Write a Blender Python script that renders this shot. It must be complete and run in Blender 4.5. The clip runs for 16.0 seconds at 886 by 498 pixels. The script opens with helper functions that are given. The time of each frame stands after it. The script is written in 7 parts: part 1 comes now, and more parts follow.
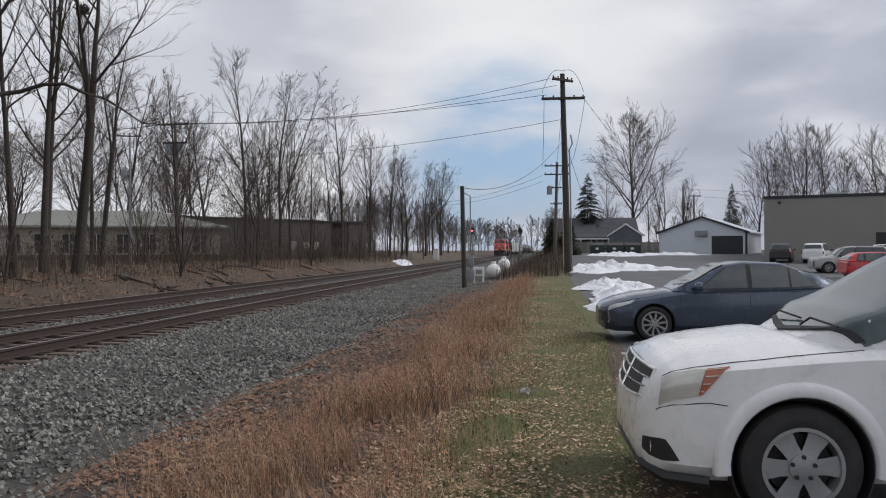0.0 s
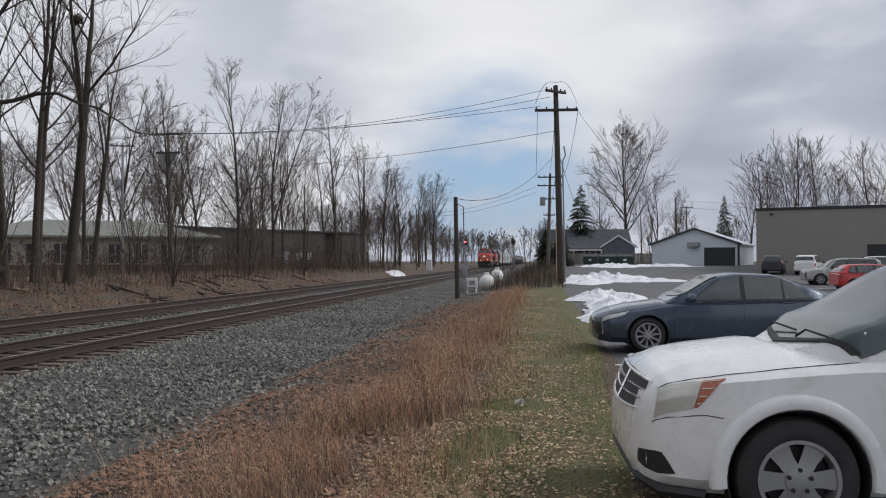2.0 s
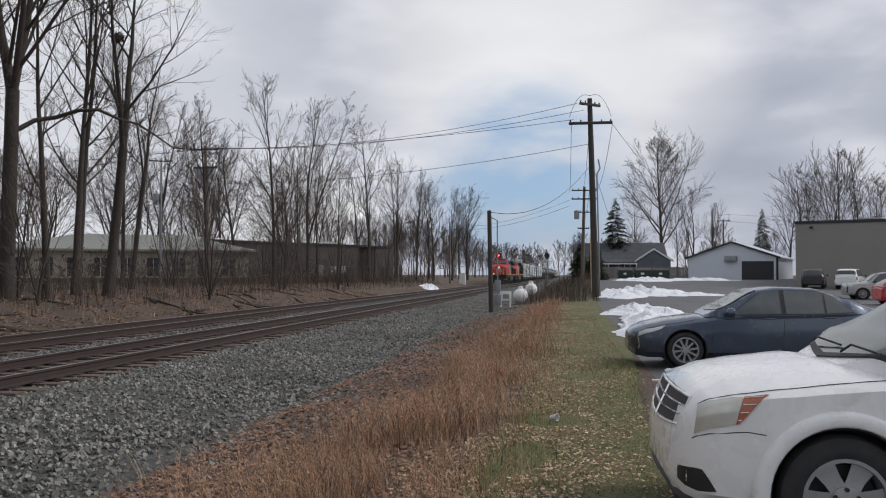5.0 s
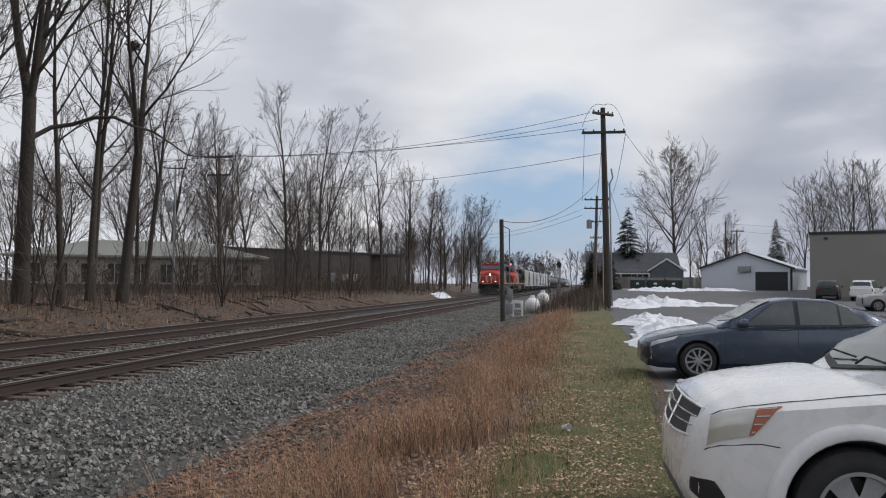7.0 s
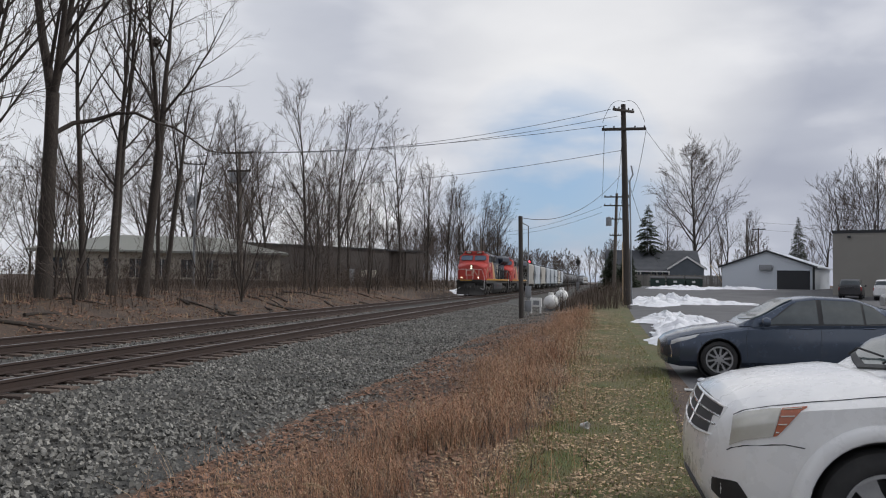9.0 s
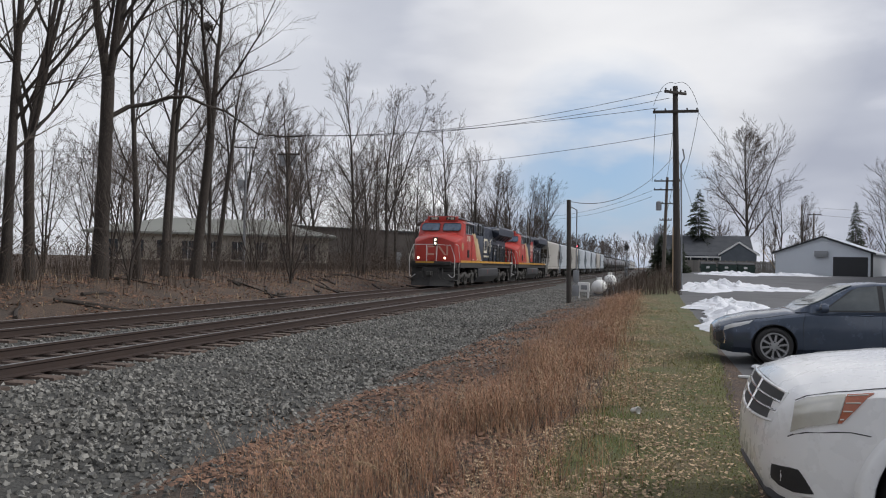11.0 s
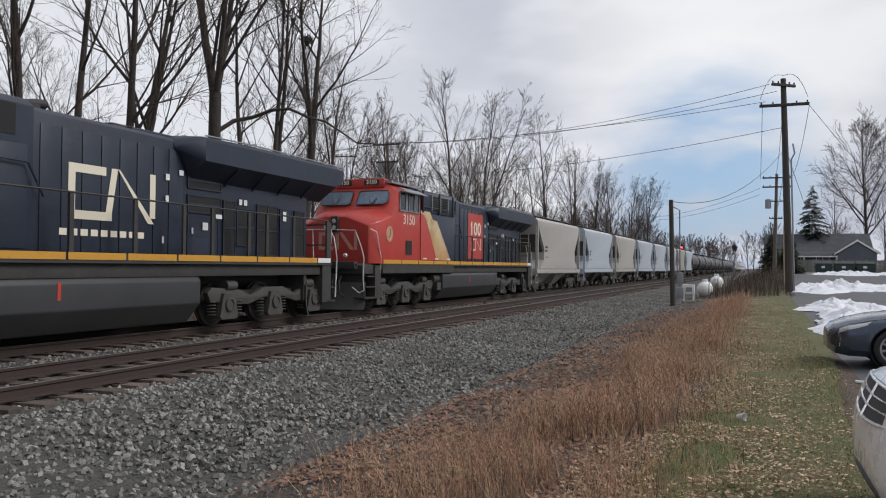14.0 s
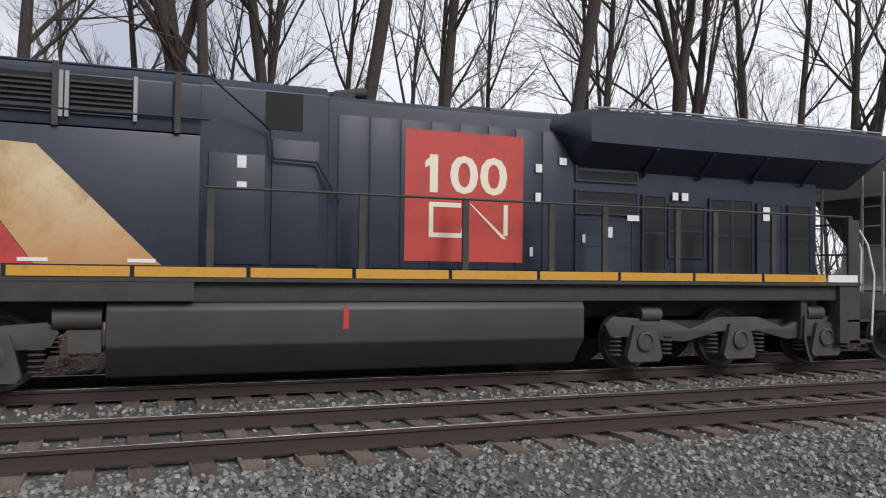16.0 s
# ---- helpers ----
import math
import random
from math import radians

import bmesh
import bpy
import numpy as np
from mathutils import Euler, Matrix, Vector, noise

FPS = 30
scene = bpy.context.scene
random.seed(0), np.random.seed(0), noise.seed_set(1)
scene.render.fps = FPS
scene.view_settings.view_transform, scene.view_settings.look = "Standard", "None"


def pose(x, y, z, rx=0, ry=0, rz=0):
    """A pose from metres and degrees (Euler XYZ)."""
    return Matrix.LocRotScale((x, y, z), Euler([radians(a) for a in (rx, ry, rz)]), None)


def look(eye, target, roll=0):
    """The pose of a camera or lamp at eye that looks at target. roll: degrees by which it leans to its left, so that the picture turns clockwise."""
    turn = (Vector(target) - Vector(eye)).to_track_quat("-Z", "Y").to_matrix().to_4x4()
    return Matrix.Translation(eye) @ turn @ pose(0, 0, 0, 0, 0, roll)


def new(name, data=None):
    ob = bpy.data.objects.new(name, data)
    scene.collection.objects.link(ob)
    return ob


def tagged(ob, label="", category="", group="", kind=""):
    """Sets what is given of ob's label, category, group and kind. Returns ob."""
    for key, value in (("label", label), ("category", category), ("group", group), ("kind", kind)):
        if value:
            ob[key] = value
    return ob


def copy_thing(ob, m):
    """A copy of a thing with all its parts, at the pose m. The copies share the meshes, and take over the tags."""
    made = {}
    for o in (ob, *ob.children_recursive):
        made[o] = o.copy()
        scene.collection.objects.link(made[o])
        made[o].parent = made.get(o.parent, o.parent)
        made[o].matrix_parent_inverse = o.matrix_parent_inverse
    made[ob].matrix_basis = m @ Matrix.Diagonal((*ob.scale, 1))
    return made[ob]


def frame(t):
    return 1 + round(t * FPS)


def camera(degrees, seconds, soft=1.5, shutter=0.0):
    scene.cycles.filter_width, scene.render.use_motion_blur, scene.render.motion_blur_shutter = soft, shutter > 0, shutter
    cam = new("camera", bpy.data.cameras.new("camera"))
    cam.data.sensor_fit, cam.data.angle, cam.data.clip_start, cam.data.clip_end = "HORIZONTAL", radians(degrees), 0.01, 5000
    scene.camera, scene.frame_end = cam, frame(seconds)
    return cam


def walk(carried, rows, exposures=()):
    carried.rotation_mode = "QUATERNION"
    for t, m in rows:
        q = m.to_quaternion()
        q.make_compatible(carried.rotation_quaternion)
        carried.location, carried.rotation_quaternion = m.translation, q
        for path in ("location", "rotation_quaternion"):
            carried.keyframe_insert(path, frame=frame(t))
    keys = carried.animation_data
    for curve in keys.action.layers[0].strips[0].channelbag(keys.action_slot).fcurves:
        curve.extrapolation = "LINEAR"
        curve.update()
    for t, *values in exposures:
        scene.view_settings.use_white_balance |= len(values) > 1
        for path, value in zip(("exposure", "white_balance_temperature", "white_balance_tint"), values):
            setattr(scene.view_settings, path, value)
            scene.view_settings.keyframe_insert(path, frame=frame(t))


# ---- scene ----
cam = camera(57.46, 16.0, soft=1.1)
PATH = [
    (0.0, pose(-0.000, -0.000, 1.650, 90.100, 0.150, 6.360)),
    (0.5, pose(-0.002, 0.001, 1.647, 90.290, 0.173, 6.029)),
    (1.0, pose(-0.002, 0.005, 1.648, 90.501, 0.071, 5.777)),
    (1.5, pose(-0.015, 0.014, 1.646, 90.659, 0.068, 5.804)),
    (2.0, pose(-0.015, 0.023, 1.650, 90.868, -0.005, 5.864)),
    (2.5, pose(-0.014, 0.029, 1.653, 91.173, 0.008, 6.161)),
    (3.0, pose(-0.018, 0.040, 1.650, 91.392, -0.000, 6.633)),
    (3.5, pose(-0.022, 0.047, 1.647, 91.582, 0.027, 7.224)),
    (4.0, pose(-0.027, 0.051, 1.645, 91.647, 0.043, 7.656)),
    (6.5, pose(-0.030, 0.051, 1.644, 92.305, -0.388, 8.844)),
    (7.0, pose(-0.030, 0.050, 1.644, 92.432, -0.475, 9.066)),
    (7.5, pose(-0.030, 0.061, 1.641, 92.450, -0.574, 9.315)),
    (8.0, pose(-0.030, 0.075, 1.638, 92.386, -0.689, 9.644)),
    (10.5, pose(-0.074, 0.147, 1.617, 91.473, -1.133, 12.307)),
    (11.0, pose(-0.084, 0.161, 1.605, 91.002, -1.273, 13.661)),
    (11.5, pose(-0.064, 0.185, 1.610, 90.452, -1.125, 16.100)),
    (12.0, pose(-0.020, 0.220, 1.618, 90.185, -0.836, 17.845)),
    (12.5, pose(0.003, 0.228, 1.619, 90.283, -0.650, 18.951)),
    (13.0, pose(-0.008, 0.231, 1.619, 90.475, -0.547, 19.737)),
    (13.5, pose(-0.022, 0.227, 1.603, 90.790, -0.508, 20.396)),
    (14.0, pose(-0.022, 0.227, 1.595, 91.215, -0.443, 20.734)),
    (14.5, pose(-0.026, 0.203, 1.589, 91.622, -0.407, 21.198)),
    (15.0, pose(-0.034, 0.192, 1.583, 91.833, -0.307, 24.377)),
    (15.2, pose(-0.050, 0.179, 1.623, 92.111, -0.140, 29.175)),
    (15.5, pose(-0.073, 0.159, 1.683, 91.552, -0.543, 41.864)),
    (15.8, pose(-0.096, 0.139, 1.743, 91.576, -1.077, 58.006)),
    (16.0, pose(-0.111, 0.126, 1.783, 91.578, -0.690, 68.792)),
]
walk(cam, PATH, ((0.0, -0.08), (8.0, -0.08), (11.0, 0.0), (15.0, 0.05), (16.0, 0.28)))

# ---- sky and sun ----
SUN_EL, SUN_AZ = 38, 72  # degrees above the horizon, and east of north (+y)
world = bpy.data.worlds.new("sky")
scene.world = world
world.use_nodes = True
wn, wl = world.node_tree.nodes, world.node_tree.links
wn.clear()


def wnode(kind, **kw):
    n = wn.new(kind)
    for k, v in kw.items():
        if k in n.inputs:
            n.inputs[k].default_value = v
    return n


def wmix(fac, a, b):
    n = wn.new("ShaderNodeMix")
    n.data_type = "RGBA"
    for sock, v in ((n.inputs[0], fac), (n.inputs[6], a), (n.inputs[7], b)):
        if hasattr(v, "is_linked"):
            wl.new(v, sock)
        else:
            sock.default_value = v
    return n.outputs[2]


def wramp(src, *stops):
    n = wn.new("ShaderNodeValToRGB")
    e = n.color_ramp.elements
    while len(e) < len(stops):
        e.new(0.5)
    for el, (p, c) in zip(e, stops):
        el.position, el.color = p, (c, c, c, 1) if not isinstance(c, tuple) else (*c, 1)
    wl.new(src, n.inputs[0])
    return n.outputs[0]


def wdot(src, d):
    n = wn.new("ShaderNodeVectorMath")
    n.operation = "DOT_PRODUCT"
    wl.new(src, n.inputs[0])
    n.inputs[1].default_value = Vector(d).normalized()
    return n.outputs["Value"]


sky = wn.new("ShaderNodeTexSky")
sky.sky_type, sky.sun_disc = "NISHITA", False
sky.sun_elevation, sky.sun_rotation = radians(SUN_EL), radians(SUN_AZ)
sky_scaled = wn.new("ShaderNodeVectorMath")
sky_scaled.operation = "SCALE"
wl.new(sky.outputs[0], sky_scaled.inputs[0])
sky_scaled.inputs["Scale"].default_value = 0.11
tc = wn.new("ShaderNodeTexCoord")
flat = wn.new("ShaderNodeMapping")
flat.inputs["Scale"].default_value = (1.0, 1.0, 2.6)
wl.new(tc.outputs["Generated"], flat.inputs[0])
big = wnode("ShaderNodeTexNoise", Scale=2.6, Detail=4.0, Roughness=0.42, Distortion=0.15)
wl.new(flat.outputs[0], big.inputs["Vector"])
fine = wnode("ShaderNodeTexNoise", Scale=6.0, Detail=5.0, Roughness=0.48, Distortion=0.2)
wl.new(flat.outputs[0], fine.inputs["Vector"])
wadd = wn.new("ShaderNodeMath")
wadd.operation = "MULTIPLY_ADD"
wl.new(fine.outputs[0], wadd.inputs[0])
wadd.inputs[1].default_value = 0.35
wl.new(big.outputs[0], wadd.inputs[2])
cloud = wramp(wadd.outputs[0], (0.54, (0.45, 0.48, 0.575)), (0.66, (0.53, 0.56, 0.65)), (0.77, (0.75, 0.77, 0.84)), (0.88, (0.97, 0.98, 1.0)))
bright = wramp(wdot(tc.outputs["Generated"], (-0.02, 0.95, 0.29)), (0.965, 0.0), (0.997, 0.75))
cloud = wmix(bright, cloud, (0.96, 0.96, 0.97, 1))
# the thin, bright western half of the overcast
west = wramp(wdot(tc.outputs["Generated"], (-0.76, 0.63, 0.13)), (0.80, 0.0), (0.97, 0.85))
cloud = wmix(west, cloud, (0.84, 0.86, 0.91, 1))
hole = wramp(wdot(tc.outputs["Generated"], (-0.043, 0.99, 0.112)), (0.990, 0.0), (0.9985, 0.95))
hole_noise = wramp(fine.outputs[0], (0.46, 1.0), (0.62, 0.3))
hm = wn.new("ShaderNodeMath")
hm.operation = "MULTIPLY"
wl.new(hole, hm.inputs[0])
wl.new(hole_noise, hm.inputs[1])
blue = wmix(0.4, (0.33, 0.54, 0.86, 1), sky_scaled.outputs[0])
sky_col = wmix(hm.outputs[0], cloud, blue)
back = wnode("ShaderNodeBackground", Strength=0.95)
wl.new(sky_col, back.inputs[0])
wl.new(back.outputs[0], wn.new("ShaderNodeOutputWorld").inputs[0])

sun_lamp = bpy.data.lights.new("sun", "SUN")
sun_lamp.energy, sun_lamp.angle, sun_lamp.color = 1.9, radians(25), (1.0, 0.97, 0.94)
sun = new("sun", sun_lamp)
_el, _az = radians(SUN_EL), radians(SUN_AZ)
sun.matrix_world = look((0, 0, 60), Vector((0, 0, 60)) - Vector((math.sin(_az) * math.cos(_el), math.cos(_az) * math.cos(_el), math.sin(_el))))


# ---- materials ----
def material(name, colors, rough=0.7, metal=0.0, scale=3.0, fine=40.0, bump=0.15, spread=0.5, grime=0.0, grime_col=(0.05, 0.045, 0.04), vary=0.0, emit=0.0, coat=0.0, stretch=(1, 1, 1), island=0.0, world_space=False, transmission=0.0, bump_dist=0.01):
    """Two-scale procedural surface: colours mixed by a broad noise, grain by a fine one, optional grime and per-object variation."""
    m = bpy.data.materials.new(name)
    m.use_nodes = True
    n, l = m.node_tree.nodes, m.node_tree.links
    bsdf = n["Principled BSDF"]
    co = n.new("ShaderNodeTexCoord").outputs["Object"]
    if world_space:
        co = n.new("ShaderNodeNewGeometry").outputs["Position"]
    mp = n.new("ShaderNodeMapping")
    mp.inputs["Scale"].default_value = stretch
    l.new(co, mp.inputs[0])

    def tex(sc, det, rg=0.6):
        t = n.new("ShaderNodeTexNoise")
        t.inputs["Scale"].default_value, t.inputs["Detail"].default_value, t.inputs["Roughness"].default_value = sc, det, rg
        l.new(mp.outputs[0], t.inputs["Vector"])
        return t.outputs[0]

    def mix(fac, a, b, mode="MIX"):
        x = n.new("ShaderNodeMix")
        x.data_type, x.blend_type = "RGBA", mode
        for sock, v in ((x.inputs[0], fac), (x.inputs[6], a), (x.inputs[7], b)):
            if hasattr(v, "is_linked"):
                l.new(v, sock)
            else:
                sock.default_value = v if isinstance(v, float) else (*v, 1)[:4]
        return x.outputs[2]

    def ramp(src, p0, p1):
        r = n.new("ShaderNodeMapRange")
        r.inputs["From Min"].default_value, r.inputs["From Max"].default_value = p0, p1
        l.new(src, r.inputs[0])
        return r.outputs[0]

    broad, grain = tex(scale, 5), tex(fine, 4)
    col = colors[0]
    if len(colors) > 1:
        col = mix(ramp(broad, 0.5 - spread / 2, 0.5 + spread / 2), colors[0], colors[1])
    if len(colors) > 2:
        col = mix(ramp(grain, 0.48, 0.68), col, colors[2])
    shade = mix(0.5, ramp(grain, 0.2, 0.8), ramp(broad, 0.2, 0.8))
    col = mix(0.22, col, shade, "OVERLAY")
    if vary or island:
        src = n.new("ShaderNodeObjectInfo").outputs["Random"] if vary else n.new("ShaderNodeNewGeometry").outputs["Random Per Island"]
        r = n.new("ShaderNodeMapRange")
        k = vary or island
        r.inputs["To Min"].default_value, r.inputs["To Max"].default_value = 1 - k, 1 + k
        l.new(src, r.inputs[0])
        hs = n.new("ShaderNodeHueSaturation")
        l.new(r.outputs[0], hs.inputs["Value"])
        l.new(col, hs.inputs["Color"])
        col = hs.outputs[0]
    if grime:
        gr = ramp(tex(scale * 2.3, 8, 0.7), 0.62 - grime * 0.3, 0.80)
        col = mix(gr, col, grime_col)
    if hasattr(col, "is_linked"):
        l.new(col, bsdf.inputs["Base Color"])
    else:
        bsdf.inputs["Base Color"].default_value = (*col, 1)
    rr = n.new("ShaderNodeMapRange")
    rr.inputs["To Min"].default_value, rr.inputs["To Max"].default_value = max(rough - 0.1, 0.02), min(rough + 0.1, 1)
    l.new(grain, rr.inputs[0])
    l.new(rr.outputs[0], bsdf.inputs["Roughness"])
    bsdf.inputs["Metallic"].default_value = metal
    bsdf.inputs["Coat Weight"].default_value = coat
    bsdf.inputs["Coat Roughness"].default_value = 0.08
    bsdf.inputs["Transmission Weight"].default_value = transmission
    if emit:
        bsdf.inputs["Emission Color"].default_value = (*colors[0], 1)
        bsdf.inputs["Emission Strength"].default_value = emit
    if bump:
        b = n.new("ShaderNodeBump")
        b.inputs["Strength"].default_value, b.inputs["Distance"].default_value = bump, bump_dist
        l.new(grain, b.inputs["Height"])
        l.new(b.outputs[0], bsdf.inputs["Normal"])
    return m


M_RED = material("loco_red_paint", [(0.50, 0.050, 0.036), (0.43, 0.045, 0.033)], 0.42, 0, 1.2, 30, 0.05, grime=0.3, grime_col=(0.24, 0.045, 0.034), coat=0.15)
M_BLUE = material("loco_dark_paint", [(0.015, 0.021, 0.036), (0.022, 0.030, 0.048)], 0.42, 0, 1.5, 25, 0.05, grime=0.12, grime_col=(0.05, 0.05, 0.05))
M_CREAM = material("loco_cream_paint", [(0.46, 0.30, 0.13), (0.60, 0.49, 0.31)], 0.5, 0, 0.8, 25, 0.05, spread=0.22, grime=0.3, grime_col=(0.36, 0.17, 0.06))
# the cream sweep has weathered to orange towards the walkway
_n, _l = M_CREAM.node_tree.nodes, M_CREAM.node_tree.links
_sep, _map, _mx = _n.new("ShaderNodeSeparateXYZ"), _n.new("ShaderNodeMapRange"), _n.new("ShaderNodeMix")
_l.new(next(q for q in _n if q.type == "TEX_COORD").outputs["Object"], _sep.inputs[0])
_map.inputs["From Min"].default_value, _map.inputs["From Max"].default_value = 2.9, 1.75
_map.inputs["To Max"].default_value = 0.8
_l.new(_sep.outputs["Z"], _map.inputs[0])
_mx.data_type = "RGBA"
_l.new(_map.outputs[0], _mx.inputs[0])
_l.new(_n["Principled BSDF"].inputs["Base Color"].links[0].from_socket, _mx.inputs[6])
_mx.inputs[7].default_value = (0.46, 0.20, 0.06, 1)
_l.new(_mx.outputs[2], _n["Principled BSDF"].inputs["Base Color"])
M_NOSEMARK = material("faded_nose_mark", [(0.58, 0.33, 0.25), (0.5, 0.25, 0.19)], 0.5, 0, 6, 30, 0.02)
M_CREST = material("faded_crest_paint", [(0.42, 0.22, 0.12), (0.50, 0.34, 0.2)], 0.5, 0, 6, 30, 0.02, grime=0.3, grime_col=(0.3, 0.08, 0.05))
M_PALE = material("lettering_cream", [(0.78, 0.72, 0.58), (0.72, 0.65, 0.5)], 0.5, 0, 3, 30, 0.02)
M_YEL = material("sill_yellow", [(0.60, 0.31, 0.03), (0.50, 0.25, 0.035)], 0.5, 0, 2, 30, 0.03, grime=0.2, grime_col=(0.3, 0.17, 0.05))
M_UNDER = material("underframe_black", [(0.030, 0.029, 0.028), (0.045, 0.042, 0.038)], 0.7, 0, 2.5, 40, 0.2, grime=0.3, grime_col=(0.07, 0.06, 0.05))
M_TRUCK = material("truck_grey_steel", [(0.055, 0.053, 0.05), (0.075, 0.07, 0.062)], 0.65, 0.2, 3, 40, 0.2, grime=0.3, grime_col=(0.06, 0.05, 0.04))
M_TANKGREY = material("fuel_tank_grey", [(0.038, 0.040, 0.043), (0.048, 0.048, 0.050)], 0.5, 0.1, 1.2, 30, 0.08, grime=0.2, grime_col=(0.04, 0.038, 0.035))
M_WHITE = material("white_paint", [(0.75, 0.75, 0.73), (0.68, 0.68, 0.65)], 0.5, 0, 3, 40, 0.05, grime=0.12, grime_col=(0.4, 0.38, 0.33))
M_GRILLE = material("dark_mesh_grille", [(0.012, 0.012, 0.013)], 0.8, 0, 6, 120, 0.5)
M_GLASS = material("window_glass", [(0.03, 0.04, 0.05)], 0.12, 0, 2, 10, 0.0)
# lighter than the side windows: sky reflection mixed into the pane's own colour
M_SCREEN = material("cab_window_glass", [(0.10, 0.13, 0.17), (0.16, 0.2, 0.25)], 0.12, 0.6, 2, 8, 0.0)
M_LAMP = material("lit_lamp", [(1.0, 0.86, 0.62)], 0.3, emit=4.0, bump=0)
M_LENS = material("lamp_lens", [(0.6, 0.6, 0.58)], 0.15, 0.3, bump=0)
M_REDLAMP = material("red_signal_lamp", [(1.0, 0.06, 0.08)], 0.3, emit=8.0, bump=0)
M_HOPA = material("hopper_warm_grey", [(0.40, 0.385, 0.35), (0.34, 0.325, 0.295)], 0.6, 0, 0.7, 25, 0.06, grime=0.22, grime_col=(0.30, 0.27, 0.23))
M_HOPB = material("hopper_cool_grey", [(0.42, 0.46, 0.50), (0.36, 0.395, 0.43)], 0.6, 0, 0.7, 25, 0.06, grime=0.22, grime_col=(0.32, 0.32, 0.32))
# dark brown for the end slopes and the cool grey cars' bays
M_HOPDARK = material("hopper_dark_brown", [(0.09, 0.075, 0.06), (0.14, 0.12, 0.1)], 0.8, 0, 1.5, 25, 0.1)
M_BLACKCAR = material("tank_car_black", [(0.022, 0.022, 0.024), (0.04, 0.038, 0.036)], 0.4, 0, 1, 20, 0.05, grime=0.2, grime_col=(0.08, 0.07, 0.06))
M_RAIL = material("rail_rusty_steel", [(0.060, 0.040, 0.032), (0.042, 0.030, 0.026)], 0.75, 0.25, 4, 60, 0.2)
M_RAILTOP = material("rail_running_surface", [(0.36, 0.35, 0.34), (0.28, 0.27, 0.26)], 0.32, 0.9, 5, 60, 0.03)
M_TIE = material("weathered_tie_wood", [(0.085, 0.058, 0.044), (0.15, 0.115, 0.095), (0.045, 0.032, 0.026)], 0.9, 0, 3, 30, 0.6, vary=0.35, stretch=(1, 6, 6))
# bed darker than its stones: shade of their gaps put into the colour
M_BALLAST = material("ballast_bed", [(0.068, 0.067, 0.061), (0.10, 0.098, 0.088), (0.034, 0.033, 0.031)], 0.95, 0, 0.6, 22, 1.0, grime=0.35, grime_col=(0.11, 0.095, 0.08), world_space=True, bump_dist=0.04)
M_STONE = material("ballast_stone", [(0.235, 0.228, 0.205), (0.125, 0.122, 0.110)], 0.9, 0, 0.45, 60, 0.3, island=0.65, spread=0.3, grime=0.22, grime_col=(0.10, 0.085, 0.07))
M_BARK = material("tree_bark", [(0.055, 0.044, 0.036), (0.036, 0.029, 0.025), (0.085, 0.072, 0.06)], 0.95, 0, 3, 18, 0.9, stretch=(3, 3, 0.5), bump_dist=0.03)
M_TWIG = material("bare_twigs", [(0.062, 0.047, 0.039), (0.085, 0.066, 0.054)], 0.95, 0, 2, 20, 0.0)
M_THICKET = material("thicket_stems", [(0.07, 0.052, 0.04), (0.11, 0.082, 0.062)], 0.95, 0, 0.6, 20, 0.0, island=0.4)
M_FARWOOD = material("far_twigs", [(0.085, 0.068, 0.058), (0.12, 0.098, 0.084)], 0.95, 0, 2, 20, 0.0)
M_SOIL = material("leafy_soil", [(0.075, 0.06, 0.048), (0.145, 0.095, 0.065), (0.045, 0.037, 0.031)], 0.95, 0, 0.8, 18, 1.0, spread=0.35, world_space=True, bump_dist=0.05)
M_TURF = material("winter_turf", [(0.095, 0.125, 0.034), (0.17, 0.13, 0.072), (0.065, 0.052, 0.032)], 0.95, 0, 1.1, 30, 0.9, spread=0.35, world_space=True, bump_dist=0.03)
M_ASPHALT = material("asphalt", [(0.085, 0.085, 0.088), (0.12, 0.12, 0.122)], 0.75, 0, 0.35, 60, 0.25, grime=0.25, grime_col=(0.05, 0.05, 0.052), world_space=True)
M_SNOW = material("old_snow", [(0.80, 0.82, 0.85), (0.72, 0.73, 0.76)], 0.7, 0, 1.2, 9, 0.5, grime=0.22, grime_col=(0.38, 0.34, 0.30), world_space=True, bump_dist=0.06)
M_LEAF = material("dead_leaf", [(0.28, 0.19, 0.11), (0.52, 0.39, 0.25)], 0.85, 0, 3, 20, 0.0, island=0.6)
M_LEAFRED = material("russet_dead_leaf", [(0.17, 0.088, 0.055), (0.25, 0.15, 0.10)], 0.85, 0, 3, 20, 0.0, island=0.4)
M_BLADE = material("grass_blade", [(0.13, 0.18, 0.038), (0.30, 0.24, 0.115)], 0.85, 0, 0.9, 20, 0.0, island=0.35, world_space=True)
M_DRY = material("dry_grass_stem", [(0.37, 0.172, 0.098), (0.45, 0.285, 0.175)], 0.85, 0, 0.5, 20, 0.0, island=0.4, world_space=True)
M_DRYPALE = material("pale_dry_grass", [(0.50, 0.38, 0.24), (0.38, 0.265, 0.155)], 0.85, 0, 0.5, 20, 0.0, island=0.35, world_space=True)
M_POLE = material("weathered_pole_wood", [(0.14, 0.115, 0.095), (0.09, 0.075, 0.063), (0.19, 0.165, 0.14)], 0.9, 0, 1.5, 20, 0.6, stretch=(6, 6, 0.4))
M_POLEDARK = material("dark_treated_wood", [(0.045, 0.038, 0.033), (0.07, 0.06, 0.052)], 0.85, 0, 1.5, 20, 0.5, stretch=(6, 6, 0.4))
M_WIRE = material("black_wire", [(0.03, 0.03, 0.033)], 0.6, 0, 3, 20, 0.0)
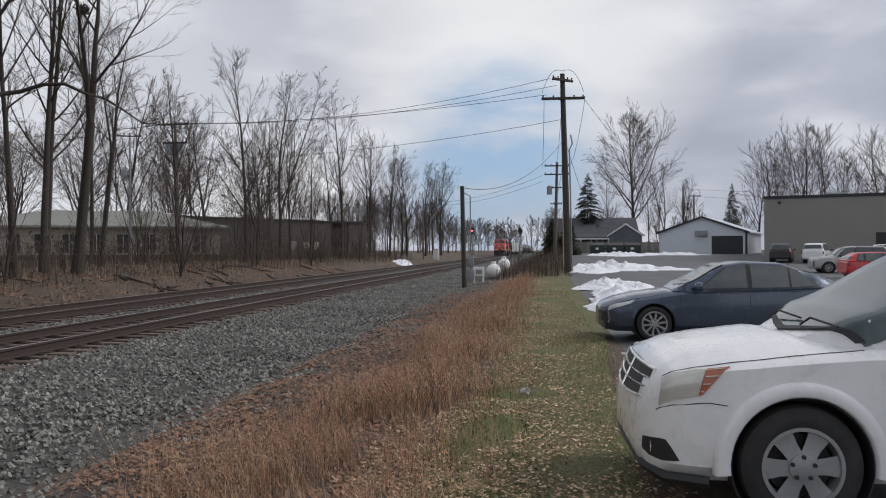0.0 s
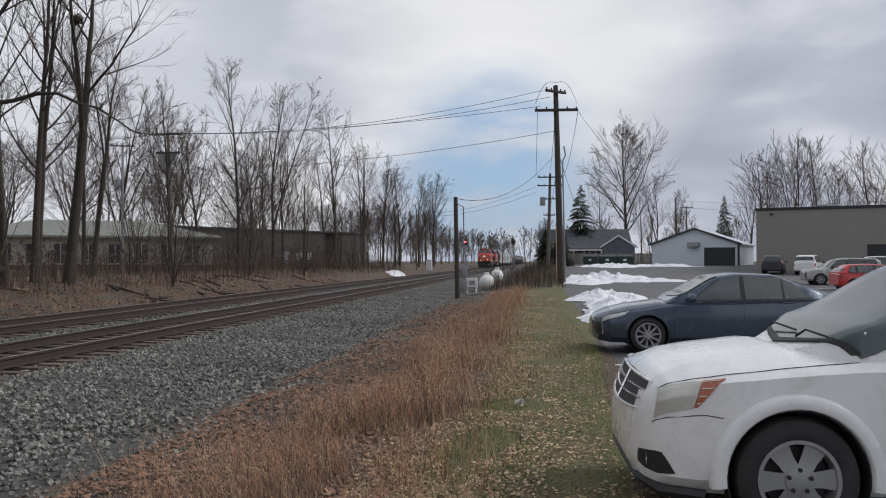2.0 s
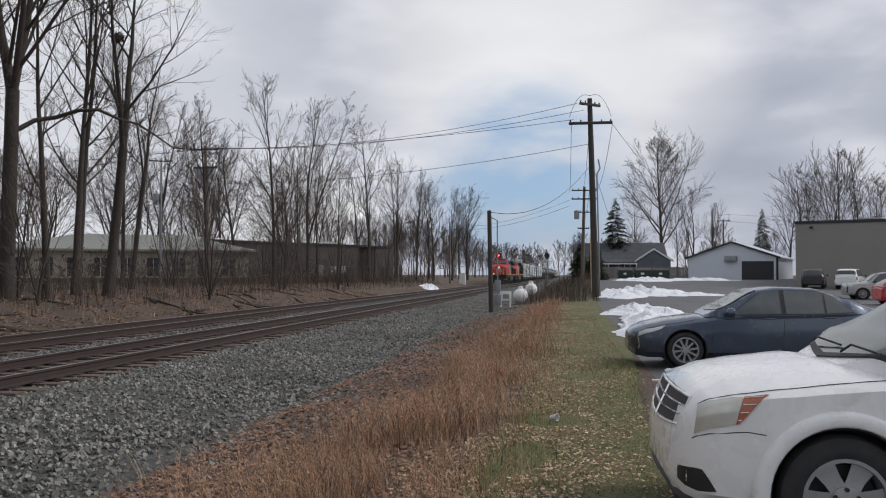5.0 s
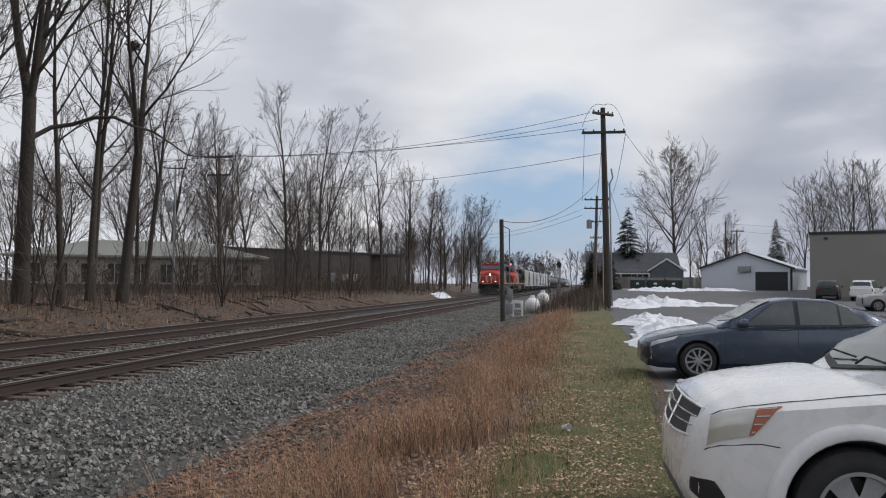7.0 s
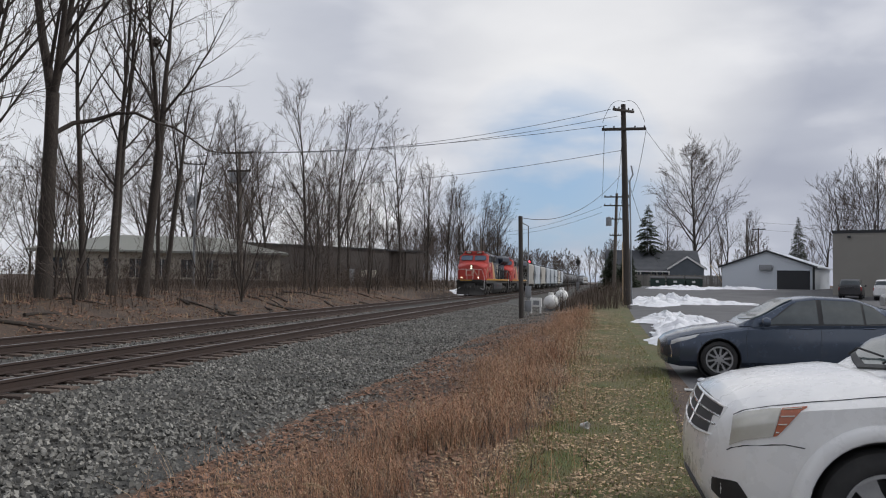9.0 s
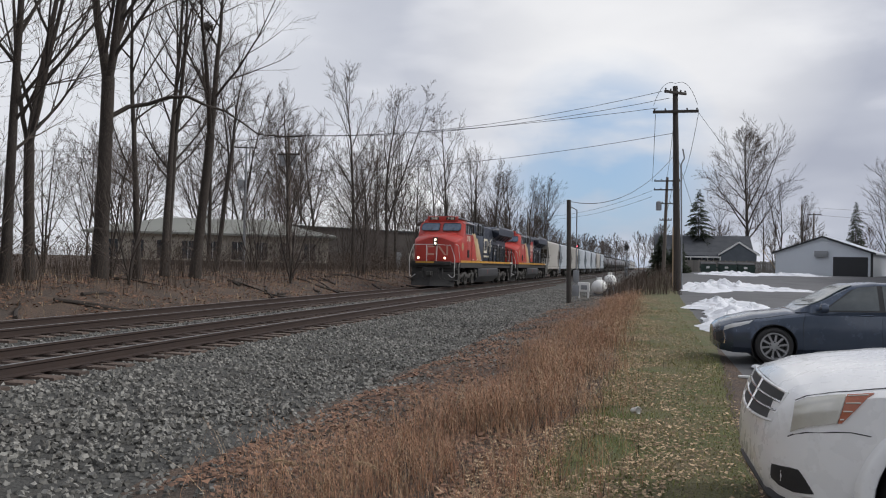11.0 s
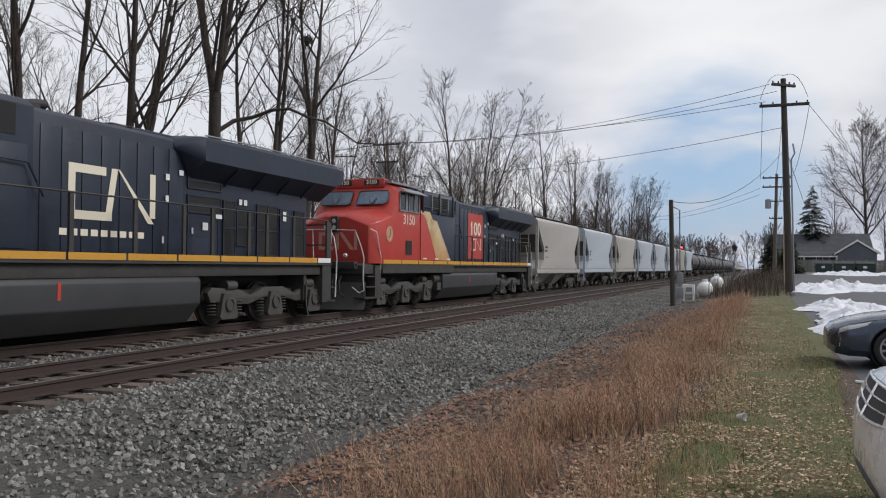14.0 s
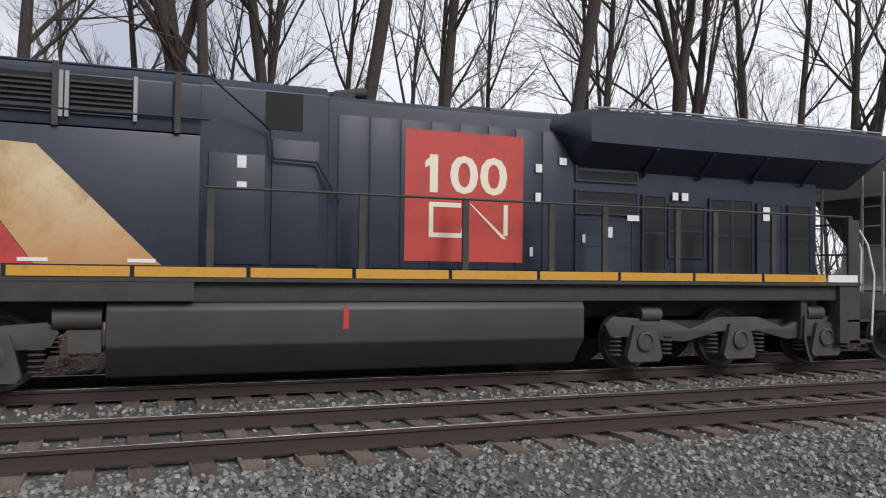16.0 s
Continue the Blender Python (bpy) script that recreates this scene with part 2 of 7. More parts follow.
M_STEEL = material("galvanised_steel", [(0.32, 0.33, 0.34), (0.25, 0.26, 0.27)], 0.5, 0.6, 4, 30, 0.05)


# ---- mesh builder ----
class Geo:
    """Collects vertices and faces of one mesh."""

    def __init__(self):
        self.v, self.f = [], []

    def add(self, vs, fs):
        k = len(self.v)
        self.v += [tuple(p) for p in vs]
        self.f += [tuple(i + k for i in q) for q in fs]
        return self

    def box(self, x0, x1, y0, y1, z0, z1):
        vs = [(x, y, z) for x in (x0, x1) for y in (y0, y1) for z in (z0, z1)]
        return self.add(vs, [(0, 1, 3, 2), (4, 6, 7, 5), (0, 4, 5, 1), (2, 3, 7, 6), (0, 2, 6, 4), (1, 5, 7, 3)])

    def prism(self, pts, a, b, axis="x"):
        """A polygon swept from a to b along an axis; pts are (y, z) for x, (x, z) for y, (x, y) for z."""
        n = len(pts)

        def at(p, d):
            return {"x": (d, p[0], p[1]), "y": (p[0], d, p[1]), "z": (p[0], p[1], d)}[axis]

        vs = [at(p, a) for p in pts] + [at(p, b) for p in pts]
        return self.add(vs, [tuple(range(n - 1, -1, -1)), tuple(range(n, 2 * n))] + [(i, (i + 1) % n, n + (i + 1) % n, n + i) for i in range(n)])

    def loft(self, rings, caps=True):
        n = len(rings[0])
        vs = [p for r in rings for p in r]
        fs = [(k * n + i, k * n + (i + 1) % n, (k + 1) * n + (i + 1) % n, (k + 1) * n + i) for k in range(len(rings) - 1) for i in range(n)]
        if caps:
            fs += [tuple(range(n - 1, -1, -1)), tuple(range((len(rings) - 1) * n, len(rings) * n))]
        return self.add(vs, fs)

    def tube(self, path, radius, sides=6, caps=True):
        path = [Vector(p) for p in path]
        rad = radius if isinstance(radius, (list, tuple)) else [radius] * len(path)
        rings, ref = [], None
        for i, p in enumerate(path):
            d = (path[min(i + 1, len(path) - 1)] - path[max(i - 1, 0)]).normalized()
            if ref is None:
                ref = Vector((0, 0, 1)) if abs(d.z) < 0.9 else Vector((1, 0, 0))
            u = d.cross(ref).normalized()
            w = u.cross(d)
            ref = w
            rings.append([p + rad[i] * (math.cos(2 * math.pi * k / sides) * u + math.sin(2 * math.pi * k / sides) * w) for k in range(sides)])
        return self.loft(rings, caps)

    def cyl(self, a, b, r, sides=16, r2=None):
        return self.tube([a, b], [r, r if r2 is None else r2], sides)

    def lathe(self, origin, axis, profile, sides=24, ring=False):
        """A profile of (along, radius) turned about an axis."""
        o, d = Vector(origin), Vector(axis).normalized()
        u = d.orthogonal().normalized()
        w = d.cross(u)
        return self.loft([[o + d * a + r * (math.cos(2 * math.pi * k / sides) * u + math.sin(2 * math.pi * k / sides) * w) for k in range(sides)] for a, r in (profile + profile[:1] if ring else profile)], caps=not ring)

    def quad(self, *pts):
        return self.add(pts, [tuple(range(len(pts)))])

    def mirror_x(self):
        k = len(self.v)
        self.v += [(-x, y, z) for x, y, z in self.v]
        self.f += [tuple(i + k for i in reversed(q)) for q in self.f]
        return self


def link(name, geo, mat, smooth=40, bevel=0.0):
    me = bpy.data.meshes.new(name)
    me.from_pydata(geo.v, [], geo.f)
    if bevel:
        bm = bmesh.new()
        bm.from_mesh(me)
        bmesh.ops.remove_doubles(bm, verts=bm.verts, dist=1e-5)
        edges = [e for e in bm.edges if len(e.link_faces) == 2 and e.calc_face_angle(0) > 0.5]
        bmesh.ops.bevel(bm, geom=edges, offset=bevel, segments=2, profile=0.6, affect="EDGES", clamp_overlap=True)
        bm.to_mesh(me)
        bm.free()
    me.validate()
    me.materials.append(mat)
    if smooth:
        me.polygons.foreach_set("use_smooth", [True] * len(me.polygons))
        me.set_sharp_from_angle(angle=radians(smooth))
    return new(name, me)


def part(name, geo, mat, parent, label="", smooth=40, bevel=0.0):
    ob = link(name, geo, mat, smooth, bevel)
    ob.parent = parent
    return tagged(ob, label)


def thing(name, label, category, m=None, group="", kind=""):
    ob = new(name)
    ob.empty_display_size = 0.2
    if m is not None:
        ob.matrix_world = m
    return tagged(ob, label, category, group, kind)


def writing(name, text, size, mat, parent, m, spacing=1.0, squash=1.0, bold=0.018):
    """Raised letters of the built-in font, as a thin mesh."""
    cu = bpy.data.curves.new(name, "FONT")
    cu.body, cu.size, cu.align_x, cu.align_y, cu.extrude, cu.space_character, cu.resolution_u = text, size, "CENTER", "CENTER", 0.002, spacing, 3
    cu.offset = size * bold
    ob = bpy.data.objects.new(name, cu)
    scene.collection.objects.link(ob)
    me = bpy.data.meshes.new_from_object(ob)
    bpy.data.objects.remove(ob)
    me.transform(Matrix.Diagonal((squash, 1, 1, 1)))
    me.materials.append(mat)
    out = new(name, me)
    out.parent = parent
    out.matrix_local = m
    return out


SIDE = Matrix(((0, 0, 1, 0), (1, 0, 0, 0), (0, 1, 0, 0), (0, 0, 0, 1)))  # letters on a wall facing +x, read along +y
rng = random.Random(7)


# ---- ground ----
def bend(y):
    """The tracks ease to the right by this much, y metres ahead."""
    return 0 if y < 5 else 0.0002 * (y - 5) ** 2 if y < 55 else 0.5 + 0.02 * (y - 55)


def slope(y):
    return 0 if y < 5 else 0.0004 * (y - 5) if y < 55 else 0.02


def lerp(x, table):
    if x <= table[0][0]:
        return table[0][1]
    for (a, u), (b, v) in zip(table, table[1:]):
        if x <= b:
            return u + (v - u) * (x - a) / (b - a)
    return table[-1][1]


LOT = [(40, 0), (70, 0.42), (95, 1.1), (110, 1.2)]
CROSS = [(-60, 0.9), (-24, 0.72), (-20.5, 0.45), (-17.4, -0.35), (-15.5, -0.5), (-5, -0.5), (-3.4, -0.24), (-2.0, -0.12), (0, -0.02), (1.5, 0.0)]


def lot_edge(y):
    return lerp(y, [(0, 0.55), (10, 1.03), (20, 1.62), (50, 2.15), (90, 3.0), (130, 4.2)])


def ground_z(x, y):
    z = lerp(x - bend(y), CROSS)
    bump = 0.05 * noise.noise((x * 0.45, y * 0.45, 0)) if -300 < y < 300 else 0
    if x < -17:
        bump *= 3
    if x - bend(y) > 1.2:
        return lerp(y, LOT) - 0.05
    k = min(max((x - bend(y)) / 1.2, 0), 1)
    return z + bump * (1 - k) + lerp(y, LOT) * k * 0.9


def sheet(xs, ys, zf):
    g = Geo()
    n = len(ys)
    g.v = [(x, y, zf(x, y)) for x in xs for y in ys]
    g.f = [(i * n + j, (i + 1) * n + j, (i + 1) * n + j + 1, i * n + j + 1) for i in range(len(xs) - 1) for j in range(n - 1)]
    return g


def steps(*runs):
    out = []
    for a, b, d in runs:
        k = max(1, round((b - a) / d))
        out += [a + (b - a) * i / k for i in range(k)]
    return out + [runs[-1][1]]


XS = steps((-2500, -300, 550), (-300, -60, 40), (-60, -26, 4), (-26, -15, 0.5), (-15, -4, 1.5), (-4, 4, 0.4), (4, 40, 6), (40, 300, 65), (300, 2500, 550))
YS = steps((-2500, -200, 575), (-200, -40, 20), (-40, -10, 3), (-10, 50, 0.7), (50, 130, 3), (130, 400, 15), (400, 2500, 350))
# one sheet to the horizon; its stuff changes from turf to leaf-strewn soil across the line
ground = tagged(link("ground", sheet(XS, YS, ground_z), M_SOIL), "brown leaf-strewn winter soil along the railway", "ground", kind="structure")


def turf_z(a, y):
    x0, x1 = bend(y) - 0.75 - 0.25 * math.sin(y * 0.35), lot_edge(y) + 0.06 * noise.noise((y * 1.4, 3, 0))
    return x0 + (x1 - x0) * a


g = Geo()
tys = steps((-6, 60, 0.5), (60, 140, 4))
tas = [i / 6 for i in range(7)]
for a in tas:
    for y in tys:
        x = turf_z(a, y)
        edge = 0.02 * math.sin(math.pi * a) ** 0.5
        g.v.append((x, y, ground_z(x, y) + edge - 0.004 + (0.05 if x - bend(y) > 1.2 else 0)))
g.f = [(i * len(tys) + j, (i + 1) * len(tys) + j, (i + 1) * len(tys) + j + 1, i * len(tys) + j + 1) for i in range(6) for j in range(len(tys) - 1)]
verge = tagged(link("grass_verge", g, M_TURF), "patchy green and brown winter grass strip", "grass", kind="structure")

g = Geo()
lys = steps((-40, 40, 1.5), (40, 130, 5), (130, 150, 20))
lxs = [0, 0.02, 0.06, 0.15, 0.3, 0.5, 0.75, 1]
for k in lxs:
    for y in lys:
        x0 = lot_edge(y) + 0.07 * noise.noise((y * 1.1, 0, 5))
        x = x0 + (75 - x0) * k
        g.v.append((x, y, lerp(y, LOT) - (0.05 if k == 0 else 0)))
g.f = [(i * len(lys) + j, (i + 1) * len(lys) + j, (i + 1) * len(lys) + j + 1, i * len(lys) + j + 1) for i in range(len(lxs) - 1) for j in range(len(lys) - 1)]
lot = tagged(link("parking_lot", g, M_ASPHALT), "damp grey asphalt parking lot", "parking lot", kind="structure")

BED = [(-17.0, -0.52), (-16.2, -0.32), (-15.2, -0.135), (-12, -0.12), (-11.1, -0.13), (-10.2, -0.12), (-7.8, -0.125), (-6.9, -0.19), (-5.4, -0.30), (-4.2, -0.36), (-3.2, -0.42)]
bxs = [p[0] for p in BED]
bys = steps((-60, -15, 3), (-15, 50, 0.8), (50, 120, 3), (120, 700, 20))
g = Geo()
for x in bxs:
    for y in bys:
        g.v.append((x + bend(y), y, lerp(x, BED) + (0.03 * noise.noise((x * 0.8, y * 0.8, 0)) if abs(x + 11) < 8 and (x > -7 or x < -15.5) else 0)))
g.f = [(i * len(bys) + j, (i + 1) * len(bys) + j, (i + 1) * len(bys) + j + 1, i * len(bys) + j + 1) for i in range(len(bxs) - 1) for j in range(len(bys) - 1)]
ballast = tagged(link("ballast", g, M_BALLAST), "bed of grey crushed-stone railway ballast", "ballast", kind="structure")

# ---- tracks ----
RAIL_TOP = 0.10
NEAR, FAR = -9.13, -13.10
PROFILE = [(-0.07, 0), (0.07, 0), (0.07, 0.015), (0.012, 0.035), (0.012, 0.12), (0.036, 0.135), (0.036, 0.168), (0.028, 0.172), (-0.028, 0.172), (-0.036, 0.168), (-0.036, 0.135), (-0.012, 0.12), (-0.012, 0.035), (-0.07, 0.015)]


def track(name, cx, label):
    t = thing(name, label, "railway track", kind="structure")
    ys = steps((-60, 5, 13), (5, 60, 2.5), (60, 700, 40))
    for side in (-0.755, 0.755):
        x0 = cx + side
        body = Geo().loft([[(x0 + bend(y) + p, y, RAIL_TOP - 0.172 + q) for p, q in PROFILE] for y in ys])
        rail = part("rail", body, M_RAIL, t, "rusty steel rail")
        top = Geo().loft([[(x0 + bend(y) + p, y, RAIL_TOP + q) for p, q in ((-0.026, -0.003), (0.026, -0.003), (0.024, 0.003), (-0.024, 0.003))] for y in ys])
        part("running_surface", top, M_RAILTOP, rail, "worn bright rail head")
    return t


near_track = track("near_track", NEAR, "empty railway track with rusty rails on wooden ties")
far_track = track("far_track", FAR, "railway track with worn bright rails on wooden ties")


# ---- train ----
def poly_side(g, pts, x, t=0.004):
    """A thin painted panel on the side wall at x; pts are (y, z)."""
    return g.prism(pts, x, x + t, "x")


def wheelset(parent, y, r=0.5):
    w = part("axle", Geo().cyl((-1.0, y, r), (1.0, y, r), 0.08, 10), M_UNDER, parent)
    for s in (-1, 1):
        prof = [(-0.07, 0.05), (-0.07, r + 0.025), (-0.045, r + 0.025), (-0.04, r), (0.06, r), (0.06, r - 0.07), (0.02, r - 0.1), (0.02, 0.16), (0.07, 0.13), (0.07, 0.02)]
        part("wheel", Geo().lathe((s * 0.78, y, r), (s, 0, 0), prof, 16), M_TRUCK, w, "steel wheel")


def loco_truck(parent, y0):
    """Six-wheel truck with cast side frames, axle boxes and coil springs; y0 is its first axle."""
    base = part("truck", Geo().box(-0.95, 0.95, y0 + 0.3, y0 + 3.8, 0.55, 0.85), M_UNDER, parent, "six-wheel truck")
    for s in (-1, 1):
        top = [(y0 - 0.75, 0.82), (y0 - 0.6, 0.95), (y0 + 0.5, 0.88), (y0 + 1.0, 0.72), (y0 + 1.6, 0.92), (y0 + 2.5, 0.92), (y0 + 3.1, 0.72), (y0 + 3.6, 0.88), (y0 + 4.7, 0.95), (y0 + 4.85, 0.82)]
        bot = [(y0 + 4.75, 0.62), (y0 + 3.2, 0.50), (y0 + 2.5, 0.66), (y0 + 1.6, 0.66), (y0 + 0.9, 0.50), (y0 - 0.65, 0.62)]
        g = Geo().prism(top + bot, s * 1.12, s * 1.26, "x")
        part("side_frame", g, M_TRUCK, base, bevel=0.015)
        for k in range(3):
            y = y0 + 2.03 * k
            g = Geo().prism([(y - 0.22, 0.80), (y + 0.22, 0.80), (y + 0.36, 0.26), (y + 0.30, 0.18), (y - 0.30, 0.18), (y - 0.36, 0.26)], s * 1.2, s * 1.34, "x")
            g.lathe((s * 1.33, y, 0.53), (s, 0, 0), [(0, 0.17), (0.05, 0.17), (0.06, 0.13), (0.03, 0.11), (0.03, 0.01)], 16)
            part("axle_box", g, M_TRUCK, base, bevel=0.0)
            for dy in (-0.52, 0.52):
                g = Geo()
                for q in range(5):
                    g.lathe((s * 1.2, y + dy, 0.28 + q * 0.075), (0, 0, 1), [(0, 0.09), (0.02, 0.12), (0.04, 0.09)], 10)
                part("coil_spring", g, M_TRUCK, base)
        for y in (y0 + 0.2, y0 + 3.9):
            part("brake_cylinder", Geo().lathe((s * 1.2, y - 0.25, 0.98), (0, 1, 0), [(0, 0.02), (0, 0.13), (0.4, 0.13), (0.45, 0.08), (0.45, 0.02)], 14), M_TRUCK, base)
    for k in range(3):
        wheelset(base, y0 + 2.03 * k, 0.53)


def sect(y, w, zb, zs, zt, k=0.72):
    return [(w, y, zb), (w, y, zs), (w * k, y, zt), (-w * k, y, zt), (-w, y, zs), (-w, y, zb)]


def maple_shapes(parent, y0, y1, z0, z1, t, x):
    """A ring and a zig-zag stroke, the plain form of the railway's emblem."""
    a = y0 + (y1 - y0) * 0.40
    for pts in ([(y0, z1), (a, z1), (a, z1 - t), (y0, z1 - t)], [(y0, z1 - t), (y0 + t, z1 - t), (y0 + t, z0 + t), (y0, z0 + t)], [(y0, z0 + t), (a + t, z0 + t), (a + t, z0), (y0, z0)],
                [(a + 0.002, z0 + t), (a + t, z0 + t), (a + t * 1.9, z1), (a + t * 0.9, z1)], [(a + t * 1.9, z1), (a + t * 2.2, z1), (y1 - t * 0.2, z0), (y1 - t * 1.3, z0)],
                [(y1 - t, z0 + t * 0.7), (y1, z0 + t * 0.7), (y1, z1), (y1 - t, z1)]):
        part("emblem_stroke", poly_side(Geo(), pts, x), M_PALE, parent, "cream emblem stroke")


def nose_in(ob):
    """The front platform, steps and nose are this much shorter than drawn."""
    for v in ob.data.vertices:
        if v.co.y < 2.95:
            v.co.y = 2.95 - (2.95 - v.co.y) * 0.72


def locomotive(label, number, lit, panel):
    L = thing("locomotive", label, "locomotive", group="locomotives of the train")
    part("underframe", Geo().box(-1.42, 1.42, 1.3, 22.0, 1.22, 1.5).box(-0.5, 0.5, 0.9, 22.2, 0.9, 1.22), M_UNDER, L, "black underframe", bevel=0.02)
    part("deck", Geo().box(-1.53, 1.53, 2.95, 22.0, 1.5, 1.56).box(-1.3, 1.3, 1.05, 2.95, 1.5, 1.56), M_UNDER, L)
    part("deep_sill", Geo().box(-1.52, -1.43, 3.05, 9.85, 1.24, 1.5).box(1.43, 1.52, 3.05, 9.85, 1.24, 1.5), M_UNDER, L, "dark grey deep side sill")
    y, seg = 3.05, 0
    while y < 21.8:
        ln = 1.45
        for x in (1.53, -1.545):
            part("sill_stripe", Geo().box(x, x + 0.015, y, min(y + ln, 21.9), 1.565, 1.70), M_YEL if seg != 12 else M_WHITE, L, "yellow reflective sill stripe" if seg != 12 else "white reflective sill stripe")
        y += ln + 0.06
        seg += 1
    # wide nose and cab, then the wide box behind the cab
    body = Geo().loft([sect(2.33, 1.24, 1.56, 2.82, 3.12, 0.32), sect(2.45, 1.32, 1.56, 2.88, 3.19, 0.36), sect(2.94, 1.51, 1.56, 3.00, 3.30, 0.45), sect(3.72, 1.53, 1.56, 3.20, 3.46, 0.6), sect(4.28, 1.52, 1.56, 4.05, 4.42, 0.70), sect(6.25, 1.52, 1.56, 4.05, 4.42, 0.70)])
    cab = part("cab", body, M_RED, L, "red cab and nose", bevel=0.03)
    part("cab_roof", Geo().loft([sect(4.22, 1.28, 4.40, 4.46, 4.52, 0.8), sect(6.4, 1.28, 4.40, 4.46, 4.52, 0.8)]), M_STEEL, cab, "grey cab roof")
    part("brow", Geo().box(-1.02, 1.02, 4.13, 4.5, 4.24, 4.57), M_RED, cab, "red brow over the windshield", bevel=0.04)
    part("roof_box", Geo().box(-0.35, 0.45, 4.7, 5.6, 4.5, 4.66), M_UNDER, cab, bevel=0.04)
    for s in (-1, 1):
        up, fw = Vector((0, 0.56, 0.88)).normalized(), Vector((0, -0.88, 0.52)).normalized()
        g = Geo()
        o = Vector((s * 0.62, 3.83, 3.64))
        g.loft([[o + fw * d + Vector((s * a, 0, 0)) + up * b for a, b in ((-0.50, 0.0), (-0.44, -0.06), (0.58, -0.06), (0.70, 0.04), (0.68, 0.40), (0.58, 0.53), (-0.44, 0.53), (-0.50, 0.47))] for d in (0.02, 0.06)])
        wsh = part("windshield", g, M_SCREEN, cab, "windshield pane coloured for sky reflection")
        rim = [o + fw * 0.06 + Vector((s * a, 0, 0)) + up * b for a, b in ((-0.50, 0.0), (-0.44, -0.06), (0.58, -0.06), (0.70, 0.04), (0.68, 0.40), (0.58, 0.53), (-0.44, 0.53), (-0.50, 0.47), (-0.50, 0.0))]
        part("window_gasket", Geo().tube(rim, 0.022, 5), M_UNDER, wsh, "black rubber gasket")
        g = Geo()
        for k in (0, 1):
            g.tube([o + fw * 0.08 + Vector((s * 0.1, 0, 0)) + up * -0.08, o + fw * 0.09 + Vector((s * (0.25 - 0.3 * k), 0, 0)) + up * 0.2], 0.012, 5)
        part("wiper", g, M_UNDER, wsh)
        nb = part("number_board", Geo().box(s * 0.55 - 0.30, s * 0.55 + 0.30, 4.10, 4.32, 4.33, 4.53), M_UNDER, cab, "black number board", bevel=0.02)
        writing("number_lettering", number, 0.21, M_PALE, nb, pose(s * 0.55, 4.092, 4.43, 90, 0, 0))
        g = Geo().box(s * 1.525, s * 1.54, 4.36, 6.04, 3.46, 4.08)
        sw = part("side_window", g, M_GLASS, cab, "dark cab side window", bevel=0.0)
        g = Geo()
        for yy in (4.33, 4.82, 5.12, 5.58, 6.04):
            g.box(s * 1.525, s * 1.565, yy, yy + (0.05 if yy != 4.82 else 0.16), 3.44, 4.10)
        g.box(s * 1.525, s * 1.565, 4.33, 6.09, 3.42, 3.47).box(s * 1.525, s * 1.565, 4.33, 6.09, 4.08, 4.12)
        part("window_frame", g, M_STEEL, sw, "grey metal frame")
        part("awning", Geo().prism([(s * 1.45, 4.24), (s * 1.85, 4.06), (s * 1.85, 4.08), (s * 1.45, 4.27)], 4.35, 6.2, "y"), M_STEEL, cab, "grey sun visor")
        part("vent", Geo().box(s * 1.525, s * 1.545, 4.92, 5.42, 1.9, 2.4), M_GRILLE, cab, "dark square vent")
        part("step_well", Geo().box(s * 0.95, s * 1.5, 1.35, 2.95, 0.42, 0.47).box(s * 0.95, s * 1.5, 2.35, 2.95, 0.47, 1.5).box(s * 1.0, s * 1.5, 1.5, 2.4, 0.78, 0.82).box(s * 1.0, s * 1.5, 1.6, 2.4, 1.12, 1.16), M_UNDER, L, "black boarding steps")
        for pts in ([(1.46, 2.95, 0.75), (1.50, 2.95, 1.75), (1.48, 2.5, 2.62), (1.35, 2.25, 2.70)], [(1.46, 1.35, 0.7), (1.46, 1.25, 1.1), (1.48, 1.25, 1.75), (1.4, 1.2, 2.1), (1.2, 1.15, 2.62), (0.35, 1.12, 2.66), (0.3, 1.12, 1.6)], [(1.46, 1.35, 0.7), (1.3, 1.3, 0.62), (1.05, 1.3, 0.8)]):
            part("handrail", Geo().tube([(s * a, b, c) for a, b, c in pts], 0.019, 6), M_WHITE, L, "white painted handrail")
        lamp = M_LAMP if lit else M_LENS
        part("ditch_light", Geo().lathe((s * 0.86, 1.06, 1.82), (0, -1, 0), [(-0.12, 0.04), (-0.1, 0.066), (0.0, 0.066), (0.02, 0.05), (0.03, 0.01)], 18), lamp, L, "lit ditch light" if lit else "unlit ditch light")
        part("emblem_disc", Geo().lathe((s * 1.525, 3.55, 2.58), (s, 0, 0), [(0, 0.27), (0.008, 0.27), (0.008, 0.01)], 28), M_CREST, cab, "round cream crest")
        part("crest_mark", Geo().prism([(3.52, 2.45), (3.57, 2.45), (3.66, 2.76), (3.63, 2.76)], s * 1.534, s * 1.537, "x"), M_UNDER, cab)
        # side paint: red tail of the cab colour and the cream sweep
        x = 1.53 if s > 0 else -1.534
        part("red_flash", poly_side(Geo(), [(6.26, 3.45), (6.55, 3.40), (6.75, 3.28), (7.88, 1.72), (6.26, 1.72)], x), M_RED, L, "red paint flash")
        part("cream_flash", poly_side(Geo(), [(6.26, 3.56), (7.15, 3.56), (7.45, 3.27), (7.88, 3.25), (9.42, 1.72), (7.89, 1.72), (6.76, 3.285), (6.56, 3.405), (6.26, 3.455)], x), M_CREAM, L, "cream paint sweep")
        for y0 in (6.5, 7.7, 9.0):
            part("reflector", Geo().box(s * 1.535, s * 1.542, y0, y0 + 0.35, 1.75, 1.80), M_WHITE, L)
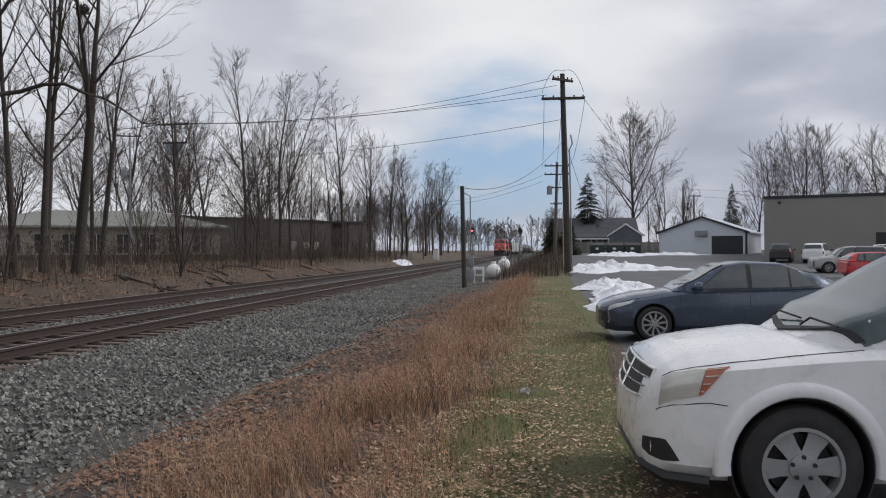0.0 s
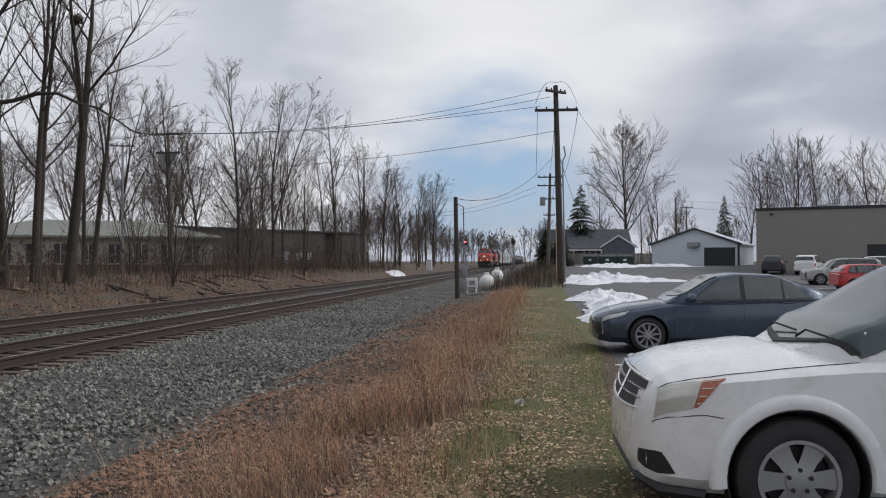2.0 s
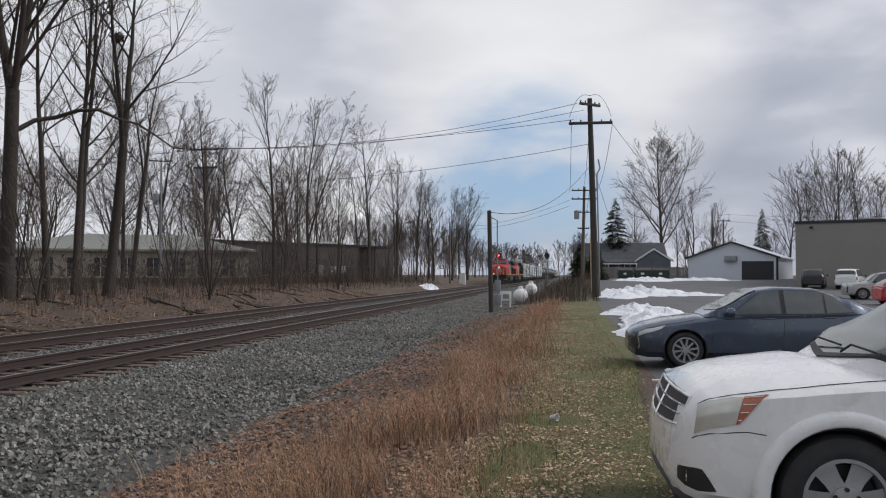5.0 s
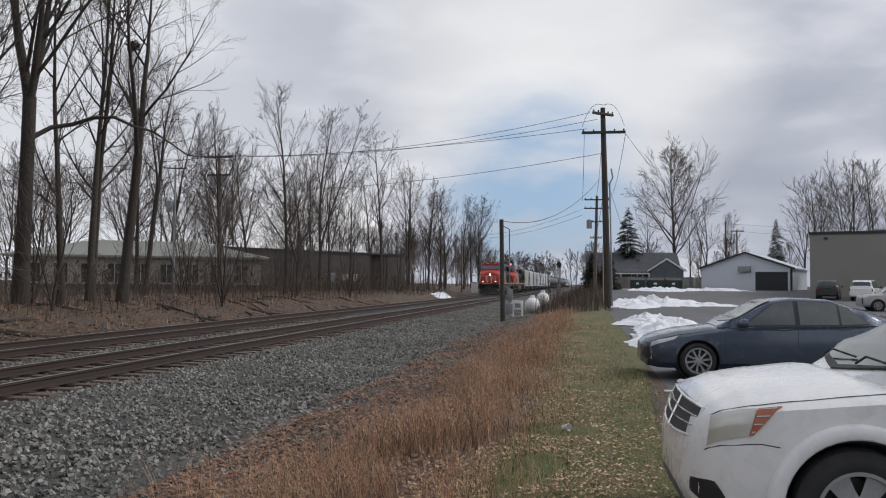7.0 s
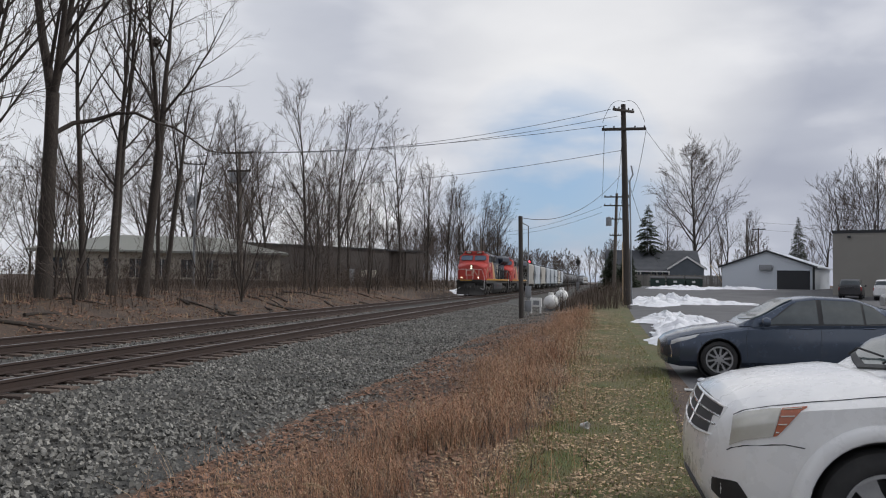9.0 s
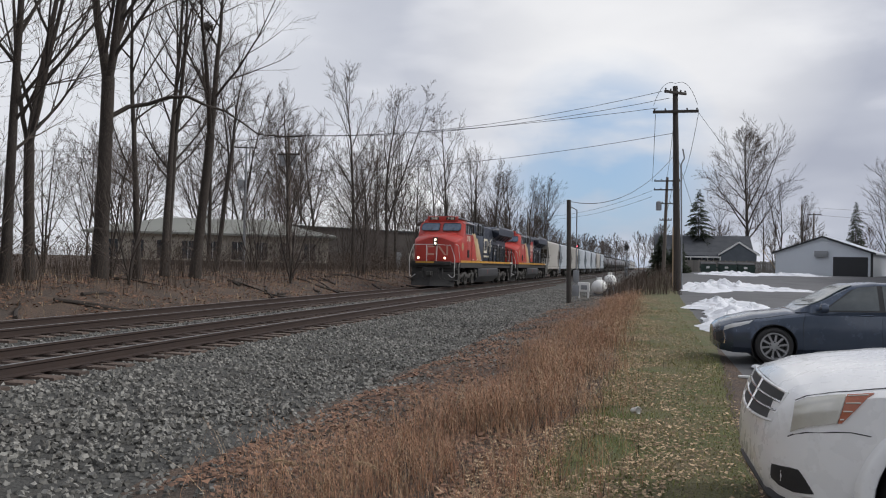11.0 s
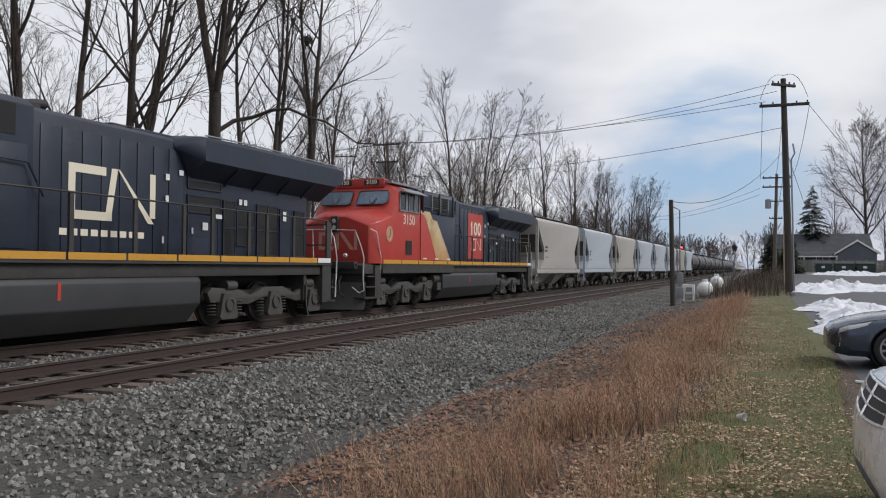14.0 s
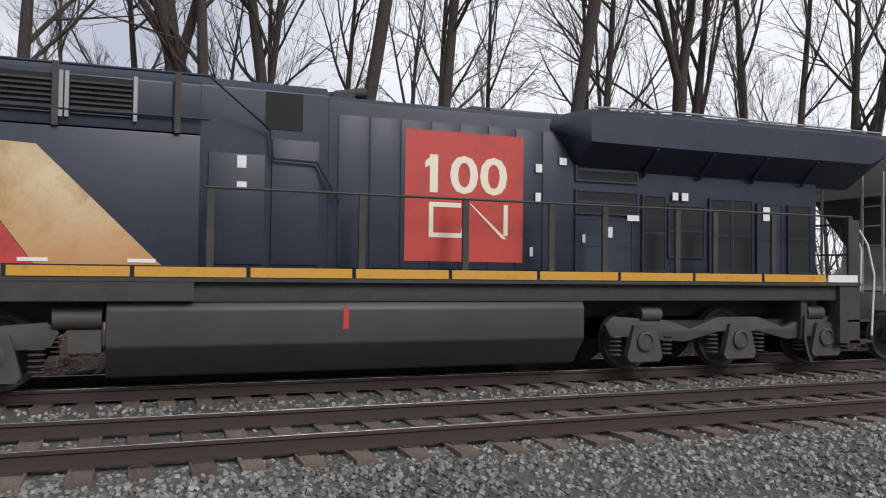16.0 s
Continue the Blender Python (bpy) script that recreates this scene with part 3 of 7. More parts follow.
    writing("number_lettering", number, 0.50, M_PALE, cab, Matrix.Translation((1.532, 5.18, 3.13)) @ SIDE, 1.05, 1.0, 0.004)
    writing("number_lettering", number, 0.50, M_PALE, cab, Matrix.Translation((-1.532, 5.18, 3.13)) @ pose(0, 0, 0, 0, 0, 180) @ SIDE, 1.05, 1.0, 0.004)
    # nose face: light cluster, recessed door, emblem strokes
    hl = part("headlight_box", Geo().box(-0.14, 0.14, 2.21, 2.5, 2.60, 3.14), M_UNDER, cab, bevel=0.03)
    for z in (2.76, 2.98):
        part("headlight", Geo().lathe((0, 2.20, z), (0, -1, 0), [(-0.03, 0.02), (-0.03, 0.072), (0.01, 0.072), (0.025, 0.045), (0.03, 0.005)], 18), M_LAMP if lit else M_LENS, hl, "lit headlight" if lit else "unlit headlight")
    part("nose_door", Geo().box(-0.66, -0.02, 2.285, 2.35, 1.65, 2.62), M_RED, cab, bevel=0.02)
    for x0, x1, z0, z1 in ((-0.60, -0.06, 2.50, 2.60), (-0.60, -0.48, 2.12, 2.50), (-0.60, -0.06, 2.02, 2.12)):
        part("emblem_stroke", Geo().box(x0, x1, 2.276, 2.29, z0, z1), M_NOSEMARK, cab, "cream emblem stroke")
    for q in ([(0.02, 2.02), (0.14, 2.02), (0.14, 2.60), (0.02, 2.60)], [(0.141, 2.60), (0.28, 2.60), (0.72, 2.02), (0.58, 2.02)], [(0.721, 2.02), (0.83, 2.02), (0.83, 2.60), (0.721, 2.60)]):
        part("emblem_stroke", Geo().prism(q, 2.315, 2.335, "y"), M_NOSEMARK, cab, "cream emblem stroke")
    part("nose_crossbar", Geo().tube([(-0.95, 1.12, 2.66), (0.4, 1.12, 2.66)], 0.019, 6), M_WHITE, L, "white painted handrail")
    part("anticlimber", Geo().box(-1.25, 1.25, 0.98, 1.3, 1.38, 1.62), M_UNDER, L, bevel=0.03)
    part("front_stripe", Geo().box(-1.0, 0.2, 0.965, 0.978, 1.5, 1.6), M_YEL, L)
    for yy, d in ((0.30 if lit else 0.0, 1), (22.4, -1)):
        part("coupler", Geo().box(-0.12, 0.12, min(yy, yy + d * 1.0), max(yy, yy + d * 1.0), 0.74, 0.98).box(-0.2, 0.2, min(yy + d * 0.02, yy + d * 0.32), max(yy + d * 0.02, yy + d * 0.32), 0.72, 1.0), M_TRUCK, L, bevel=0.03)
    # snow plow with a curved blade, bent in the middle
    for yy, d in ((0.55, 1), (21.85, -1)):
        rings = []
        for x in (-1.4, -1.1, -0.55, 0, 0.55, 1.1, 1.4):
            fy = yy + d * (0.02 + 0.95 * (abs(x) / 1.5) ** 1.3)
            rings.append([(x, fy + d * c, z) for c, z in ((0.0, 0.08), (0.10, 0.25), (0.17, 0.5), (0.16, 0.85 + 0.1 * (abs(x) > 0.5)), (0.22, 0.85 + 0.1 * (abs(x) > 0.5)), (0.23, 0.5), (0.16, 0.25), (0.08, 0.08))])
        part("snow_plow", Geo().loft(rings), M_UNDER, L, "dark steel snow plow")
        part("end_plate", Geo().box(-1.35, 1.35, min(yy + d * 1.0, yy + d * 1.15), max(yy + d * 1.0, yy + d * 1.15), 0.5, 1.4), M_UNDER, L)
        for x in (-0.55, 0.5, 0.75):
            part("brake_hose", Geo().tube([(x, yy + d * 0.5, 1.15), (x + 0.03, yy + d * 0.2, 0.95), (x + 0.08, yy + d * 0.15, 0.6), (x + 0.2, yy + d * 0.25, 0.5)], 0.03, 6), M_UNDER, L)
    # wide equipment box and long hood
    part("equipment_box", Geo().box(-1.525, 1.525, 6.27, 9.9, 1.56, 3.5), M_BLUE, L, "dark blue-black body side", bevel=0.02)
    hood = Geo().prism([(-1.0, 1.56), (-1.0, 4.32), (-0.85, 4.46), (0.85, 4.46), (1.0, 4.32), (1.0, 1.56)], 6.27, 11.8, "y")
    h1 = part("electrical_hood", hood, M_BLUE, L, "dark blue-black hood", bevel=0.02)
    for s in (-1, 1):
        part("dynamic_brake_box", Geo().prism([(s * 1.0, 3.52), (s * 1.5, 3.52), (s * 1.5, 4.2), (s * 1.3, 4.38), (s * 1.0, 4.40)], 6.5, 9.9, "y"), M_BLUE, h1, bevel=0.02)
        for y0 in (7.35, 8.25):
            lv = part("louver", Geo().box(s * 1.50, s * 1.512, y0, y0 + 0.78, 3.66, 4.18), M_GRILLE, h1, "dark louvred intake")
            g = Geo()
            for k in range(7):
                z = 3.69 + k * 0.068
                g.prism([(s * 1.51, z), (s * 1.55, z - 0.02), (s * 1.55, z - 0.005), (s * 1.51, z + 0.02)], y0 + 0.02, y0 + 0.76, "y")
            part("slats", g, M_UNDER, lv)
            for y1 in (y0 - 0.05, y0 + 0.78):
                part("louver_frame", Geo().box(s * 1.50, s * 1.56, y1, y1 + 0.05, 3.62, 4.22), M_STEEL, lv, "pale metal edge")
        part("hood_window", Geo().box(s * 1.0, s * 1.012, 10.85, 11.4, 3.75, 4.3), M_GRILLE, h1, "dark screened opening")
        part("door_panel", Geo().box(s * 1.0, s * 1.03, 10.05, 10.85, 1.75, 3.35).box(s * 1.0, s * 1.03, 10.95, 11.65, 1.75, 3.6), M_BLUE, h1, bevel=0.008)
        part("grab_rail", Geo().tube([(s * 1.55, 6.4, 3.72), (s * 1.55, 10.0, 3.72)], 0.02, 5).tube([(s * 1.55, 6.4, 4.30), (s * 1.55, 10.0, 4.32), (s * 1.1, 10.9, 3.72), (s * 1.1, 10.95, 3.3), (s * 1.1, 11.6, 3.28), (s * 1.1, 11.95, 2.7)], 0.022, 5), M_BLUE, L)
        for y0 in (6.4, 8.05, 9.55):
            part("stanchion", Geo().box(s * 1.52, s * 1.58, y0, y0 + 0.08, 3.5, 4.33), M_UNDER, L)
    hood = Geo().prism([(-0.98, 1.56), (-0.98, 4.26), (-0.8, 4.36), (0.8, 4.36), (0.98, 4.26), (0.98, 1.56)], 11.8, 21.45, "y")
    h2 = part("engine_hood", hood, M_BLUE, L, "dark blue-black engine hood", bevel=0.015)
    for s in (-1, 1):
        for k in range(8):
            y0 = 11.95 + k * 0.5
            if y0 < 15.6:
                part("engine_door", Geo().box(s * 0.98, s * 1.0, y0, y0 + 0.47, 1.72, 4.05), M_BLUE, h2, bevel=0.006)
        for y0, y1, z0, z1, m in ((16.1, 17.3, 3.28, 3.62, M_GRILLE), (16.1, 17.3, 2.72, 3.08, M_GRILLE), (17.45, 17.9, 1.75, 3.05, M_GRILLE), (18.0, 18.75, 2.0, 2.9, M_GRILLE), (18.9, 19.35, 1.75, 3.05, M_GRILLE), (19.42, 19.85, 1.75, 3.05, M_GRILLE), (20.0, 20.55, 1.72, 3.0, M_BLUE), (20.75, 21.25, 1.75, 3.0, M_GRILLE), (16.1, 17.2, 1.72, 2.6, M_BLUE)):
            dr = part("access_door", Geo().box(s * 0.98, s * 1.008, y0, y1, z0, z1), m, h2, "dark screened door" if m is M_GRILLE else "", bevel=0.0)
            part("door_frame", Geo().box(s * 0.98, s * 1.022, y0 - 0.03, y0, z0 - 0.03, z1 + 0.03).box(s * 0.98, s * 1.022, y1, y1 + 0.03, z0 - 0.03, z1 + 0.03).box(s * 0.98, s * 1.022, y0, y1, z1, z1 + 0.03).box(s * 0.98, s * 1.022, y0, y1, z0 - 0.03, z0).box(s * 0.98, s * 1.018, y0, y1, (z0 + z1) / 2 - 0.02, (z0 + z1) / 2 + 0.02), M_BLUE, dr)
        for y0, z0, w, hh in ((15.3, 3.35, 0.12, 0.14), (15.3, 2.85, 0.1, 0.16), (15.75, 3.5, 0.14, 0.12), (18.05, 3.0, 0.12, 0.14), (18.25, 3.0, 0.14, 0.14), (16.6, 2.3, 0.2, 0.18), (17.1, 2.6, 0.24, 0.1), (20.1, 2.7, 0.16, 0.26), (10.45, 3.15, 0.13, 0.18), (10.45, 2.85, 0.14, 0.1), (15.2, 1.95, 0.06, 0.15), (16.2, 2.2, 0.06, 0.14)):
            part("notice", Geo().box(s * 1.03, s * 1.036, y0, y0 + w, z0, z0 + hh), M_WHITE, h2, "small white notice")
        rings = []
        for y, hw, z0, z1 in ((15.6, 1.0, 4.1, 4.3), (16.1, 1.48, 3.86, 4.42), (18, 1.5, 3.84, 4.46), (22.3, 1.5, 3.84, 4.46), (22.75, 1.5, 4.05, 4.44)):
            rings.append([(s * 0.9, y, z0 - 0.45 if 16 < y < 22.5 else z0), (s * hw, y, z0), (s * hw, y, z1 - 0.1), (s * (hw - 0.12), y, z1), (s * 0.5, y, z1 + 0.06), (0, y, z1 + 0.06), (0, y, z0)])
        rad = part("radiator_wing", Geo().loft(rings), M_BLUE, h2, "overhanging dark radiator wing", bevel=0.0)
        for y in (17.4, 18.6, 19.8, 21.0):
            part("gusset", Geo().prism([(s * 1.02, 3.45), (s * 1.46, 3.83), (s * 1.46, 3.80), (s * 1.02, 3.38)], y, y + 0.06, "y"), M_BLUE, rad)
        part("wing_edge", Geo().tube([(s * 1.40, 16.2, 4.45), (s * 1.40, 18, 4.49), (s * 1.40, 22.7, 4.48)], 0.02, 5), M_STEEL, rad)
        # handrail along the walkway
        ys = [10.05, 12.2, 13.85, 15.35, 16.35, 17.8, 18.6, 19.9, 21.75]
        for k, y in enumerate(ys):
            part("rail_post", Geo().box(s * 1.47, s * 1.52, y - 0.05, y + 0.05, 1.56, 2.78), M_UNDER, L)
        part("walkway_rail", Geo().tube([(s * 1.5, 9.95, 2.80), (s * 1.5, 21.8, 2.80)], 0.022, 6), M_UNDER, L)
        part("rear_step", Geo().box(s * 0.95, s * 1.5, 21.5, 22.3, 0.42, 0.47).box(s * 0.95, s * 1.5, 21.5, 21.75, 0.47, 1.5).box(s * 1.45, s * 1.5, 21.75, 22.0, 0.42, 2.75).box(s * 1.0, s * 1.5, 21.7, 22.25, 0.82, 0.86), M_UNDER, L, "black boarding steps")
        for pts in ([(1.46, 22.35, 0.55), (1.48, 22.4, 1.7), (1.46, 22.25, 2.3), (1.3, 22.1, 2.72)], [(1.2, 22.35, 1.4), (1.2, 22.38, 2.2), (1.15, 22.2, 2.7)]):
            part("handrail", Geo().tube([(s * a, b, c) for a, b, c in pts], 0.019, 6), M_WHITE, L, "white painted handrail")
    part("exhaust_stack", Geo().box(-0.35, 0.35, 14.4, 15.2, 4.34, 4.52), M_UNDER, h2, bevel=0.03)
    part("horn", Geo().cyl((0.3, 11.9, 4.47), (0.3, 12.5, 4.56), 0.05, 10, 0.09).cyl((0.5, 12.0, 4.47), (0.5, 12.5, 4.52), 0.05, 10, 0.09).box(0.2, 0.6, 11.95, 12.3, 4.32, 4.47), M_UNDER, h2)
    part("roof_vent", Geo().box(-0.7, 0.7, 14.6, 16.2, 4.34, 4.44), M_BLUE, h2, bevel=0.03)
    part("end_rail", Geo().tube([(-1.3, 22.1, 2.7), (1.3, 22.1, 2.7)], 0.022, 6).tube([(-1.3, 22.1, 2.1), (1.3, 22.1, 2.1)], 0.02, 6), M_UNDER, L)
    # emblem on the side
    for s in (-1, 1):
        x = 1.004 if s > 0 else -1.008
        if panel:
            pn = part("red_panel", Geo().box(min(x, x + 0.004), max(x, x + 0.004), 13.02, 15.08, 1.84, 3.92), M_RED, h2, "red square panel")
            m = Matrix.Translation((1.013, 14.02, 3.2)) @ SIDE if s > 0 else Matrix.Translation((-1.013, 14.05, 3.2)) @ pose(0, 0, 0, 0, 0, 180) @ SIDE
            writing("panel_lettering", "100", 0.84, M_PALE, pn, m, 1.02, 1.22)
            if s > 0:
                part("numeral_flag", poly_side(Geo(), [(13.35, 3.32), (13.50, 3.40), (13.50, 3.50), (13.44, 3.50), (13.35, 3.42)], 1.013), M_PALE, pn)
                maple_shapes(pn, 13.42, 14.80, 2.22, 2.78, 0.075, 1.013)
        elif s > 0:
            g = Geo()
            maple_shapes(h2, 12.6, 15.0, 2.35, 3.42, 0.17, 1.006)
            for k in range(9):
                g.box(1.006, 1.01, 12.4 + k * 0.26, 12.58 + k * 0.26, 2.03, 2.16)
            part("small_lettering_bars", g, M_PALE, h2, "row of small cream marks")
    # fuel tank and trucks
    ft = Geo().prism([(-1.4, 1.22), (1.4, 1.22), (1.46, 1.12), (1.46, 0.62), (1.1, 0.18), (-1.1, 0.18), (-1.46, 0.62), (-1.46, 1.12)], 8.75, 16.0, "y")
    tank = part("fuel_tank", ft, M_TANKGREY, L, "long dark grey fuel tank", bevel=0.03)
    for y in (9.9, 10.6, 11.2, 11.8, 12.9, 13.8, 14.9):
        part("tank_fitting", Geo().cyl((1.3, y, 1.2), (1.3, y, 1.33), 0.07, 10), M_TRUCK, tank)
    part("tank_tag", Geo().box(1.463, 1.468, 11.95, 12.03, 0.82, 1.15), M_RED, tank).parent = tank
    part("air_reservoir", Geo().cyl((1.2, 8.1, 1.0), (1.2, 8.7, 1.0), 0.16, 12).box(1.0, 1.4, 8.3, 8.7, 0.55, 0.85), M_TRUCK, L)
    for ob in L.children_recursive:
        if "lettering" not in ob.name or "bars" in ob.name:
            nose_in(ob)
    part("draft_gear", Geo().box(-0.15, 0.15, 0.9 if lit else -0.05, 1.2, 0.76, 0.96), M_TRUCK, L)
    loco_truck(L, 3.34)
    loco_truck(L, 17.27)
    return L


def freight_truck(parent, y, r=0.46):
    base = part("truck", Geo().box(-1.1, 1.1, y - 0.2, y + 0.2, 0.45, 0.8), M_UNDER, parent, "four-wheel truck")
    for s in (-1, 1):
        g = Geo().prism([(y - 1.25, 0.42), (y - 1.2, 0.68), (y - 0.6, 0.78), (y + 0.6, 0.78), (y + 1.2, 0.68), (y + 1.25, 0.42), (y + 1.0, 0.36), (y + 0.75, 0.42), (y + 0.45, 0.24), (y - 0.45, 0.24), (y - 0.75, 0.42), (y - 1.0, 0.36)], s * 0.98, s * 1.12, "x")
        part("side_frame", g, M_TRUCK, base, bevel=0.012)
        for dy in (-0.9, 0.9):
            part("bearing_cap", Geo().cyl((s * 1.1, y + dy, r), (s * 1.2, y + dy, r), 0.12, 12), M_TRUCK, base)
        for dy in (-0.18, 0, 0.18):
            part("coil_spring", Geo().cyl((s * 1.05, y + dy, 0.3), (s * 1.05, y + dy, 0.58), 0.07, 8), M_UNDER, base)
    for dy in (-0.9, 0.9):
        wheelset(base, y + dy, r)


def end_gear(parent, y, d, mat, L=None):
    """Ladder, platform, posts and coupler at one end."""
    part("coupler", Geo().box(-0.12, 0.12, min(y, y + d * 0.9), max(y, y + d * 0.9), 0.74, 0.98).box(-0.19, 0.19, min(y, y + d * 0.3), max(y, y + d * 0.3), 0.72, 1.0), M_TRUCK, parent, bevel=0.02)
    e = y + d * 0.75
    for s in (-1, 1):
        g = Geo()
        for q in (e, e + d * 0.45):
            g.box(s * 1.42, s * 1.47, min(q, q + 0.04), max(q, q + 0.04), 0.55, 3.9)
        for k in range(9):
            g.box(s * 1.43, s * 1.46, min(e, e + d * 0.45), max(e, e + d * 0.45), 0.6 + k * 0.4, 0.63 + k * 0.4)
        part("ladder", g, mat, parent, "side ladder")
        g = Geo().box(s * 0.5, s * 0.55, e - 0.02, e + 0.02, 1.3, 3.8).box(s * 1.0, s * 1.05, e - 0.02, e + 0.02, 1.3, 3.8)
        for k in range(6):
            g.box(s * 0.5, s * 1.05, e - 0.015, e + 0.015, 1.5 + k * 0.4, 1.53 + k * 0.4)
        part("end_ladder", g, mat, parent)
    part("end_sill", Geo().box(-1.45, 1.45, min(e, e + d * 0.2), max(e, e + d * 0.2), 1.0, 1.36), mat, parent, bevel=0.01)
    part("brake_wheel", Geo().lathe((0.3, e - d * 0.1, 2.6), (0, 1, 0), [(0, 0.24), (0.02, 0.27), (0.04, 0.24), (0.02, 0.21)], 16, True), M_UNDER, parent)


def hopper(mat, label):
    H = thing("covered_hopper", label, "hopper car", group="covered hoppers of the train")
    Lc = 12.9
    prof = [(1.15, 4.12), (1.2, 3.75), (1.8, 3.15), (2.45, 2.5), (2.35, 1.9), (1.5, 1.38), (Lc - 1.5, 1.38), (Lc - 2.35, 1.9), (Lc - 2.45, 2.5), (Lc - 1.8, 3.15), (Lc - 1.2, 3.75), (Lc - 1.15, 4.12)]
    body = part("side_sheet", Geo().prism(prof, -1.52, 1.52, "x"), mat, H, "smooth curved side sheet", bevel=0.04)
    part("slope_sheet", Geo().prism([(1.2, 4.05), (1.2, 3.6), (3.4, 1.36), (Lc - 3.4, 1.36), (Lc - 1.2, 3.6), (Lc - 1.2, 4.05)], -1.40, 1.40, "x"), M_HOPDARK, H, "dark brown end slope")
    part("roof", Geo().prism([(-1.52, 4.12), (1.52, 4.12), (1.35, 4.32), (0.7, 4.46), (-0.7, 4.46), (-1.35, 4.32)], 1.0, Lc - 1.0, "y"), mat, H, "pale curved roof")
    g = Geo().box(-0.95, -0.55, 0.8, Lc - 0.8, 4.50, 4.54).box(0.55, 0.95, 0.8, Lc - 0.8, 4.50, 4.54)
    for k in range(8):
        y = 1.2 + k * 1.5
        g.box(-0.95, 0.95, y, y + 0.06, 4.40, 4.50).cyl((0, y + 0.5, 4.44), (0, y + 0.5, 4.56), 0.3, 10)
    part("roof_walkway", g, M_UNDER, H, "dark roof walkway with hatches")
    for s in (-1, 1):
        part("side_sill", Geo().box(s * 1.40, s * 1.54, 0.8, Lc - 0.8, 1.12, 1.36), mat, H, "long side sill", bevel=0.01)
        for y0 in (0.95, Lc - 1.1):
            part("corner_post", Geo().box(s * 1.40, s * 1.52, y0, y0 + 0.15, 1.36, 4.12), mat, H)
        part("stencil", Geo().box(s * 1.522, s * 1.526, 2.6, 3.2, 2.6, 2.72).box(s * 1.522, s * 1.526, 2.6, 3.1, 2.38, 2.5).box(s * 1.522, s * 1.526, 2.7, 3.3, 2.05, 2.1), M_TRUCK, H, "dark stencilled marks")
    for y0 in (0.98, Lc - 1.12):
        part("end_wall", Geo().box(-1.40, 1.40, y0, y0 + 0.14, 3.35, 4.15), mat, H)
    for y in (4.5, 8.4):
        part("hopper_bay", Geo().loft([[(-1.3, y - 1.6, 1.36), (1.3, y - 1.6, 1.36), (1.3, y + 1.6, 1.36), (-1.3, y + 1.6, 1.36)], [(-0.5, y - 0.5, 0.4), (0.5, y - 0.5, 0.4), (0.5, y + 0.5, 0.4), (-0.5, y + 0.5, 0.4)]]), M_HOPDARK if mat is M_HOPB else mat, H, "funnel-shaped discharge bay")
    part("centre_sill", Geo().box(-0.25, 0.25, 0.6, Lc - 0.6, 0.75, 1.2), M_UNDER, H)
    for yy, d in ((0, 1), (Lc, -1)):
        end_gear(H, yy, d, mat)
    for y in (2.0, Lc - 2.0):
        freight_truck(H, y)
    return H


def tank_car():
    K = thing("tank_car", "black railway tank car with a top dome", "tank car", group="tank cars of the train")
    Lc = 17.0
    part("tank", Geo().lathe((0, 0.9, 2.6), (0, 1, 0), [(0, 0.05), (0.05, 0.7), (0.25, 1.2), (0.6, 1.5), (Lc - 2.4, 1.5), (Lc - 2.05, 1.2), (Lc - 1.85, 0.7), (Lc - 1.8, 0.05)], 28), M_BLACKCAR, K, "black cylindrical tank")
    part("dome", Geo().cyl((0, Lc / 2, 4.0), (0, Lc / 2, 4.45), 0.55, 16).box(-0.9, 0.9, Lc / 2 - 1.2, Lc / 2 + 1.2, 4.12, 4.16), M_BLACKCAR, K)
    g = Geo()
    for s in (-1, 1):
        g.tube([(s * 0.95, Lc / 2 - 1.2, 4.15), (s * 0.95, Lc / 2 - 1.2, 4.7), (s * 0.95, Lc / 2 + 1.2, 4.7), (s * 0.95, Lc / 2 + 1.2, 4.15)], 0.025, 5)
        g.tube([(s * 1.5, 1.0, 2.3), (s * 1.53, Lc - 1.0, 2.3)], 0.025, 5)
    part("safety_rail", g, M_STEEL, K)
    part("frame", Geo().box(-0.4, 0.4, 0.5, Lc - 0.5, 0.8, 1.15).box(-1.3, 1.3, 0.8, 1.8, 1.05, 1.3).box(-1.3, 1.3, Lc - 1.8, Lc - 0.8, 1.05, 1.3), M_UNDER, K)
    part("band", Geo().lathe((0, Lc / 2 - 0.2, 2.6), (0, 1, 0), [(0, 1.505), (0, 1.515), (0.4, 1.515), (0.4, 1.505)], 28), M_UNDER, K)
    for yy, d in ((0, 1), (Lc, -1)):
        part("coupler", Geo().box(-0.12, 0.12, min(yy, yy + d * 0.9), max(yy, yy + d * 0.9), 0.74, 0.98), M_TRUCK, K)
    for y in (2.0, Lc - 2.0):
        freight_truck(K, y)
    return K


loco_a = locomotive("red and black diesel locomotive with lit headlights leading the train", "3188", True, False)
loco_b = locomotive("second red and black diesel locomotive with a square red panel", "3150", False, True)
hop_a = hopper(M_HOPA, "warm grey covered hopper car with dark ends")
hop_b = hopper(M_HOPB, "bluish grey covered hopper car with dark ends")
tank_a = tank_car()
TRAIN = [(loco_a, 0.0), (loco_b, 22.4)]
pos_y = 44.8
for k in range(8):
    src = (hop_a, hop_b, hop_a, hop_b, hop_b, hop_b, hop_a, hop_b)[k]
    ob = src if k < 2 else copy_thing(src, Matrix())
    TRAIN.append((ob, pos_y))
    pos_y += 12.9
for k in range(11):
    TRAIN.append((tank_a if k == 0 else copy_thing(tank_a, Matrix()), pos_y))
    pos_y += 17.0
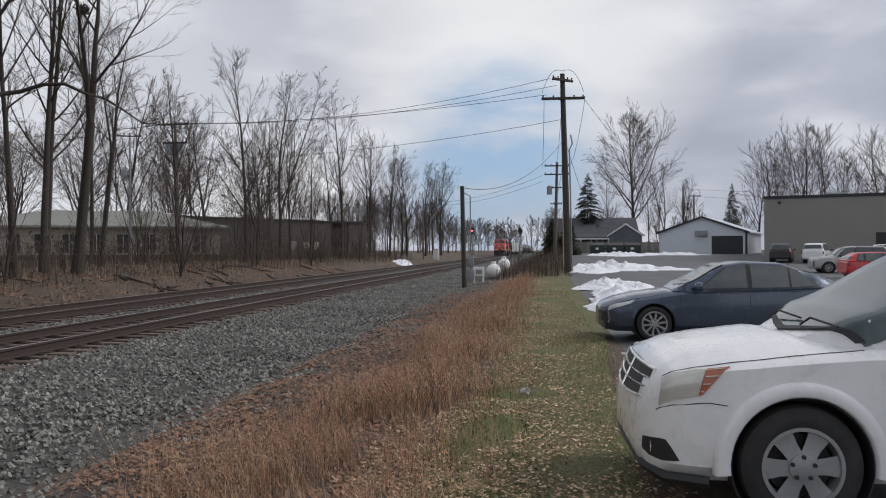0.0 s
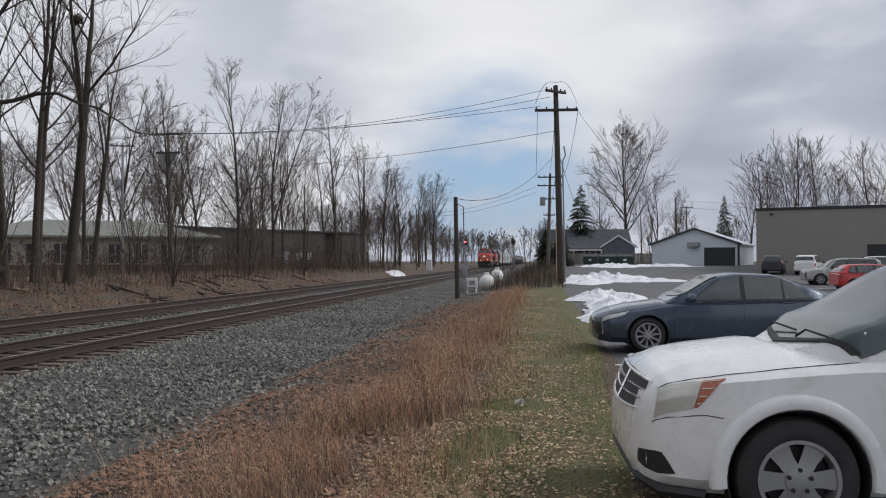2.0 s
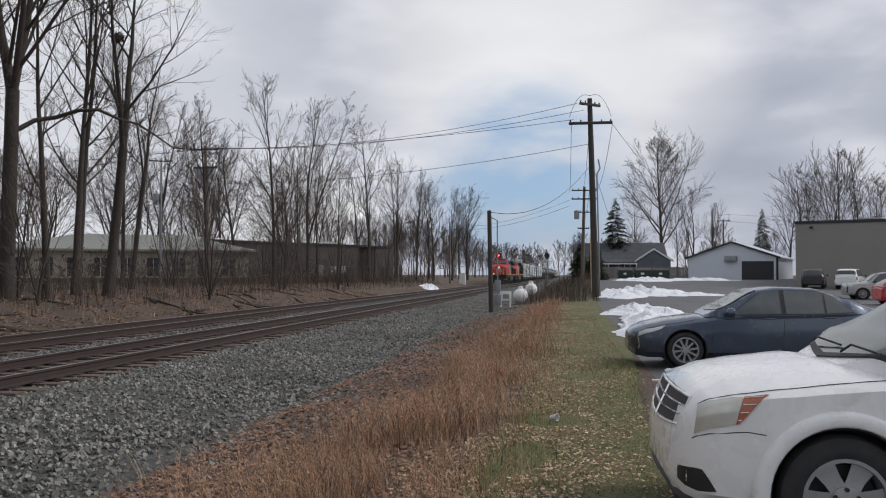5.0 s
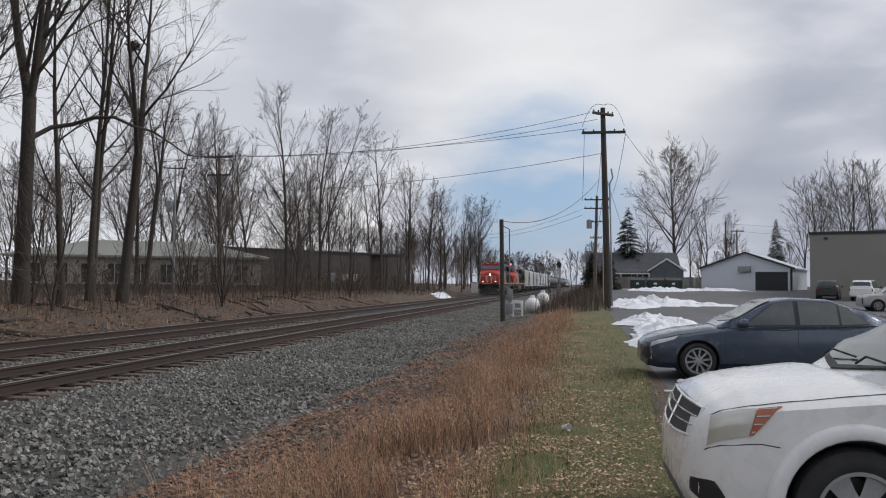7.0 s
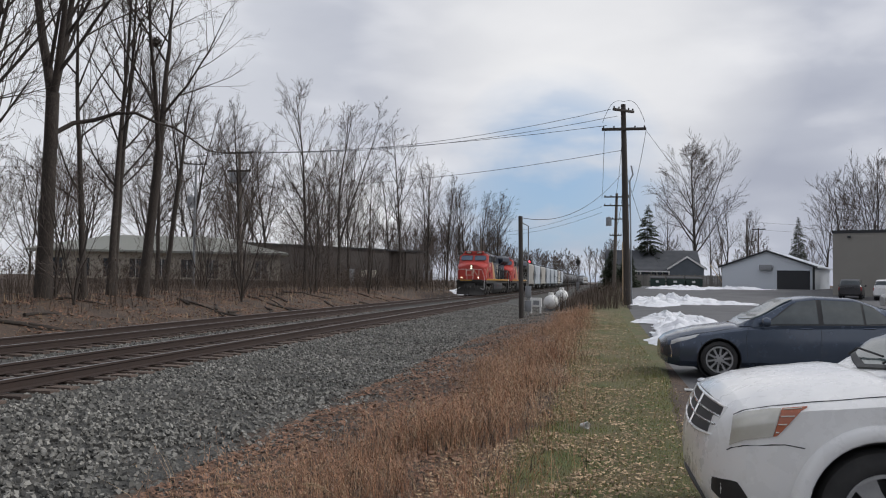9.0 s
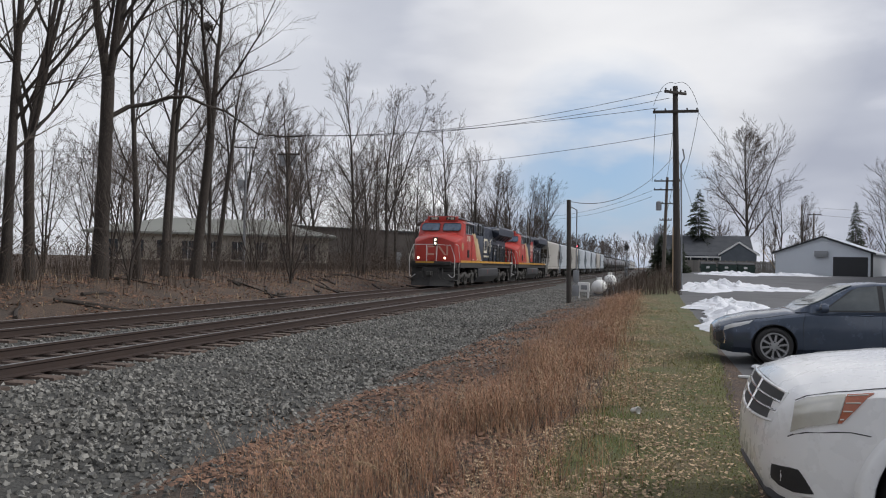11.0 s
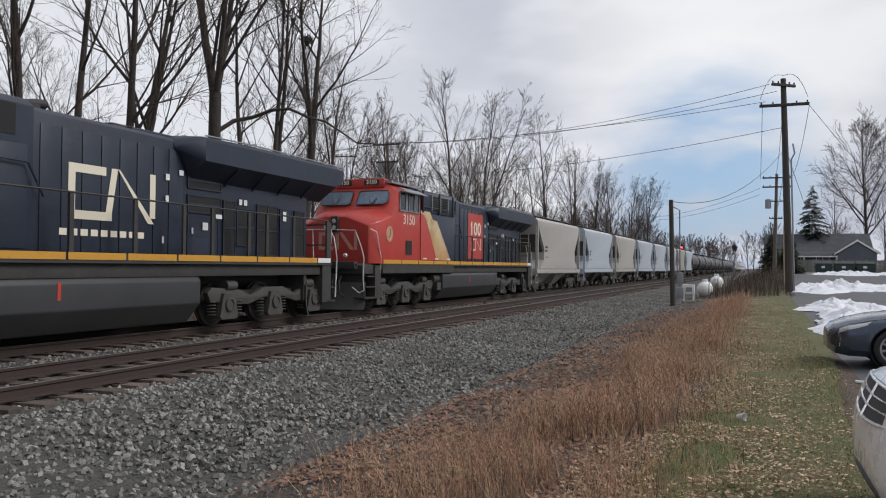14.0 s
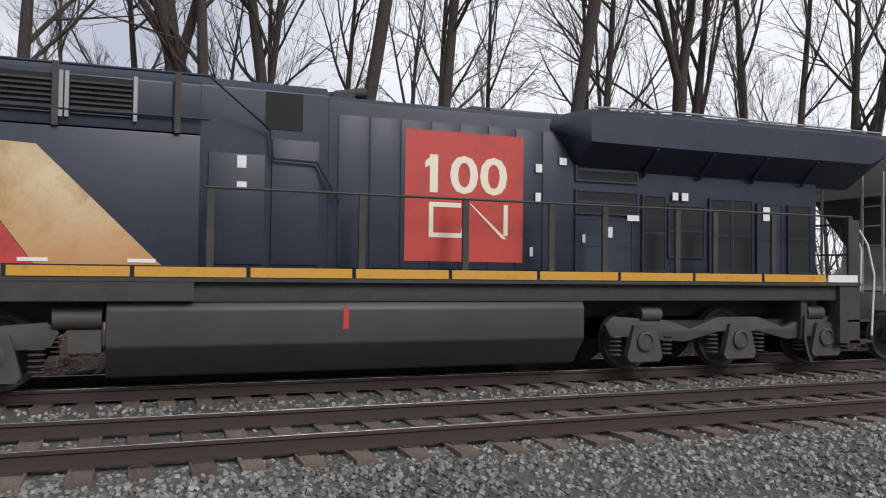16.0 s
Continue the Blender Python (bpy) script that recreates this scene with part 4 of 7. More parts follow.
for k in range(8):
    TRAIN.append((copy_thing(hop_a if k % 3 else hop_b, Matrix()), pos_y))
    pos_y += 12.9


# ---- trees ----
def branch_path(r, p, d, length, n, wander, lift):
    pts = [p]
    d = d.normalized()
    for _ in range(n):
        d = (d + Vector((r.uniform(-1, 1), r.uniform(-1, 1), r.uniform(-1, 1))) * wander + Vector((0, 0, lift))).normalized()
        p = p + d * (length / n)
        pts.append(p)
    return pts, d


def tilt_from(r, d, angle):
    u = d.orthogonal().normalized()
    u.rotate(Matrix.Rotation(r.uniform(0, 2 * math.pi), 3, d))
    return (d * math.cos(angle) + u * math.sin(angle)).normalized()


def bare_tree(seed, height, radius, half, first=0.3, lean=0.0, counts=(12, 6, 5, 4), twig=0.007, forks=0, rise=0.09, widest=0.45, at=0.38, wide=1.0, low_limb=0.0):
    """Trunk (which may fork) with ascending limbs, and a crown of branches and twigs inside an oval outline, as two meshes."""
    r = random.Random(seed)
    trunk, crown = Geo(), Geo()

    def reach(f):
        """Half width of the crown at a share f of its height."""
        k = (f - widest) / (widest + 0.35 if f < widest else 1.03 - widest)
        return half * math.sqrt(max(1 - k * k, 0.0))

    def limb_length(q, f, ang, lift):
        ln, up = 0.6, math.cos(ang)
        while ln < height * 0.6 and ln * math.sin(ang) < reach(f + ln * (up + lift) / (height * (1 - first))):
            ln += 0.25
        return ln

    def point(p, d, length, rad):
        """A last twig, running out to a point."""
        u = d.orthogonal().normalized() * rad
        w = d.cross(u)
        crown.add([p + u, p - u * 0.5 + w * 0.87, p - u * 0.5 - w * 0.87, p + d * length], [(0, 1, 3), (1, 2, 3), (2, 0, 3)])

    def grow(p, d, length, rad, level):
        if level >= len(counts):
            point(p, (d + Vector((0, 0, 0.12))).normalized(), length, rad)
            return
        thin = len(counts) == 3 and level == 2
        n = 2 if thin else (6, 4, 2)[level - 1]
        pts, _ = branch_path(r, p, d, length, n, (0.085, 0.11, 0.13)[level - 1], (rise, rise * 0.6, 0.03)[level - 1])
        radii = [max(rad * (1 - 0.86 * i / n), twig * 0.7) for i in range(n + 1)]
        (trunk if level == 1 and rad > 0.03 else crown).tube(pts, radii, 3 if thin else (6, 4, 3)[level - 1], caps=False)
        m = counts[level]
        for k in range(m):
            f = 0.16 + 0.83 * (k + r.random()) / m
            i = min(int(f * n), n - 1)
            q = pts[i].lerp(pts[i + 1], f * n - i)
            dd = (pts[i + 1] - pts[i]).normalized()
            grow(q, tilt_from(r, dd, r.uniform(0.32, 0.8)), length * (0.62 - 0.30 * f) * r.uniform(0.7, 1.25), max(rad * (1 - 0.8 * f) * 0.55, twig), level + 1)

    axis = Vector((lean, r.uniform(-0.03, 0.03), 1))
    base = Vector((0, 0, -0.15))
    stems = []
    if forks:
        pts, d = branch_path(r, base, axis, height * at, 5, 0.02, 0.0)
        trunk.tube(pts, [radius * 1.35, radius * 1.05, radius * 0.97, radius * 0.92, radius * 0.9, radius * 0.88], 10, caps=False)
        turn = r.uniform(0, 6.28)
        for k in range(forks):
            a = turn + k * 6.28 / forks + r.uniform(-0.4, 0.4)
            tip = 0.12 if k == 0 else r.uniform(0.22, 0.42)
            u = Vector((math.cos(a), math.sin(a), 0))
            big = radius * (0.68 if k == 0 else r.uniform(0.42, 0.6))
            leader, _ = branch_path(r, pts[-1] - d * radius, d * math.cos(tip) + u * math.sin(tip), height * (1 - at) * (1.0 if k == 0 else r.uniform(0.75, 0.98)), 9, 0.07, 0.035)
            stems.append((leader, [big * (1 - 0.9 * i / 9) + 0.008 for i in range(10)], max(3, round(counts[0] * (0.6 if k == 0 else 0.5)))))
    else:
        pts, _ = branch_path(r, base, axis, height * 0.96, 12, 0.035, 0.012)
        stems.append((pts, [radius * (1.35 if i == 0 else 1.0) * (1 - 0.93 * (i / 12) ** 0.9) + 0.008 for i in range(13)], counts[0]))
    for pts, radii, m in stems:
        n = len(pts) - 1
        trunk.tube(pts, radii, 9, caps=False)
        low = 0.06 if forks else first
        for k in range(m):
            t = min(low + (1 - low) * (k + 0.9 * r.random()) / m, 0.985)
            i = min(int(t * n), n - 1)
            q = pts[i].lerp(pts[i + 1], t * n - i)
            dd = (pts[i + 1] - pts[i]).normalized()
            f = min(max((q.z / height - first) / (1 - first), 0), 1)
            ang = r.uniform(0.42, 0.85) * wide - 0.15 * f
            ln = limb_length(q, f, ang, rise) * r.uniform(0.8, 1.08)
            local = radii[i] + (radii[i + 1] - radii[i]) * (t * n - i)
            grow(q, tilt_from(r, dd, ang), ln, min(local * 0.6, 0.012 * ln + 0.008), 1)
    if low_limb:
        # one long limb, rising and then drooping away from the trunk
        p0 = Vector((radius * 0.5, 0, low_limb))
        pts = [p0 + Vector((7.2 * k / 9, 0.5 * math.sin(k), 0.75 * math.sin(k / 9 * 4.1) + 0.12 * math.sin(k * 2.2) + (0.35 if k > 1 else 0.2 * k))) for k in range(10)]
        trunk.tube(pts, [0.11 - 0.0095 * k for k in range(10)], 7, caps=False)
        for k in range(2, 10):
            for _ in range(2):
                grow(pts[k], tilt_from(r, Vector((0.8, 0, 0.3)).normalized(), r.uniform(0.4, 1.1)), r.uniform(0.8, 1.9), 0.018, 2)
    return trunk, crown


def tree_thing(geos, label, m, bark=None, twigs=None):
    t = thing("tree", label, "tree", m, "bare trees along the line")
    part("trunk", geos[0], bark or M_BARK, t, smooth=60)
    part("crown", geos[1], twigs or M_TWIG, t, smooth=0)
    return t


T_TALL = [bare_tree(sd, h, rd, hw, f, ln, c, 0.0075, fk, 0.06, 0.55, at, 1.12, low) for sd, h, rd, hw, f, ln, c, fk, at, low in (
    (11, 20, 0.20, 3.4, 0.20, 0.03, (14, 6, 5, 4), 0, 0.4, 0), (12, 21, 0.34, 5.2, 0.18, 0.0, (12, 6, 5, 4), 3, 0.34, 0), (13, 19, 0.18, 3.0, 0.22, -0.05, (13, 6, 5, 4), 0, 0.4, 0),
    (14, 18.5, 0.20, 3.4, 0.25, 0.16, (11, 6, 5, 4), 2, 0.5, 0), (15, 20, 0.23, 4.4, 0.16, 0.02, (11, 6, 5, 4), 3, 0.30, 0), (16, 19, 0.27, 4.8, 0.2, 0.085, (14, 7, 5, 4), 2, 0.42, 0),
    (17, 21, 0.31, 4.8, 0.2, 0.0, (12, 6, 5, 4), 3, 0.42, 6.9))]
T_WIDE = [bare_tree(sd, 17, 0.19, hw, 0.16, 0.0, (15, 5, 5, 4), 0.010, fk, 0.05, 0.6, 0.26, 0.9) for sd, hw, fk in ((21, 3.2, 0), (22, 3.5, 2), (23, 2.9, 0))]
T_OAK = [bare_tree(27, 22.5, 0.32, 6.8, 0.2, 0.0, (24, 7, 6, 4), 0.018, 0, 0.03, 0.5, 0.3, 1.15)]
T_FAR = [bare_tree(sd, 15, 0.17, 4.3, 0.16, 0.0, (13, 7, 7), 0.017, fk, 0.04, 0.55, 0.22) for sd, fk in ((31, 0), (32, 3), (33, 2))]
T_SHRUB = [bare_tree(sd, 5, 0.06, 2.0, 0.05, 0.0, (8, 5, 4), 0.007, 4, 0.05, 0.6, 0.06) for sd in (41, 42)]
T_WOOD = [bare_tree(sd, 15, 0.2, 3.9, 0.12, 0.0, (10, 6, 5), 0.05, fk, 0.06, 0.5, 0.25) for sd, fk in ((34, 0), (35, 2), (36, 0))]

trees = random.Random(5)
protos = {}


def plant(kind, k, x, y, label, size=1.0, turn=None):
    geos = {"tall": T_TALL, "wide": T_WIDE, "oak": T_OAK, "shrub": T_SHRUB, "far": T_FAR}[kind][k]
    m = pose(x, y, ground_z(x, y) - 0.05, 0, 0, trees.uniform(0, 360) if turn is None else turn) @ Matrix.Scale(size, 4)
    if (kind, k) in protos:
        t = copy_thing(protos[kind, k], m)
        t.matrix_basis = m
        return tagged(t, label)
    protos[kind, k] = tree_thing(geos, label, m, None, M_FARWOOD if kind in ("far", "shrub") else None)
    return protos[kind, k]


L1, L2, L3 = "tall bare tree with a slender dark trunk", "large bare forked tree with a thick trunk", "wide-crowned bare tree beside the railway"
# front row along the far bank, then deeper rows
for x, y, k, s, turn in ((-22.5, 20.3, 0, 0.95, None), (-22, 21.7, 2, 1.0, None), (-21.6, 24.0, 0, 1.0, None), (-22.6, 26.3, 4, 0.9, 130), (-22.3, 30.0, 6, 1.0, 35), (-21.5, 31.5, 2, 0.9, None), (-22, 34.3, 2, 1.0, None), (-22.5, 35.2, 0, 0.9, None),
                         (-22, 37.0, 5, 0.95, 31), (-22, -2.6, 0, 1.05, None), (-23, 1.2, 1, 0.95, 200), (-22, 2.0, 0, 1.05, None), (-24, 3.6, 4, 1.0, None), (-22, 5.3, 3, 1.05, 75), (-22.2, 8.3, 2, 1.2, None), (-21.5, 11.6, 3, 1.1, 60), (-23, 14.5, 0, 0.9, None),
                         (-22, 16.4, 5, 0.95, 20), (-23, 18.0, 4, 0.95, None), (-21.6, -7, 4, 1.0, None), (-22, -12, 0, 1.0, None)):
    plant("tall", k, x, y, L2 if k in (1, 4, 5, 6) else L1, s, turn)
for x, y, k in ((-25, -4, 2), (-27, 0.5, 0), (-26, 4.4, 2), (-28, 7, 0), (-25.5, 9.8, 0), (-27.5, 12.5, 2), (-26, 15.8, 0), (-29, 19, 2)):
    plant("tall", k, x, y, L1, 0.85)
for k in range(12):
    x, y = trees.uniform(-44, -26), trees.uniform(-30, 58)
    plant("tall", (0, 2, 3)[k % 3], x, y, L1, trees.uniform(0.7, 0.95))
for x, y, k, s in ((-23, 63, 0, 0.98), (-24, 75, 1, 1.02), (-22.5, 80, 2, 0.72), (-23, 96, 0, 1.12), (-21, 60, 1, 0.55), (-25, 55, 2, 0.8), (-22, 108, 1, 0.95), (-21.5, 120, 2, 0.98), (-21, 134, 0, 0.95), (-20, 150, 1, 1.0), (-19.5, 168, 2, 1.12),
                   (-19.6, 172, 0, 1.05), (-23, 185, 1, 1.0), (-27, 88, 1, 0.9), (-30, 118, 0, 1.05), (-27, 132, 2, 1.1), (-26, 146, 1, 1.0), (-26, 160, 0, 1.1), (22.5, 143, 1, 0.9), (13, 146, 2, 0.85), (26.5, 147, 1, 0.75), (19.5, 139, 2, 0.72)):
    plant("wide", k, x, y, L3 if x < 0 else "broad bare tree behind the dark house", s)
plant("oak", 0, 16.4, 132.6, "large bare spreading tree behind the dark house", 1.0, 40)
for k in range(4):
    y = trees.uniform(-22, 58)
    plant("wide", trees.randrange(3), trees.uniform(-46, -29), y, L3, trees.uniform(0.6, 0.95))
for k in range(60):
    y = -12 + 132 * trees.random() ** 0.9
    plant("shrub", k % 2, trees.uniform(-33, -19.5) + bend(y), y, "leafless grey-brown shrub on the far bank", trees.uniform(0.5, 1.25))
for k in range(26):
    x = trees.uniform(30, 75)
    plant("far", trees.randrange(3), x, trees.uniform(104, 140), "bare tree behind the grey building", trees.uniform(0.85, 1.1))
for k in range(34):
    plant("far", trees.randrange(3), trees.uniform(-75, -32), trees.uniform(92, 230) if k % 3 else trees.uniform(75, 110), "bare tree behind the long dark building", trees.uniform(0.9, 1.2))

# squirrel nest in the leaning tree
g = Geo()
for k in range(60):
    a, b = rng.uniform(0, 6.28), rng.uniform(-1, 1)
    c = Vector((math.cos(a) * math.sqrt(1 - b * b), math.sin(a) * math.sqrt(1 - b * b), b * 0.8)) * 0.22
    d = Vector((rng.uniform(-1, 1), rng.uniform(-1, 1), rng.uniform(-1, 1))).normalized() * 0.22
    g.tube([c - d, c + d], [0.035, 0.02], 3)
nest = tagged(link("leaf_nest", g, M_BARK, 0), "dark round leaf nest high in a tree", "nest")
nest.location = (-21.95, 37.4, 13.5)

# woods at the end of the line, along the left beyond and far right: one mass each
def woods(name, label, spots, size):
    g = Geo()
    r = random.Random(len(spots))
    src = T_WOOD
    vs, fs, off = [], [], 0
    cache = []
    for tr, cr in src:
        v = np.array(tr.v + cr.v)
        f = [q for q in tr.f] + [tuple(i + len(tr.v) for i in q) for q in cr.f]
        cache.append((v, f))
    for x, y in spots:
        v, f = cache[r.randrange(len(cache))]
        s, a = size * r.uniform(0.8, 1.15), r.uniform(0, 6.28)
        rot = np.array([[math.cos(a), -math.sin(a), 0], [math.sin(a), math.cos(a), 0], [0, 0, 1]]) * s
        w = v @ rot.T + np.array([x, y, ground_z(x, y)])
        vs += w.tolist()
        fs += [tuple(i + off for i in q) for q in f]
        off += len(v)
    g.v, g.f = vs, fs
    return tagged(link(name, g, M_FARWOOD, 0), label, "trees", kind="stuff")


r = random.Random(3)
woods("far_woods", "grey-brown bare woods at the end of the line", [(r.uniform(-62, -8), r.uniform(330, 430)) for _ in range(40)] + [(r.uniform(10, 40), r.uniform(300, 420)) for _ in range(16)] + [(r.uniform(-60, -22), r.uniform(190, 330)) for _ in range(34)], 0.9)
woods("deep_woods", "grey-brown bare woods behind the far bank", [(r.uniform(-105, -52), r.uniform(-45, 58)) for _ in range(44)], 0.62)
woods("distant_woods", "bare woods behind the parking lot", [(r.uniform(-5, 75), r.uniform(160, 200)) for _ in range(30)], 0.62)


def conifer(seed, h, w, label, m):
    r = random.Random(seed)
    t = thing("conifer", label, "tree", m)
    part("trunk", Geo().tube([(0, 0, -0.1), (0, 0, h * 0.98)], [0.025 * h * 0.5, 0.02], 7), M_BARK, t)
    g = Geo()
    z = 0.1 * h
    while z < h * 0.98:
        reach = w * (1 - z / h) ** 0.8 + 0.15
        for _ in range(14):
            a = r.uniform(0, 6.28)
            ln = reach * r.uniform(0.45, 1.15)
            zz = z + r.uniform(-0.025, 0.025) * h
            d = Vector((math.cos(a), math.sin(a), 0))
            n = Vector((-d.y, d.x, 0))
            for q in range(5):
                f = 0.2 + 0.8 * q / 5
                c = d * ln * f + Vector((0, 0, zz - 0.25 * ln * f * f + r.uniform(-0.1, 0.1)))
                for s in (-1, 1):
                    e = c + (d * 0.5 + n * s * 0.8).normalized() * ln * 0.33 * r.uniform(0.7, 1.2) + Vector((0, 0, -0.12 * ln))
                    g.add([c, c + d * 0.14 * ln + Vector((0, 0, 0.05)), e], [(0, 1, 2)])
        z += 0.03 * h
    part("crown", g, M_NEEDLE, t, smooth=0)
    return t


M_NEEDLE = material("conifer_needles", [(0.035, 0.05, 0.03), (0.055, 0.065, 0.035)], 0.9, 0, 2, 20, 0.0)
M_BRUSHCON = material("brown_evergreen", [(0.075, 0.065, 0.04), (0.10, 0.085, 0.05)], 0.9, 0, 2, 20, 0.0)
conifer(1, 12.4, 3.6, "dark green spruce behind the dark house", pose(8.4, 126.7, 1.2))
conifer(2, 12.8, 2.6, "dark green spruce beyond the white shed", pose(36.7, 155, 1.2))
conifer(3, 4.2, 1.5, "dark green young conifer at the edge of the woods", pose(-17.6, 15.6, 0.0))
for k in range(16):
    y = 95 + k * 9
    c = conifer(40 + k, rng.uniform(4.0, 6.0), 1.8, "brownish scrubby evergreen beside the tracks", pose(bend(y) + rng.uniform(0.6, 3.4), y, ground_z(2, y)))
    c.children[1].data.materials[0] = M_BRUSHCON

# ---- low growth: one mass of each kind ----
def stems(name, label, spots, mat, height, thick, lean=0.35, per=1, seeds=False, segs=3, lift=-0.03):
    """Thin bent stems; spots are (x, y)."""
    r = random.Random(len(name))
    g = Geo()
    for x, y in spots:
        z = ground_z(x, y) + lift
        for _ in range(per):
            h = height * r.uniform(0.35, 1.05) * (0.75 + 0.9 * max(noise.noise((x * 0.55, y * 0.55, 11)), -0.55))
            a = r.uniform(0, 6.28)
            ln = lean * r.uniform(0.1, 1.0)
            dx, dy = math.cos(a) * ln * h, math.sin(a) * ln * h
            w = thick * r.uniform(0.6, 1.3)
            bx, by = x + r.uniform(-0.05, 0.05), y + r.uniform(-0.05, 0.05)
            k = len(g.v)
            px, py = -math.sin(a) * w, math.cos(a) * w
            for i in range(segs + 1):
                f = i / segs
                ww = 1 - 0.8 * f
                cx, cy, cz = bx + dx * f * f, by + dy * f * f, z + h * (f - 0.25 * ln * f * f)
                g.v += [(cx - px * ww, cy - py * ww, cz), (cx + px * ww, cy + py * ww, cz)]
                if i:
                    j = k + 2 * i
                    g.f.append((j - 2, j - 1, j + 1, j))
            if seeds and r.random() < 0.8:
                cx, cy, cz = bx + dx, by + dy, z + h * (1 - 0.25 * ln)
                for q in range(6):
                    t0 = 0.62 + 0.07 * q
                    sx, sy, sz = bx + dx * t0 * t0, by + dy * t0 * t0, z + h * (t0 - 0.25 * ln * t0 * t0)
                    b = r.uniform(0, 6.28)
                    e = (0.045 if h < 1.2 else 0.075) * r.uniform(0.6, 1.3) * h
                    ex, ey = math.cos(b) * e, math.sin(b) * e
                    j = len(g.v)
                    g.v += [(sx, sy, sz), (sx + ex, sy + ey, sz + e * 0.9), (sx + ex * 0.7 - ey * 0.22, sy + ey * 0.7 + ex * 0.22, sz + e * 0.5)]
                    g.f.append((j, j + 1, j + 2))
    return tagged(link(name, g, mat, 0), label, "dry grass", kind="stuff")


r = random.Random(9)


def brush_spot():
    while True:
        y = 2.2 + 46 * r.random() ** 1.7
        c = -1.35 - 0.2 * math.sin(y * 0.35) + 0.008 * y
        w = 1.05 if y < 30 else 0.8
        x = c + r.gauss(0, 0.5) * w - (0.7 * r.random() ** 2 if y < 14 else 0)
        if noise.noise((x * 1.1, y * 0.7, 2)) > 0.0 - 0.4 * r.random():
            return (x + bend(y), y)


stems("dry_grass", "tall rust-brown dry grass along the ballast", [brush_spot() for _ in range(11500)], M_DRY, 0.56, 0.0021, 0.85, 2, True)
stems("pale_dry_grass", "pale straw-coloured dead grass in the brush", [brush_spot() for _ in range(3400)], M_DRYPALE, 0.6, 0.0022, 1.3, 2, True)
stems("brush_twigs", "grey leafless twigs in the brush", [brush_spot() for _ in range(4200)], M_TWIG, 0.46, 0.0028, 0.8, 2, True)
stems("far_brush", "grey-brown tall weeds beside the tracks", [(bend(y) + r.uniform(-2.6, 1.9), y) for y in [48 + 150 * r.random() ** 1.3 for _ in range(5200)]], M_THICKET, 1.5, 0.016, 0.4, 1, True)
stems("bank_thicket", "grey-brown leafless thicket on the far bank", [(r.uniform(-34, -19.3) + bend(y), y) for y in [-20 + 140 * r.random() for _ in range(17000)]], M_THICKET, 2.3, 0.010, 0.8, 1, True, 2)
stems("bank_grass", "flattened tan grass on the far bank", [(r.uniform(-25, -17.2) + bend(y), y) for y in [-15 + 130 * r.random() ** 1.2 for _ in range(5000)]], M_DRYPALE, 0.4, 0.012, 0.9, 1)


def turf_spot():
    y = 2.3 + 38 * r.random() ** 2.6
    return turf_z(r.random(), y), y


stems("grass_blades", "short green and yellow winter grass", [turf_spot() for _ in range(46000)], M_BLADE, 0.08, 0.0038, 1.3, 1, segs=2, lift=0.006)


def leaves(name, label, spots, mat, size):
    g = Geo()
    for x, y, z in spots:
        a, s = r.uniform(0, 6.28), size * r.uniform(0.6, 1.3)
        c, d = math.cos(a) * s, math.sin(a) * s
        t1, t2 = r.uniform(-0.35, 0.5) * s, r.uniform(-0.35, 0.5) * s
        k = len(g.v)
        z += 0.012 + 0.022 * r.random()
        g.v += [(x - c, y - d, z + t1), (x + d * 0.6, y - c * 0.6, z + t2), (x + c, y + d, z + 0.4 * s), (x - d * 0.6, y + c * 0.6, z)]
        g.f += [(k, k + 1, k + 2), (k, k + 2, k + 3)]
    return tagged(link(name, g, mat, 0), label, "leaf litter", kind="stuff")


def litter(n, near, far, xa, xb, power=1.7):
    out = []
    while len(out) < n:
        y = near + (far - near) * r.random() ** power
        x = r.uniform(xa, xb) + bend(y)
        if x > lot_edge(y) + 0.3 or noise.noise((x * 1.3, y * 0.8, 7)) < -0.3 + 0.25 * r.random():
            continue
        if x > -1.2 and r.random() < 0.75 * min(max((x - bend(y) + 0.1) / 0.9, 0), 1):
            continue
        z = max(ground_z(x, y), lerp(x - bend(y), BED) if x < -3.3 else -9)
        out.append((x, y, z + 0.01))
    return out


leaves("leaf_litter", "scattered pale brown dead leaves on grass", litter(34000, 2.2, 45, -1.4, 1.3, 2.1), M_LEAF, 0.020)
leaves("russet_leaf_litter", "russet dead leaves along the foot of the ballast", litter(19000, 2.2, 34, -3.9, -1.0, 2.0), M_LEAFRED, 0.036)
leaves("bank_leaf_litter", "brown dead leaves on the far bank", litter(19000, -12, 75, -24, -16.2, 1.1), M_LEAFRED, 0.07)

# ---- ballast stones: one mass, denser near the walker's side ----
r = random.Random(21)
cube = np.array([[a, b, c] for a in (-1, 1) for b in (-1, 1) for c in (-1, 1)], float)
faces = [(0, 1, 3, 2), (4, 6, 7, 5), (0, 4, 5, 1), (2, 3, 7, 6), (0, 2, 6, 4), (1, 5, 7, 3)]
nr = np.random.RandomState(4)


